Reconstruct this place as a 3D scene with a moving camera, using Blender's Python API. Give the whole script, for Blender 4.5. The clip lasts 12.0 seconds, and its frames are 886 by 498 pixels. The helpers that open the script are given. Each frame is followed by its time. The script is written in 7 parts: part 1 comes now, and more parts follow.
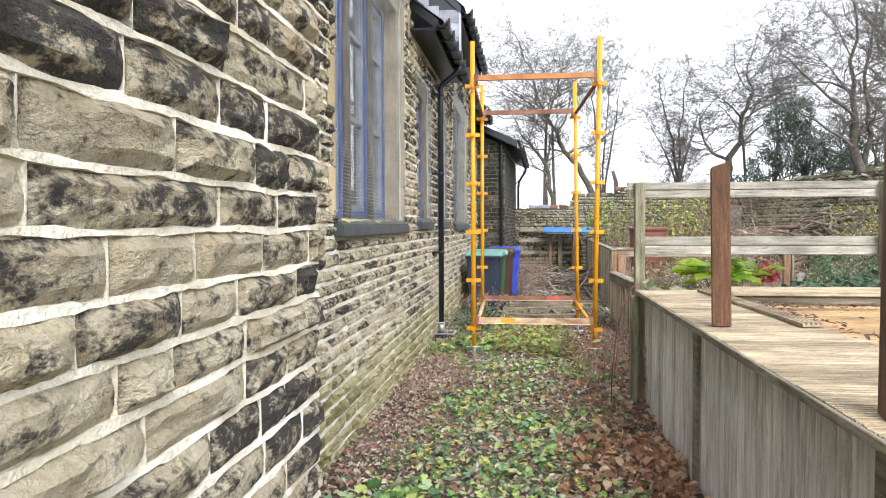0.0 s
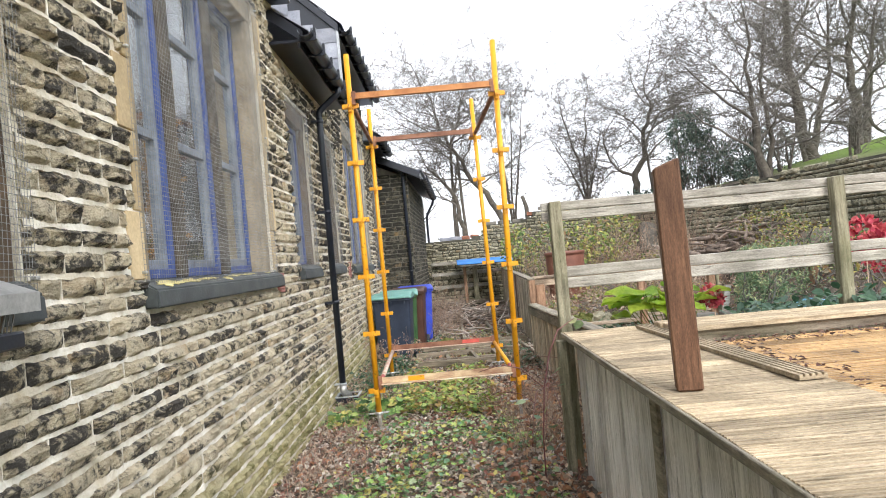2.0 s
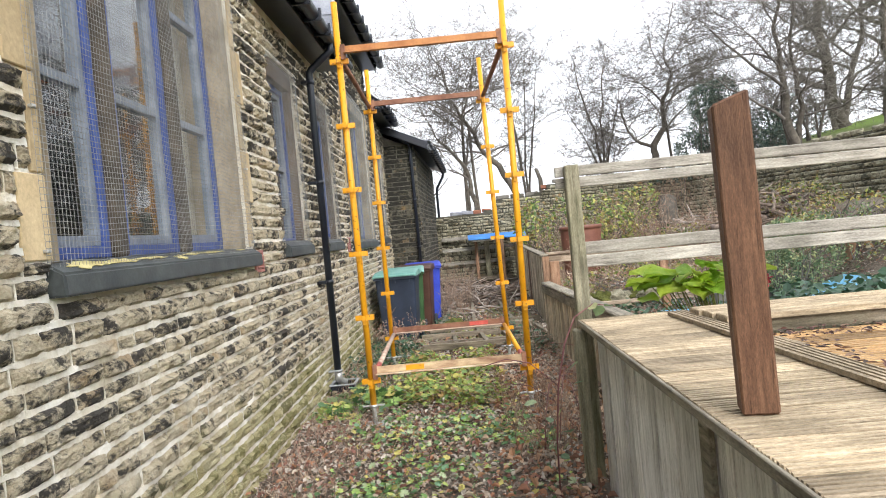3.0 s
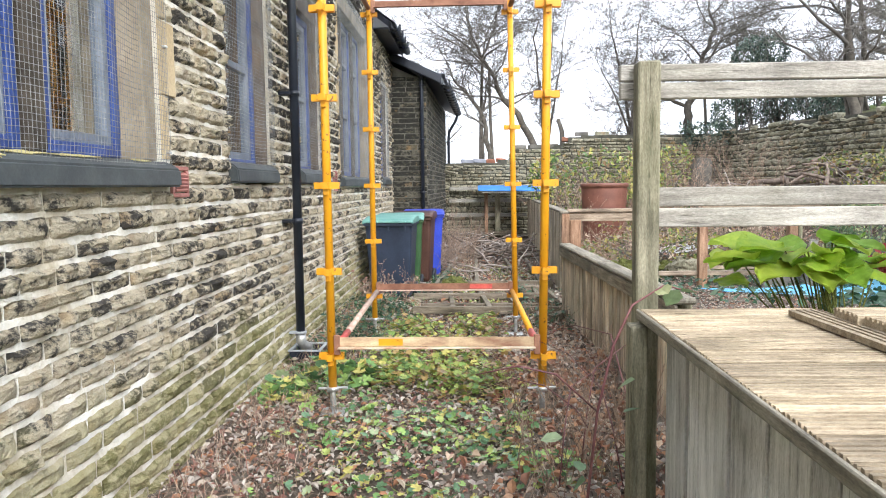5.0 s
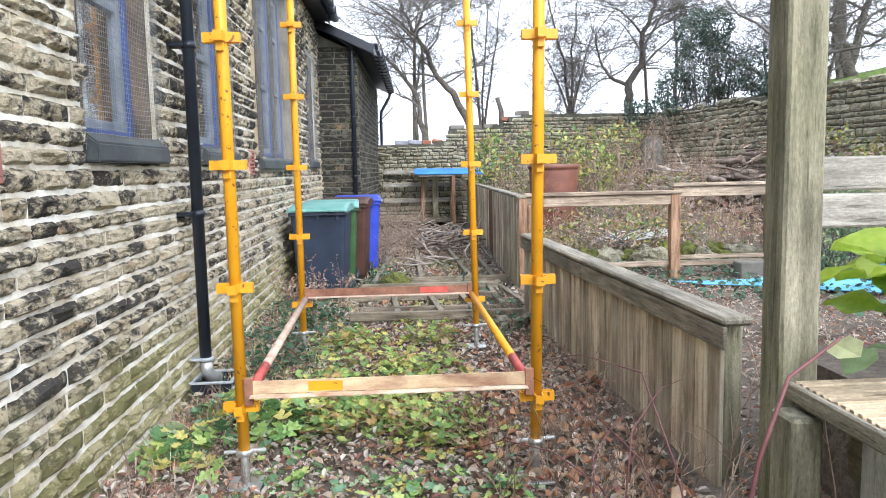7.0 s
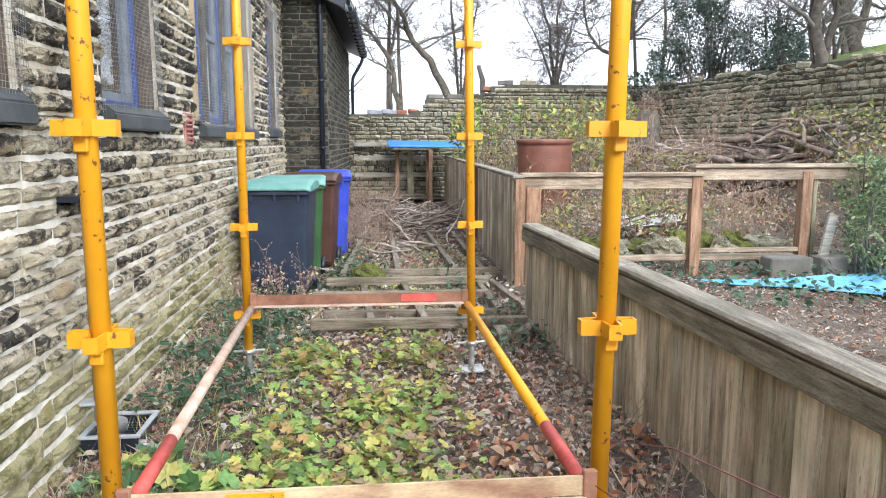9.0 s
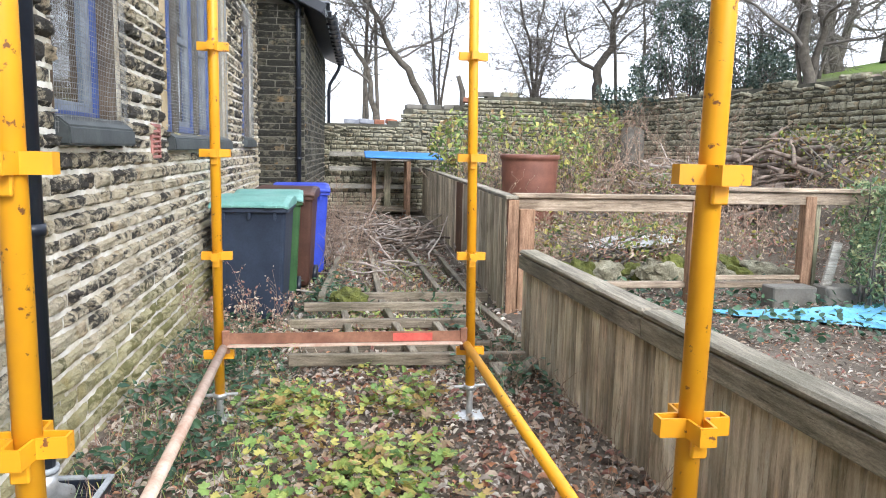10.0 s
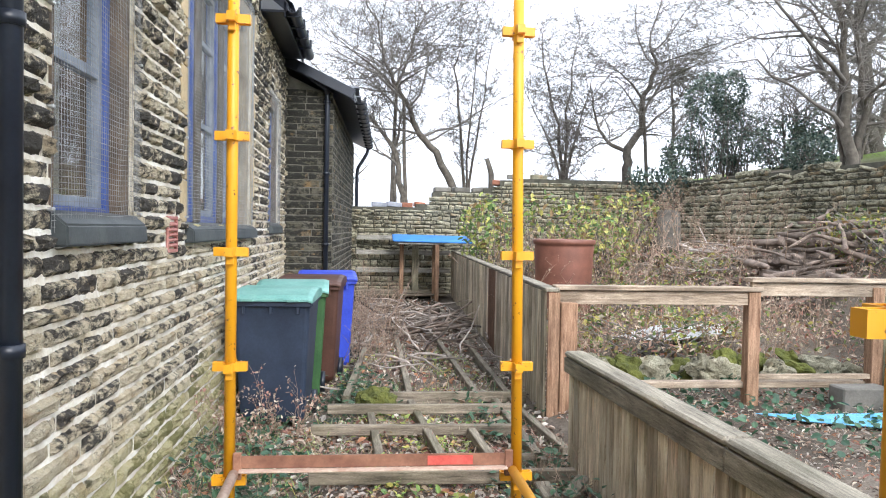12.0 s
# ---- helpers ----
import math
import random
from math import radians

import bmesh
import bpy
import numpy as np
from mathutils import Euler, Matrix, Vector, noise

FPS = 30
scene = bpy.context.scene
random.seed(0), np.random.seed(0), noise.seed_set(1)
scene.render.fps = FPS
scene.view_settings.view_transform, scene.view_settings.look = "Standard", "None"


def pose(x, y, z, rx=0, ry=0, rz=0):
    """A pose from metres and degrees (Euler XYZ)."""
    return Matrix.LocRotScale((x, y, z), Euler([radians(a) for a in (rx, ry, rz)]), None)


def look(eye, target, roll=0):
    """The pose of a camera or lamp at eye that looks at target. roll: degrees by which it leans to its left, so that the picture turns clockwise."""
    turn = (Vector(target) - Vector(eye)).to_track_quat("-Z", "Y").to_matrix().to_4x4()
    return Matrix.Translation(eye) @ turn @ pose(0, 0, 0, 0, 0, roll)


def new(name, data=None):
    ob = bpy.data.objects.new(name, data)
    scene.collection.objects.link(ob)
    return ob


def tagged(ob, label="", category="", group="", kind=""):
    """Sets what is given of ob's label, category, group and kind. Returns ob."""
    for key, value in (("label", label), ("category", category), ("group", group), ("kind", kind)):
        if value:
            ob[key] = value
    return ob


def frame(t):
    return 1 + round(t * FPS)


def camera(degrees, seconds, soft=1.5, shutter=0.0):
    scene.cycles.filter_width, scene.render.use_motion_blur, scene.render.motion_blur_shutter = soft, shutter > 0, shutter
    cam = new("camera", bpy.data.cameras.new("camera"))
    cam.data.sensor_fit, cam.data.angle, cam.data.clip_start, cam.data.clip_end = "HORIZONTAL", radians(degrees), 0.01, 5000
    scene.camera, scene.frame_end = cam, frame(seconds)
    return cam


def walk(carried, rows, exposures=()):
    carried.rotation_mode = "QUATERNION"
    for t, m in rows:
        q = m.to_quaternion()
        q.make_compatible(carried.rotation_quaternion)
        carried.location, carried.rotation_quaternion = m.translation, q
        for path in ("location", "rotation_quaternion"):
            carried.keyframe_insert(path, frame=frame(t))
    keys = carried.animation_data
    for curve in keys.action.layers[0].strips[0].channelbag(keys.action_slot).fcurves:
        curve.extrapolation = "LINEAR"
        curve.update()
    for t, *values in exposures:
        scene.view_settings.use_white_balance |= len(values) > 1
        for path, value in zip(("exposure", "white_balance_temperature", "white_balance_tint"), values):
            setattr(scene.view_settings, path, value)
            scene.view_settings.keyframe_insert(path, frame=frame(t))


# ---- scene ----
cam = camera(62.0, 12.0, soft=1.0)
PATH = [
    (0, (-0.024, -0.317, 1.473), (-0.254, 1.669, 1.408), -0.2),
    (0.5, (-0.033, -0.102, 1.509), (-0.098, 1.897, 1.477), -1.8),
    (1, (-0.024, 0.131, 1.528), (-0.075, 2.13, 1.53), -3.4),
    (1.5, (0.1, 0.463, 1.511), (0.042, 2.463, 1.521), -4.3),
    (2, (0.114, 0.854, 1.509), (0.109, 2.854, 1.531), -5.2),
    (2.5, (0.153, 1.19, 1.48), (0.148, 3.19, 1.482), -5.6),
    (3, (0.21, 1.566, 1.494), (0.16, 3.565, 1.453), -5.4),
    (3.2, (0.204, 1.712, 1.468), (0.136, 3.71, 1.407), -5.0),
    (4.8, (0.271, 2.872, 1.392), (0.162, 4.861, 1.211), -1.2),
    (5, (0.241, 3.034, 1.389), (0.163, 5.025, 1.219), -0.7),
    (5.5, (0.172, 3.278, 1.347), (0.147, 5.268, 1.148), -0.1),
    (6, (0.19, 3.633, 1.39), (0.224, 5.625, 1.214), -0.6),
    (6.5, (0.147, 3.933, 1.36), (0.228, 5.922, 1.163), -1.1),
    (7, (0.098, 4.243, 1.366), (0.208, 6.228, 1.151), -1.2),
    (7.2, (0.092, 4.366, 1.35), (0.213, 6.351, 1.131), -1.2),
    (8.8, (0.041, 5.327, 1.366), (0.224, 7.298, 1.076), -0.1),
    (9, (0.064, 5.466, 1.369), (0.254, 7.436, 1.081), 0.0),
    (9.5, (0.054, 5.724, 1.4), (0.276, 7.691, 1.115), 0.6),
    (10, (-0.035, 5.917, 1.435), (0.236, 7.881, 1.17), 1.2),
    (10.5, (-0.057, 6.051, 1.43), (0.182, 8.024, 1.202), 1.4),
    (11, (0.014, 6.239, 1.44), (0.227, 8.22, 1.261), 1.4),
    (11.5, (0.021, 6.31, 1.478), (0.225, 8.296, 1.36), 1.3),
    (12, (-0.05, 6.342, 1.513), (0.15, 8.331, 1.459), 1.0),
]
walk(cam, [(t, look(eye, target, roll)) for t, eye, target, roll in PATH], exposures=[(0.0, 1.05, 6350, 10), (3.0, 0.92, 6500, 10), (5.0, 1.16, 6170, 10), (6.0, 1.22, 5990, 10), (7.0, 1.24, 5900, 10), (9.0, 1.25, 6050, 10), (12.0, 1.23, 6080, 10)])

# ---- light ----
scene.world = bpy.data.worlds.new("overcast_sky")
scene.world.use_nodes = True
_w = scene.world.node_tree
_bg = _w.nodes["Background"]
_sky = _w.nodes.new("ShaderNodeTexSky")
_sky.sky_type, _sky.sun_disc = "NISHITA", False
_sky.sun_elevation, _sky.sun_rotation = radians(32), radians(160)
_sky.air_density, _sky.dust_density, _sky.ozone_density = 1.0, 4.0, 1.0
_hs = _w.nodes.new("ShaderNodeHueSaturation")
_hs.inputs["Saturation"].default_value = 0.22
_w.links.new(_sky.outputs[0], _hs.inputs["Color"])
_cl = _w.nodes.new("ShaderNodeMix")
_cl.data_type = "RGBA"
_cl.inputs[0].default_value = 0.75
_cl.inputs[7].default_value = (7.7, 8.1, 8.7, 1)
_w.links.new(_hs.outputs[0], _cl.inputs[6])
_w.links.new(_cl.outputs[2], _bg.inputs["Color"])
_bg.inputs["Strength"].default_value = 0.15
_sl = bpy.data.lights.new("sun", "SUN")
_sl.energy, _sl.angle, _sl.color = 1.15, radians(22), (1.0, 0.96, 0.9)
_so = new("sun", _sl)
_so.matrix_world = look((5.2, -8, 9.5), (0, 6, 0))

# ---- helpers for building ----
R = random.Random(7)


def part(name, bm, material, parent, label=""):
    me = bpy.data.meshes.new(name)
    bm.to_mesh(me)
    bm.free()
    me.materials.append(material)
    ob = new(name, me)
    ob.parent = parent
    return tagged(ob, label)


def solid(name, bm, material, label, category, group="", kind=""):
    return tagged(part(name, bm, material, None), label, category, group, kind)


def thing(name, at, label, category, group="", kind=""):
    e = new(name)
    e.empty_display_size = 0.1
    e.location = at
    HOME[name] = e
    return tagged(e, label, category, group, kind)


HOME = {}


def sub(name, bm, material, parent, label=""):
    """A part whose mesh is given in world metres, under an unturned thing or part."""
    off = Vector((0, 0, 0))
    p = parent
    while p:
        off += p.location
        p = p.parent
    bmesh.ops.translate(bm, verts=bm.verts, vec=-off)
    return part(name, bm, material, parent, label)


def box(bm, a, b, bevel=0.0, m=None):
    """A box between two corners, with its edges rounded."""
    g = bmesh.ops.create_cube(bm, size=1)
    vs = g["verts"]
    c = [(p + q) / 2 for p, q in zip(a, b)]
    s = [abs(q - p) for p, q in zip(a, b)]
    bmesh.ops.scale(bm, verts=vs, vec=s)
    if bevel:
        es = list({e for v in vs for e in v.link_edges})
        r = bmesh.ops.bevel(bm, geom=es, offset=bevel, segments=1, affect="EDGES")
        vs = list({v for f in r["faces"] for v in f.verts} | {v for v in vs if v.is_valid})
    bmesh.ops.translate(bm, verts=vs, vec=c)
    if m is not None:
        bmesh.ops.transform(bm, verts=vs, matrix=m)
    return vs


def boxm(a, b, bevel=0.0):
    bm = bmesh.new()
    box(bm, a, b, bevel)
    return bm


def beam(bm, p, q, w, h, bevel=0.004, roll=0.0):
    """A squared timber from p to q."""
    p, q = Vector(p), Vector(q)
    d = q - p
    rot = d.to_track_quat("Y", "Z").to_matrix().to_4x4() @ Matrix.Rotation(roll, 4, "Y")
    box(bm, (-w / 2, 0, -h / 2), (w / 2, d.length, h / 2), bevel, Matrix.Translation(p) @ rot)


def tube(bm, pts, rad, sides=8, caps=True):
    """A round tube along points; rad is one radius or one for each point."""
    pts = [Vector(p) for p in pts]
    n = len(pts)
    rad = [rad] * n if isinstance(rad, (int, float)) else rad
    rings = []
    t0 = (pts[1] - pts[0]).normalized()
    u = t0.orthogonal().normalized()
    for i, p in enumerate(pts):
        t = (pts[min(i + 1, n - 1)] - pts[max(i - 1, 0)]).normalized()
        u = (u - t * u.dot(t)).normalized()
        v = t.cross(u)
        rings.append([bm.verts.new(p + rad[i] * (math.cos(k * math.tau / sides) * u + math.sin(k * math.tau / sides) * v)) for k in range(sides)])
    for a, b in zip(rings, rings[1:]):
        for k in range(sides):
            f = bm.faces.new((a[k], a[(k + 1) % sides], b[(k + 1) % sides], b[k]))
            f.smooth = True
    if caps:
        bm.faces.new(rings[0][::-1])
        bm.faces.new(rings[-1])


def tubem(pts, rad, sides=8):
    bm = bmesh.new()
    tube(bm, pts, rad, sides)
    return bm


def raw(name, verts, faces, material, parent=None, smooth=False):
    me = bpy.data.meshes.new(name)
    me.from_pydata(verts, [], faces)
    me.materials.append(material)
    if smooth:
        me.polygons.foreach_set("use_smooth", [True] * len(me.polygons))
    ob = new(name, me)
    ob.parent = parent
    return ob


def smooth01(a, b, v):
    t = min(1.0, max(0.0, (v - a) / (b - a)))
    return t * t * (3 - 2 * t)


# ---- materials ----
class Nodes:
    def __init__(self, name):
        self.m = bpy.data.materials.new(name)
        self.m.use_nodes = True
        self.t = self.m.node_tree
        self.b = self.t.nodes["Principled BSDF"]

    def n(self, kind, **sets):
        x = self.t.nodes.new("ShaderNode" + kind)
        for k, v in sets.items():
            x.inputs[k.replace("_", " ")].default_value = v
        return x

    def l(self, a, b):
        self.t.links.new(a, b)

    def math(self, op, a, b=0.0, clamp=False):
        x = self.t.nodes.new("ShaderNodeMath")
        x.operation, x.use_clamp = op, clamp
        for i, v in enumerate((a, b)):
            if isinstance(v, (int, float)):
                x.inputs[i].default_value = v
            else:
                self.l(v, x.inputs[i])
        return x.outputs[0]

    def pos(self, stretch=(1, 1, 1), local=False):
        mp = self.t.nodes.new("ShaderNodeMapping")
        mp.inputs["Scale"].default_value = stretch
        if local:
            self.l(self.t.nodes.new("ShaderNodeTexCoord").outputs["Object"], mp.inputs["Vector"])
        else:
            self.l(self.t.nodes.new("ShaderNodeNewGeometry").outputs["Position"], mp.inputs["Vector"])
        return mp.outputs[0]

    def noise(self, vec, scale, detail=4.0, rough=0.55, offset=None):
        x = self.n("TexNoise", Scale=scale, Detail=detail, Roughness=rough)
        if offset is not None:
            x.noise_dimensions = "4D"
            self.l(offset, x.inputs["W"])
        self.l(vec, x.inputs["Vector"])
        return x.outputs["Fac"]

    def ramp(self, fac, stops, mode="LINEAR"):
        x = self.t.nodes.new("ShaderNodeValToRGB")
        e = x.color_ramp.elements
        x.color_ramp.interpolation = mode
        while len(e) < len(stops):
            e.new(0.5)
        for k, (p, c) in zip(e, stops):
            k.position, k.color = p, (*c, 1) if len(c) == 3 else c
        self.l(fac, x.inputs[0])
        return x.outputs[0]

    def mix(self, fac, a, b, blend="MIX"):
        x = self.t.nodes.new("ShaderNodeMix")
        x.data_type, x.blend_type = "RGBA", blend
        for s, v in ((x.inputs[0], fac), (x.inputs[6], a), (x.inputs[7], b)):
            if isinstance(v, (int, float)):
                s.default_value = v
            elif isinstance(v, tuple):
                s.default_value = (*v, 1)
            else:
                self.l(v, s)
        return x.outputs[2]

    def rnd(self):
        o = self.t.nodes.new("ShaderNodeObjectInfo").outputs["Random"]
        i = self.t.nodes.new("ShaderNodeNewGeometry").outputs["Random Per Island"]
        return self.math("FRACT", self.math("ADD", o, i))

    def bump(self, h, strength, dist=0.01):
        x = self.n("Bump", Strength=strength, Distance=dist)
        self.l(h, x.inputs["Height"])
        self.l(x.outputs[0], self.b.inputs["Normal"])

    def out(self, col, rough=0.8, metal=0.0, spec=0.5):
        if isinstance(col, tuple):
            self.b.inputs["Base Color"].default_value = (*col, 1)
        else:
            self.l(col, self.b.inputs["Base Color"])
        if isinstance(rough, (int, float)):
            self.b.inputs["Roughness"].default_value = rough
        else:
            self.l(rough, self.b.inputs["Roughness"])
        self.b.inputs["Metallic"].default_value = metal
        self.b.inputs["Specular IOR Level"].default_value = spec
        return self.m


def simple(name, lo, hi, scale=6.0, stretch=(1, 1, 1), rough=0.7, metal=0.0, bump=0.3, dist=0.004, vary=0.25, fine=60.0, spec=0.5, local=False):
    k = Nodes(name)
    p = k.pos(stretch, local)
    a = k.noise(p, scale, 5)
    f = k.noise(p, fine, 3, 0.7)
    c = k.mix(k.ramp(a, [(0.3, (0, 0, 0)), (0.7, (1, 1, 1))]), lo, hi)
    c = k.mix(0.35, c, k.ramp(f, [(0.25, (0.25, 0.25, 0.25)), (0.75, (0.8, 0.8, 0.8))]), "OVERLAY")
    if vary:
        r = k.rnd()
        g = k.math("ADD", k.math("MULTIPLY", r, 2 * vary), 1 - vary)
        c = k.mix(1.0, c, k.ramp(g, [(0, (0, 0, 0)), (1, (1, 1, 1))]), "MULTIPLY") if vary < 0 else scaled(k, c, g)
    k.bump(k.math("ADD", a, f), bump, dist)
    return k.out(c, rough, metal, spec)


def scaled(k, c, g):
    x = k.t.nodes.new("ShaderNodeVectorMath")
    x.operation = "SCALE"
    k.l(c, x.inputs[0])
    k.l(g, x.inputs["Scale"])
    return x.outputs[0]


def stone_mat(name, buff, soot, amount, algae, rise=0.0):
    """Rock-faced gritstone: buff body, black soot crust in patches, algae near the ground."""
    k = Nodes(name)
    p = k.pos()
    r = k.rnd()
    w = k.math("MULTIPLY", r, 40.0)
    body = k.noise(p, 9, 4, 0.6, w)
    fine = k.noise(p, 90, 4, 0.7)
    mid = k.noise(k.pos((1, 1, 1.6)), 14, 7, 0.74, w)
    c = k.mix(k.ramp(body, [(0.3, (0, 0, 0)), (0.7, (1, 1, 1))]), buff[0], buff[1])
    rusty = k.ramp(k.noise(p, 5, 2, 0.5, w), [(0.58, (0, 0, 0)), (0.7, (1, 1, 1))])
    c = k.mix(k.math("MULTIPLY", rusty, 0.5), c, (0.42, 0.24, 0.09))
    big = k.noise(p, 0.9, 3, 0.5)
    s = k.math("ADD", k.math("MULTIPLY", mid, 1.36), k.math("ADD", k.math("MULTIPLY", r, 0.20), k.math("MULTIPLY", big, 0.5)))
    if rise:
        xyz = k.t.nodes.new("ShaderNodeSeparateXYZ")
        k.l(p, xyz.inputs[0])
        high = k.ramp(k.math("MULTIPLY", xyz.outputs[2], 0.25), [(0.27, (0, 0, 0)), (0.42, (1, 1, 1))])
        along = k.ramp(k.math("MULTIPLY", xyz.outputs[1], 0.05), [(0.33, (0, 0, 0)), (0.46, (1, 1, 1))])
        s = k.math("ADD", s, k.math("MULTIPLY", k.math("SUBTRACT", k.math("MULTIPLY", high, 1.5), 0.5), k.math("MULTIPLY", along, rise)))
    s = k.ramp(k.math("MULTIPLY", s, 0.6), [(amount, (0, 0, 0)), (amount + 0.085, (1, 1, 1))])
    grey = k.ramp(k.noise(p, 7, 4, 0.6, k.math("ADD", w, 7.0)), [(0.45, (0, 0, 0)), (0.62, (1, 1, 1))])
    c = k.mix(k.math("MULTIPLY", grey, 0.22), c, (0.36, 0.33, 0.29))
    c = k.mix(k.math("MULTIPLY", s, 0.93), c, soot)
    c = k.mix(0.45, c, k.ramp(fine, [(0.25, (0.2, 0.2, 0.2)), (0.75, (0.8, 0.8, 0.8))]), "OVERLAY")
    if algae:
        z = k.t.nodes.new("ShaderNodeSeparateXYZ")
        k.l(p, z.inputs[0])
        h = k.math("ADD", z.outputs[2], k.math("MULTIPLY", k.noise(p, 1.6, 4, 0.6), -0.82))
        g = k.ramp(h, [(0.0, (1, 1, 1)), (0.22, (0, 0, 0))])
        c = k.mix(k.math("MULTIPLY", g, 0.52), c, (0.40, 0.37, 0.13))
    k.bump(k.math("ADD", k.math("ADD", k.math("MULTIPLY", mid, 1.8), k.noise(k.pos((1, 1, 2.4)), 34, 5, 0.7, w)), fine), 1.0, 0.022)
    return k.out(c, 0.88, 0, 0.3)


def wood_mat(name, lo, hi, grain="y", green=0.0, rough=0.8, vary=0.3, bump=0.5, split=0.55, coarse=1.0):
    """Weathered timber with long grain along one axis, darker cracks and knots."""
    k = Nodes(name)
    st = {"x": (2.6, 30, 30), "y": (30, 2.6, 30), "z": (30, 30, 2.6)}[grain]
    r = k.rnd()
    w = k.math("MULTIPLY", r, 50.0)
    g = k.noise(k.pos(st), 1.6 * coarse, 6, 0.65, w)
    big = k.noise(k.pos(), 3.0, 3, 0.5, w)
    c = k.mix(k.ramp(g, [(0.36, (0, 0, 0)), (0.64, (1, 1, 1))]), lo, hi)
    c = k.mix(0.6, c, k.ramp(big, [(0.3, (0.2, 0.2, 0.2)), (0.7, (0.78, 0.78, 0.78))]), "OVERLAY")
    knot = k.ramp(k.noise(k.pos(tuple(v ** 0.45 for v in st)), 2.6, 2, 0.4, w), [(0.70, (0, 0, 0)), (0.76, (1, 1, 1))])
    c = k.mix(k.math("MULTIPLY", knot, 0.6), c, tuple(v * 0.45 for v in lo))
    crack = k.ramp(k.noise(k.pos(tuple(v * 2.2 for v in st)), 1.5, 3, 0.6, w), [(0.60, (0, 0, 0)), (0.68, (1, 1, 1))])
    c = k.mix(k.math("MULTIPLY", crack, split), c, tuple(v * 0.25 for v in lo))
    tiny = k.noise(k.pos(tuple(v ** 0.5 for v in st)), 42, 4, 0.75)
    c = k.mix(0.55 * coarse, c, k.ramp(tiny, [(0.3, (0.2, 0.2, 0.2)), (0.7, (0.8, 0.8, 0.8))]), "OVERLAY")
    if green:
        gm = k.ramp(k.noise(k.pos(), 2.2, 4, 0.6), [(0.45, (0, 0, 0)), (0.7, (1, 1, 1))])
        c = k.mix(k.math("MULTIPLY", gm, green), c, (0.11, 0.12, 0.035))
    c = scaled(k, c, k.math("ADD", k.math("MULTIPLY", r, 2 * vary), 1 - vary))
    k.bump(k.math("ADD", k.math("SUBTRACT", g, k.math("MULTIPLY", crack, 0.6)), k.math("MULTIPLY", tiny, 0.5)), bump, 0.006)
    return k.out(c, rough, 0, 0.35)


def leaf_mat(name, cols, rough=0.6, shine=0.3, through_light=0.25):
    k = Nodes(name)
    n = len(cols)
    r = k.rnd()
    c = k.ramp(r, [(i / n, c) for i, c in enumerate(cols)], "CONSTANT")
    f = k.noise(k.pos(), 45, 3, 0.6)
    c = k.mix(0.4, c, k.ramp(f, [(0.3, (0.25, 0.25, 0.25)), (0.7, (0.75, 0.75, 0.75))]), "OVERLAY")
    tr = k.t.nodes.new("ShaderNodeBsdfTranslucent")
    k.l(c, tr.inputs["Color"])
    mx = k.t.nodes.new("ShaderNodeMixShader")
    mx.inputs[0].default_value = through_light
    k.l(k.b.outputs[0], mx.inputs[1])
    k.l(tr.outputs[0], mx.inputs[2])
    k.l(mx.outputs[0], k.t.nodes["Material Output"].inputs["Surface"])
    return k.out(c, rough, 0, shine)


BUFF = ((0.50, 0.41, 0.265), (0.83, 0.735, 0.555))
M_STONE = stone_mat("gritstone", BUFF, (0.030, 0.029, 0.031), 0.592, True, 0.07)
M_STONE_BLOCK = stone_mat("sootier_gritstone", BUFF, (0.034, 0.033, 0.036), 0.580, True)
# annexe and loose stones: much darker base colours than the main wall
M_STONE_DARK = stone_mat("dark_gritstone", ((0.085, 0.080, 0.055), (0.18, 0.165, 0.12)), (0.028, 0.028, 0.024), 0.53, False)
M_DRY = stone_mat("drystone", ((0.27, 0.25, 0.17), (0.56, 0.52, 0.38)), (0.065, 0.066, 0.045), 0.635, False)
# drystone wall core, coloured dark to give shade deep between the stones
M_GAP = simple("gap_shade_core", (0.05, 0.048, 0.036), (0.12, 0.112, 0.085), 8, rough=1.0, bump=0.6, vary=0)
M_LOG = simple("old_log_bark", (0.085, 0.062, 0.05), (0.30, 0.235, 0.19), 8, rough=0.95, bump=0.7, dist=0.01, vary=0.4)
M_MORTAR = simple("lime_mortar", (0.50, 0.42, 0.29), (0.92, 0.885, 0.80), 4.5, rough=0.95, bump=1.0, dist=0.012, vary=0, fine=40.0)
# mullion stone, its brown darkened to stand for shade behind the mesh
M_MULLION = simple("mesh_shaded_sandstone", (0.035, 0.028, 0.022), (0.12, 0.095, 0.07), 6, rough=0.9, bump=0.4, vary=0.1)
# jambs and lintels: browner and darker than the quoins on the wall face
M_REVEAL = simple("brown_reveal", (0.20, 0.16, 0.11), (0.42, 0.345, 0.245), 4, rough=0.9, bump=0.3, vary=0.15)
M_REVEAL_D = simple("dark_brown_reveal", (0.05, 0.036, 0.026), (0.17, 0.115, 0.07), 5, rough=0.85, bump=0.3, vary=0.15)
M_MORTAR_D = simple("grey_mortar", (0.10, 0.092, 0.075), (0.22, 0.205, 0.17), 5, rough=0.95, bump=0.6, vary=0)
M_JAMB = simple("dressed_sandstone", (0.42, 0.31, 0.17), (0.60, 0.47, 0.29), 3, rough=0.9, bump=0.3, vary=0.15)
M_SILL = simple("dark_painted_sill", (0.030, 0.036, 0.040), (0.075, 0.085, 0.085), 5, rough=0.55, bump=0.25, vary=0)
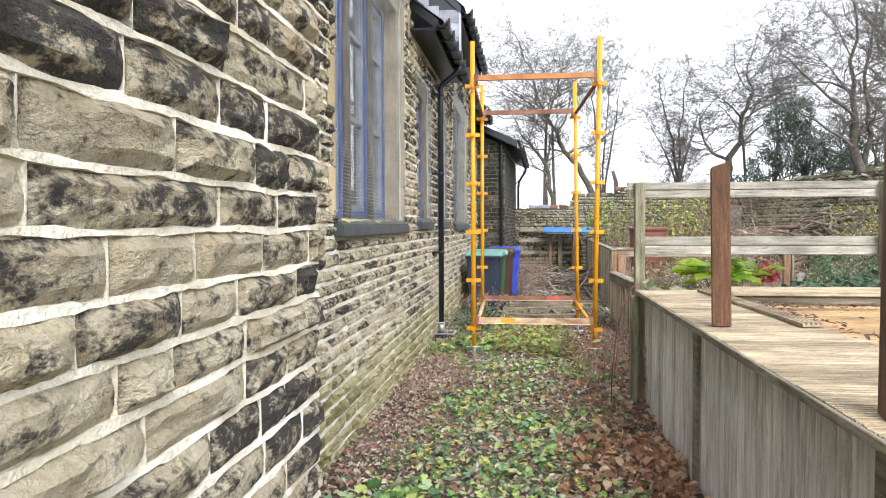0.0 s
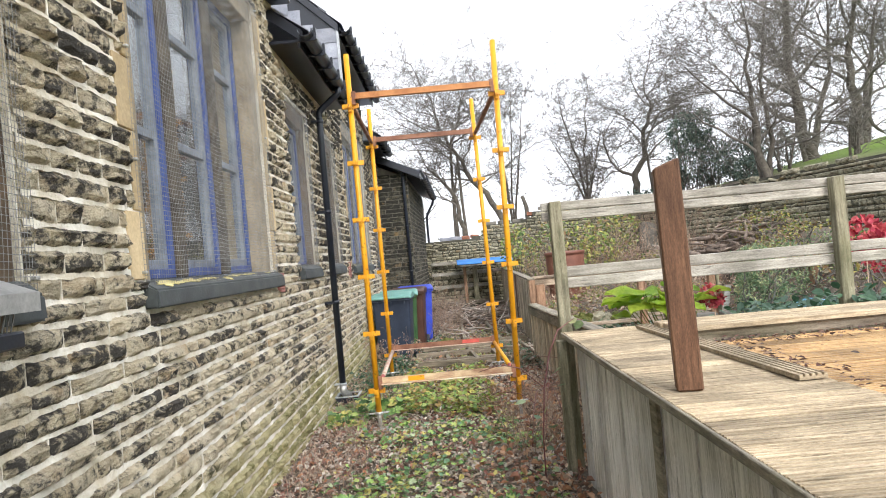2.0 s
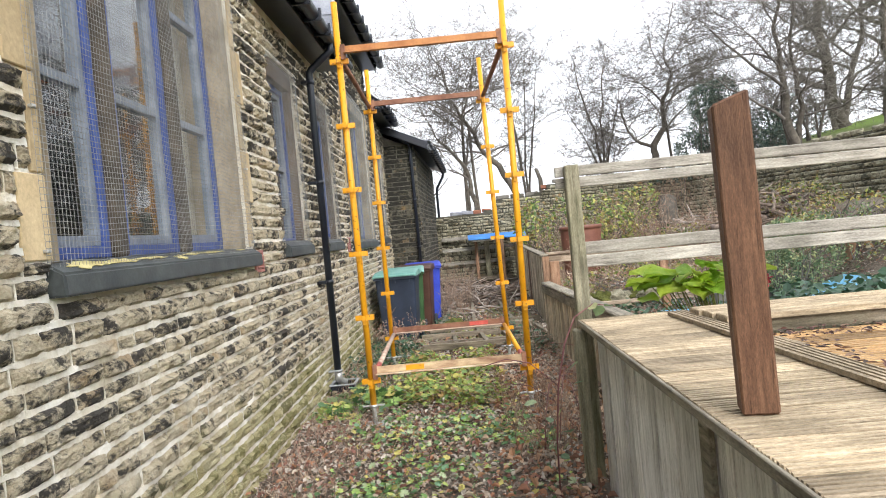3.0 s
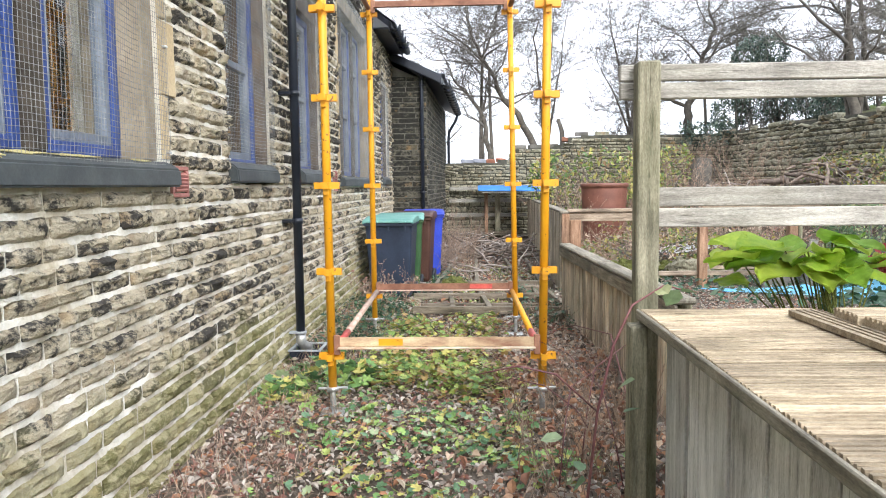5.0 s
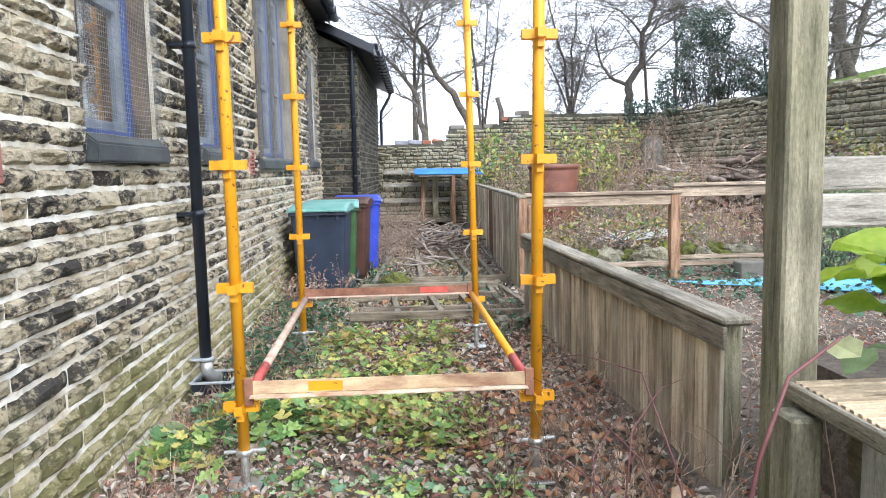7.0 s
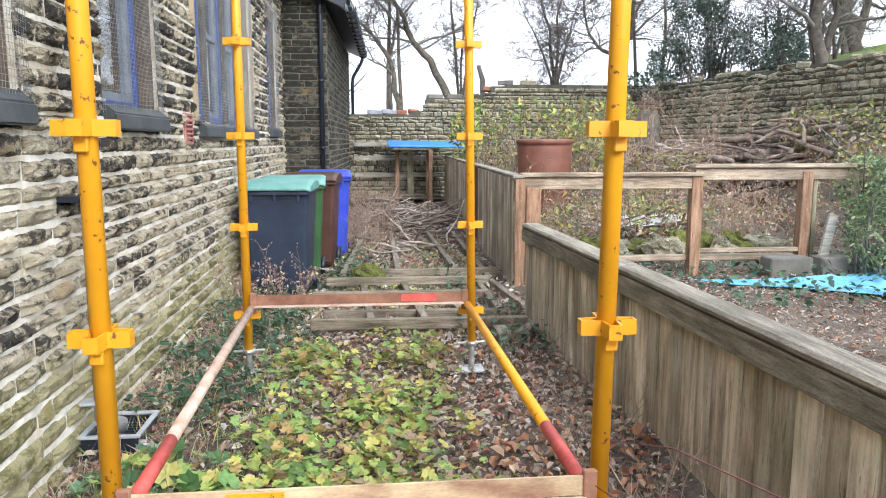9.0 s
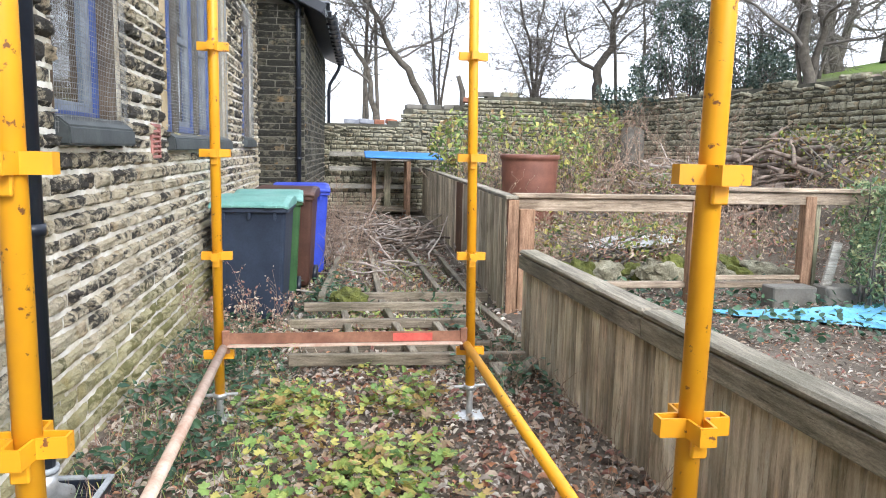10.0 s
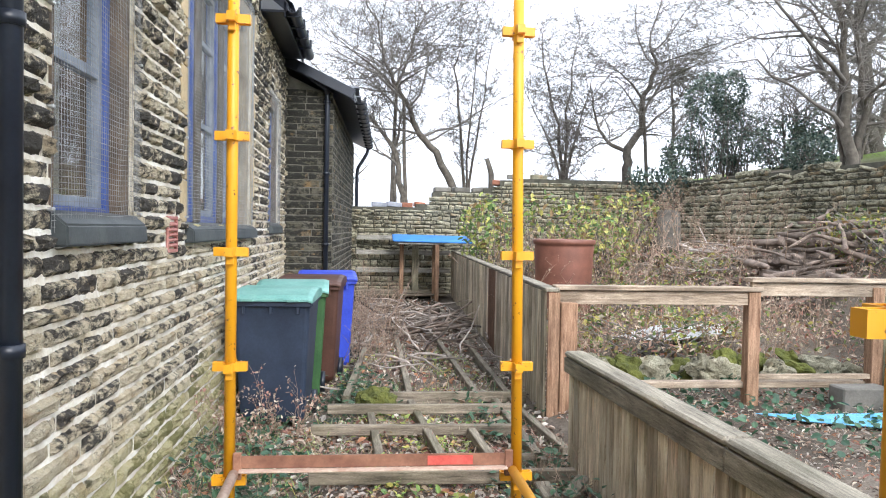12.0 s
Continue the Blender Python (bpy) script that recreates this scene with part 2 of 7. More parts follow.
M_BLACK = simple("black_plastic", (0.008, 0.011, 0.019), (0.018, 0.023, 0.036), 4, rough=0.35, bump=0.1, vary=0)
M_FASCIA = simple("black_fascia", (0.006, 0.008, 0.014), (0.014, 0.017, 0.028), 4, rough=0.3, bump=0.1, vary=0)
M_GREYPIPE = simple("grey_plastic", (0.32, 0.34, 0.36), (0.45, 0.47, 0.49), 5, rough=0.45, bump=0.1, vary=0)
M_SLATE = simple("roof_slate", (0.16, 0.17, 0.21), (0.30, 0.31, 0.35), 5, rough=0.55, bump=0.4, vary=0.22)
M_BLUE = simple("blue_gloss_paint", (0.022, 0.052, 0.22), (0.05, 0.10, 0.33), 6, rough=0.45, bump=0.2, vary=0.1)
M_FRAMEGREY = simple("grey_window_paint", (0.13, 0.155, 0.20), (0.25, 0.28, 0.335), 6, rough=0.5, bump=0.2, vary=0.1)
# room surfaces: near-black colour puts the unlit interior into the paint
M_ROOM = simple("unlit_room_surface", (0.03, 0.03, 0.035), (0.06, 0.06, 0.065), 2, rough=0.9, bump=0.1, vary=0)
M_WIRE = simple("galvanised_wire", (0.16, 0.16, 0.165), (0.34, 0.34, 0.33), 12, rough=0.5, metal=0.5, bump=0.1, vary=0.15)
M_DECK = wood_mat("grey_brown_decking", (0.28, 0.215, 0.14), (0.56, 0.455, 0.32), "x", 0.08, vary=0.22)
M_DECKB = wood_mat("wet_brown_decking", (0.30, 0.17, 0.07), (0.55, 0.36, 0.17), "x", 0.0, 0.55, 0.2)
M_GREYWOOD = wood_mat("grey_weathered_boards", (0.46, 0.45, 0.435), (0.82, 0.80, 0.78), "z", 0.03, vary=0.16, split=0.35)
M_FENCE = wood_mat("weathered_fence_boards", (0.33, 0.265, 0.185), (0.76, 0.655, 0.50), "z", 0.36, vary=0.34, coarse=0.55)
M_POST = wood_mat("mossy_post", (0.13, 0.12, 0.08), (0.36, 0.33, 0.235), "z", 0.5, vary=0.1)
M_RAILX = wood_mat("grey_rail", (0.235, 0.215, 0.185), (0.45, 0.425, 0.375), "x", 0.15, vary=0.1)
M_CAP = wood_mat("grey_cap_rail", (0.15, 0.13, 0.10), (0.36, 0.32, 0.25), "y", 0.15, vary=0.1)
M_BROWN = wood_mat("brown_stained_post", (0.085, 0.040, 0.022), (0.20, 0.105, 0.060), "z", 0.0, 0.7, 0.1)
M_BPOST = wood_mat("brown_garden_post", (0.17, 0.09, 0.053), (0.38, 0.235, 0.15), "z", 0.1, vary=0.1)
M_GRAIL = wood_mat("brown_garden_rail", (0.20, 0.145, 0.10), (0.46, 0.37, 0.28), "x", 0.05, vary=0.12)
M_JOISTX = wood_mat("old_joist_across", (0.11, 0.088, 0.066), (0.30, 0.25, 0.19), "x", 0.2, vary=0.15)
M_JOISTY = wood_mat("old_joist_along", (0.11, 0.088, 0.064), (0.29, 0.25, 0.19), "y", 0.25, vary=0.15)
M_BRANCH = simple("bark", (0.055, 0.048, 0.040), (0.15, 0.13, 0.105), 9, rough=0.95, bump=0.7, dist=0.01, vary=0.1)
M_TWIG = simple("twig_bark", (0.11, 0.098, 0.088), (0.20, 0.18, 0.16), 9, rough=0.95, bump=0.2, vary=0.2)
M_DEAD = simple("dead_wood", (0.18, 0.145, 0.125), (0.50, 0.44, 0.39), 7, rough=0.9, bump=0.5, vary=0.35)
M_CANE = simple("purple_bramble_cane", (0.10, 0.03, 0.035), (0.20, 0.08, 0.075), 10, rough=0.6, bump=0.2, vary=0.2)
M_STEM = simple("dry_stems", (0.22, 0.145, 0.105), (0.46, 0.345, 0.255), 10, rough=0.9, bump=0.2, vary=0.3)
M_LITTER = leaf_mat("fallen_leaves", [(0.20, 0.135, 0.105), (0.38, 0.27, 0.21), (0.50, 0.39, 0.31), (0.60, 0.51, 0.41), (0.34, 0.17, 0.14), (0.66, 0.60, 0.53), (0.11, 0.085, 0.07), (0.50, 0.26, 0.155), (0.56, 0.50, 0.45), (0.36, 0.31, 0.27)], 0.7)
M_DRIFT = leaf_mat("rust_brown_leaves", [(0.42, 0.22, 0.13), (0.60, 0.40, 0.27), (0.34, 0.17, 0.11), (0.72, 0.55, 0.41), (0.50, 0.29, 0.17), (0.24, 0.13, 0.09)], 0.6)
M_WETLEAF = leaf_mat("wet_dark_leaves", [(0.085, 0.045, 0.04), (0.14, 0.07, 0.055), (0.20, 0.12, 0.09), (0.07, 0.05, 0.045), (0.26, 0.17, 0.12)], 0.5)
M_WEED = leaf_mat("weed_leaves", [(0.11, 0.21, 0.08), (0.20, 0.35, 0.11), (0.32, 0.47, 0.14), (0.46, 0.54, 0.17), (0.56, 0.50, 0.16), (0.18, 0.31, 0.18), (0.42, 0.50, 0.30), (0.09, 0.17, 0.075)], 0.5)
M_YWEED = leaf_mat("yellowing_weed_leaves", [(0.25, 0.37, 0.10), (0.40, 0.46, 0.13), (0.54, 0.49, 0.14), (0.17, 0.27, 0.09), (0.46, 0.32, 0.13), (0.34, 0.42, 0.12), (0.38, 0.28, 0.18)], 0.5)
M_DARKLEAF = leaf_mat("ivy_leaves", [(0.035, 0.085, 0.045), (0.055, 0.12, 0.065), (0.09, 0.17, 0.09), (0.045, 0.10, 0.055)], 0.4, 0.5)
M_AUTUMN = leaf_mat("yellow_green_bush_leaves", [(0.22, 0.31, 0.09), (0.36, 0.41, 0.12), (0.15, 0.24, 0.09), (0.52, 0.48, 0.15), (0.30, 0.20, 0.10)], 0.6)
M_SAGE = leaf_mat("grey_green_leaves", [(0.19, 0.27, 0.14), (0.28, 0.35, 0.20), (0.15, 0.23, 0.13), (0.40, 0.42, 0.22)], 0.6)
M_HOLLY = leaf_mat("evergreen_leaves", [(0.045, 0.075, 0.062), (0.075, 0.115, 0.092), (0.12, 0.17, 0.135), (0.18, 0.22, 0.16)], 0.35, 0.5)
M_BUSH = leaf_mat("autumn_bush_leaves", [(0.16, 0.21, 0.06), (0.28, 0.30, 0.08), (0.10, 0.16, 0.06), (0.40, 0.35, 0.10), (0.22, 0.13, 0.06), (0.33, 0.29, 0.20)], 0.6)
M_TWIGLEAF = leaf_mat("hazy_far_growth", [(0.20, 0.19, 0.16), (0.26, 0.24, 0.20), (0.17, 0.17, 0.14), (0.28, 0.24, 0.19)], 0.9)
M_LIME = leaf_mat("bright_leaves", [(0.52, 0.68, 0.08), (0.66, 0.78, 0.15), (0.38, 0.57, 0.09), (0.57, 0.70, 0.12)], 0.35, 0.5, 0.45)
M_PALEDRY = leaf_mat("dry_grass", [(0.50, 0.38, 0.29), (0.38, 0.255, 0.19), (0.60, 0.50, 0.39), (0.38, 0.20, 0.155)], 0.8)


def ground_mat():
    k = Nodes("leafy_soil")
    p = k.pos()
    a = k.noise(p, 1.3, 5, 0.6)
    b = k.noise(p, 30, 5, 0.7)
    c = k.mix(k.ramp(a, [(0.35, (0, 0, 0)), (0.65, (1, 1, 1))]), (0.10, 0.08, 0.063), (0.21, 0.175, 0.14))
    c = k.mix(0.6, c, k.ramp(b, [(0.3, (0.2, 0.2, 0.2)), (0.7, (0.85, 0.85, 0.85))]), "OVERLAY")
    z = k.t.nodes.new("ShaderNodeSeparateXYZ")
    k.l(p, z.inputs[0])
    far = k.ramp(k.math("MULTIPLY", k.math("SUBTRACT", z.outputs[0], 7.6), 0.5, True), [(0, (0, 0, 0)), (1, (1, 1, 1))])
    grass = k.mix(k.noise(p, 4, 4), (0.12, 0.20, 0.04), (0.24, 0.33, 0.08))
    c = k.mix(far, c, grass)
    k.bump(k.math("ADD", a, b), 0.9, 0.03)
    return k.out(c, 0.95, 0, 0.2)


def yellow_mat():
    k = Nodes("yellow_painted_tube")
    p = k.pos()
    a = k.noise(p, 7, 4)
    c = k.mix(a, (0.70, 0.29, 0.008), (0.84, 0.41, 0.012))
    chip = k.ramp(k.noise(p, 38, 4, 0.6), [(0.635, (0, 0, 0)), (0.68, (1, 1, 1))])
    c = k.mix(chip, c, (0.19, 0.075, 0.03))
    rub = k.ramp(k.noise(k.pos((1, 1, 0.25)), 16, 3), [(0.60, (0, 0, 0)), (0.75, (1, 1, 1))])
    c = k.mix(k.math("MULTIPLY", rub, 0.3), c, (0.55, 0.26, 0.05))
    k.bump(chip, -0.3, 0.002)
    return k.out(c, 0.45, 0, 0.5)


def glass_mat():
    k = Nodes("window_glass")
    k.b.inputs["Transmission Weight"].default_value = 1.0
    k.b.inputs["IOR"].default_value = 1.5
    k.bump(k.noise(k.pos(), 3, 2), 0.05, 0.01)
    return k.out((0.85, 0.9, 0.92), 0.03)


M_GROUND, M_YELLOW, M_GLASS = ground_mat(), yellow_mat(), glass_mat()
M_RUST = simple("rusty_painted_steel", (0.16, 0.065, 0.04), (0.36, 0.18, 0.11), 7, rough=0.75, bump=0.4, vary=0.1)
M_ORANGE = simple("orange_brown_steel", (0.36, 0.14, 0.045), (0.50, 0.23, 0.08), 7, rough=0.65, bump=0.3, vary=0.1)
M_PALEBAR = simple("pale_yellow_worn_bar", (0.40, 0.22, 0.13), (0.80, 0.72, 0.55), 9, rough=0.6, bump=0.3, vary=0.1)
M_SPATTER = simple("paint_spattered_bar", (0.26, 0.12, 0.075), (0.74, 0.58, 0.36), 5, stretch=(1, 1, 3), rough=0.65, bump=0.3, vary=0.0)
M_CREAM = simple("worn_cream_tube", (0.45, 0.27, 0.19), (0.66, 0.52, 0.42), 14, rough=0.6, bump=0.2, vary=0.1)
M_RED = simple("red_paint", (0.45, 0.06, 0.05), (0.62, 0.12, 0.09), 12, rough=0.55, bump=0.2, vary=0)
M_ZINC = simple("galvanised_steel", (0.42, 0.42, 0.42), (0.62, 0.62, 0.61), 12, rough=0.45, metal=0.7, bump=0.2, vary=0.1)
M_TERRA = simple("terracotta_plastic", (0.15, 0.06, 0.042), (0.23, 0.095, 0.065), 6, rough=0.55, bump=0.2, vary=0)
M_VENT = simple("red_terracotta", (0.34, 0.13, 0.11), (0.50, 0.24, 0.20), 9, rough=0.8, bump=0.3, vary=0)
M_BIN = simple("navy_bin_plastic", (0.016, 0.025, 0.047), (0.032, 0.046, 0.078), 4, rough=0.5, bump=0.15, vary=0)
M_BING = simple("green_bin_plastic", (0.030, 0.085, 0.030), (0.055, 0.13, 0.045), 4, rough=0.5, bump=0.15, vary=0)
M_BINBR = simple("brown_bin_plastic", (0.055, 0.022, 0.015), (0.10, 0.045, 0.03), 4, rough=0.5, bump=0.15, vary=0)
M_BINBL = simple("blue_bin_plastic", (0.025, 0.05, 0.42), (0.05, 0.09, 0.58), 4, rough=0.45, bump=0.15, vary=0)
M_LIDG = simple("faded_green_lid", (0.12, 0.30, 0.26), (0.22, 0.42, 0.37), 4, rough=0.5, bump=0.15, vary=0)
M_BOARDBLUE = simple("blue_sheet", (0.04, 0.19, 0.58), (0.07, 0.29, 0.72), 3, rough=0.5, bump=0.15, vary=0)
M_TARP = simple("pale_blue_tarpaulin", (0.10, 0.36, 0.62), (0.22, 0.52, 0.74), 3, rough=0.5, bump=0.5, dist=0.02, vary=0)
M_MOSS = simple("moss", (0.075, 0.085, 0.02), (0.21, 0.22, 0.05), 14, rough=1.0, bump=1.0, dist=0.02, vary=0.2)
M_CONC = simple("concrete_block", (0.11, 0.102, 0.088), (0.21, 0.195, 0.17), 6, rough=0.95, bump=0.6, vary=0.1)
M_FLAKE = simple("flaked_yellow_undercoat", (0.42, 0.34, 0.13), (0.66, 0.58, 0.28), 12, rough=0.8, bump=0.4, vary=0)
M_WHITE = simple("pale_crumpled_sheet", (0.36, 0.36, 0.36), (0.62, 0.62, 0.62), 5, rough=0.6, bump=0.4, vary=0)
M_BRICK = simple("red_brick", (0.27, 0.10, 0.06), (0.42, 0.19, 0.12), 9, rough=0.9, bump=0.5, vary=0.2)
M_PINK = leaf_mat("red_flower_petals", [(0.50, 0.07, 0.09), (0.62, 0.14, 0.15), (0.42, 0.05, 0.08)], 0.5)
M_RAWWOOD = simple("pale_sawn_wood", (0.42, 0.30, 0.17), (0.6, 0.46, 0.28), 6, rough=0.8, bump=0.3, vary=0.1)

# ---- ground ----
WALL_X, BLOCK_X, BLOCK_Y = -1.19, -0.63, 1.72


def back_top(x):
    return 1.98 + 0.34 * smooth01(0.9, 1.5, x) + 0.30 * smooth01(2.2, 3.0, x)


def right_wall_x(y):
    return 6.35 + (20.8 - y) * 0.17


def gz(x, y):
    """Height of the ground."""
    z = 0.06 + 0.03 * noise.noise((x * 0.9, y * 0.9, 0)) + 0.02 * noise.noise((x * 3, y * 3, 5))
    z += 0.10 * smooth01(1.1, 1.6, x) * smooth01(5.7, 6.5, y)
    bank = smooth01(12.2, 20.0, y) * smooth01(1.7, 5.0, x) * 1.05
    bank = max(bank, 1.25 * smooth01(4.6, 7.0, x) * smooth01(6.5, 11.0, y))
    z += bank
    z -= 0.08 * smooth01(11.2, 12.0, y) * smooth01(0.0, -0.35, x) if x < 0 else 0
    rw = right_wall_x(min(y, 20.8))
    if x > rw + 0.15:
        z = max(z, 0.3 + 2.2 * smooth01(rw + 0.15, rw + 0.5, x) + 0.20 * max(0.0, min(x - rw, 14)))
    if y > 21.6:
        lift = 2.2 * smooth01(3.0, 7.0, x)
        z = max(0.25, lift + 0.20 * max(0.0, min(x - 6.5, 14)))
    far = math.hypot(x, y - 8)
    if far > 60:
        z = z * 0.6 + 0.02 * min(far - 60, 300) * smooth01(-0.2, 0.6, x / far)
    return z


def make_ground():
    xs = sorted(set([round(-3 + 0.2 * i, 3) for i in range(66)] + [-400, -150, -60, -30, -15, -8, -5, 12, 15, 20, 28, 40, 60, 90, 140, 220, 400]))
    ys = sorted(set([round(-2 + 0.2 * i, 3) for i in range(126)] + [-400, -120, -40, -15, -6, 25, 28, 32, 38, 46, 60, 80, 110, 160, 240, 400]))
    vs = [(x, y, gz(x, y)) for y in ys for x in xs]
    n = len(xs)
    fs = [(j * n + i, j * n + i + 1, (j + 1) * n + i + 1, (j + 1) * n + i) for j in range(len(ys) - 1) for i in range(n - 1)]
    return tagged(raw("ground", vs, fs, M_GROUND, None, True), "damp leaf-strewn soil path and rising garden bank", "ground", kind="structure")


make_ground()

# ---- school building wall ----
LOW_TOP, HIGH_TOP = 3.42, 4.32
WINDOWS = [  # y0, y1, z0, z1, lights
    (2.02, 3.12, 1.50, 2.95, 1),
    (4.05, 6.42, 1.50, 3.55, 3),
    (7.34, 8.28, 1.50, 3.05, 1),
    (9.10, 10.05, 1.50, 3.05, 1),
    (11.07, 13.55, 1.50, 3.55, 3),
    (14.75, 15.70, 1.50, 3.05, 1),
]
DORMERS = ((3.35, 6.95), (9.85, 14.05))
WALL_END = 16.4


def wall_top(y):
    return HIGH_TOP if any(a <= y <= b for a, b in DORMERS) else LOW_TOP + (0.3 if y > DORMERS[1][1] else 0.0)


def make_wall():
    bm = bmesh.new()
    x0, x1 = WALL_X - 0.42, WALL_X
    cuts = sorted({1.0, WALL_END + 5.5} | {v for w in WINDOWS for v in w[:2]} | {v for d in DORMERS for v in d})
    for a, b in zip(cuts, cuts[1:]):
        mid = (a + b) / 2
        top = wall_top(mid)
        w = next((w for w in WINDOWS if w[0] <= mid <= w[1]), None)
        if w:
            box(bm, (x0, a, -0.3), (x1, b, w[2] - 0.1))
            box(bm, (x0, a, w[3]), (x1, b, top))
        else:
            box(bm, (x0, a, -0.3), (x1, b, top))
    bmesh.ops.remove_doubles(bm, verts=bm.verts, dist=0.0005)
    return solid("wall_west", bm, M_MORTAR, "coursed rock-faced gritstone wall with pale lime pointing", "wall", kind="structure")


wall_west = make_wall()
wall_block = solid("wall_block", boxm((-1.7, -3.0, -0.3), (BLOCK_X, BLOCK_Y, 4.4)), M_MORTAR, "projecting gritstone wall block with pale pointing", "wall", kind="structure")
# plain walls behind, which close the building
bm = bmesh.new()
box(bm, (-6.2, -3, -0.3), (-5.9, 22, 6.2))
box(bm, (-5.9, -3.0, -0.3), (-1.7, -2.8, 4.4))
solid("wall_rear", bm, M_MORTAR, "plain rear wall of the stone building", "wall", kind="structure")
# floor and partition added behind the glass, so the windows back onto dark
solid("room_floor", boxm((-5.9, -2.8, 0.2), (WALL_X - 0.43, 16.3, 0.3)), M_ROOM, "floor added inside the building, coloured near-black as unlit", "floor", kind="structure")
solid("room_wall", boxm((-3.2, -2.8, 0.3), (-3.1, 16.3, 3.3)), M_ROOM, "partition added inside the building, coloured near-black as unlit", "wall", kind="structure")

# ---- windows ----


def make_window(i, y0, y1, z0, z1, lights):
    w = thing("window_%d" % i, (WALL_X, (y0 + y1) / 2, z0), "blue-framed sash window in dressed sandstone behind wire mesh", "window", "windows of the stone wall", "structure")
    xf = WALL_X - (0.16 if lights > 1 else 0.10)
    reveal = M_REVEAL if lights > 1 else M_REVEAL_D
    sill = bmesh.new()
    one = lights == 1
    bot = z0 - (0.075 if one else 0.10)
    prof = [(xf, z0 + (0.065 if one else 0.03)), (WALL_X + 0.01, z0 + (0.05 if one else 0.015)), (WALL_X + 0.065, z0 - (-0.005 if one else 0.02)), (WALL_X + 0.07, bot), (xf, bot)]
    ends = []
    for y in (y0 + 0.005 if one else y0 - 0.04, y1 + (0.005 if one else 0.06)):
        ends.append([sill.verts.new((x, y, z)) for x, z in prof])
    for k in range(5):
        sill.faces.new((ends[0][k], ends[0][(k + 1) % 5], ends[1][(k + 1) % 5], ends[1][k]))
    sill.faces.new(ends[0][::-1])
    sill.faces.new(ends[1])
    bmesh.ops.recalc_face_normals(sill, faces=sill.faces)
    bmesh.ops.bevel(sill, geom=list(sill.edges), offset=0.008, segments=2, affect="EDGES")
    sub("window_sill", sill, M_SILL, w, "dark green-black painted stone sill, flaking")
    wy = (y1 - y0) / lights
    for s in (0, 1):
        ya, yb = (y0 - 0.0, y0 + 0.10) if s == 0 else (y1 - 0.12, y1)
        sub("jamb", boxm((WALL_X - 0.30, ya, z0 + 0.02), (WALL_X - 0.02, yb, z1), 0.006), reveal, w, "brown sandstone jamb")
    sub("lintel", boxm((WALL_X - 0.30, y0, z1 - 0.16), (WALL_X - 0.012, y1, z1), 0.006), reveal, w, "brown sandstone lintel")
    for k in range(1, lights):
        yc = y0 + k * wy
        sub("mullion", boxm((WALL_X - 0.28, yc - 0.06, z0 + 0.02), (WALL_X - 0.10, yc + 0.06, z1 - 0.16), 0.02), M_MULLION, w, "sandstone mullion coloured dark for shade behind the mesh")
    for k in range(lights):
        a = y0 + k * wy + (0.10 if k == 0 else 0.07)
        b = y0 + (k + 1) * wy - (0.12 if k == lights - 1 else 0.07)
        za, zb = z0 + 0.03, z1 - 0.16
        fr = bmesh.new()
        for ya, yb in ((a, a + 0.05), (b - 0.05, b)):
            box(fr, (xf - 0.05, ya, za), (xf + 0.03, yb, zb), 0.004)
        box(fr, (xf - 0.05, a + 0.05, za), (xf + 0.03, b - 0.05, za + 0.05), 0.004)
        box(fr, (xf - 0.05, a + 0.05, zb - 0.05), (xf + 0.03, b - 0.05, zb), 0.004)
        f = sub("window_frame", fr, M_BLUE, w, "chipped blue timber frame")
        sash = bmesh.new()
        for ya, yb in ((a + 0.05, a + 0.095), (b - 0.095, b - 0.05)):
            box(sash, (xf - 0.045, ya, za + 0.05), (xf + 0.012, yb, zb - 0.05), 0.004)
        for zz in (za + 0.05, zb - 0.095):
            box(sash, (xf - 0.045, a + 0.095, zz), (xf + 0.012, b - 0.095, zz + 0.045), 0.004)
        sub("sash", sash, M_FRAMEGREY, f, "pale grey painted sash")
        br = bmesh.new()
        hz = [za + (zb - za) * q for q in ((0.40, 0.74) if lights > 1 else (0.48,))]
        for z in hz:
            box(br, (xf - 0.04, a + 0.095, z - 0.022), (xf + 0.010, b - 0.095, z + 0.022), 0.003)
        sub("glazing_bar", br, M_FRAMEGREY, f, "grey glazing bars")
        zs = [za + 0.07] + [z for z in hz] + [zb - 0.07]
        for p, q in zip(zs, zs[1:]):
            g = sub("pane", boxm((xf - 0.018, a + 0.065, p + 0.015), (xf - 0.013, b - 0.065, q - 0.015)), M_GLASS, f)
            g.visible_shadow = False


for _i, _w in enumerate(WINDOWS):
    make_window(_i + 1, *_w)


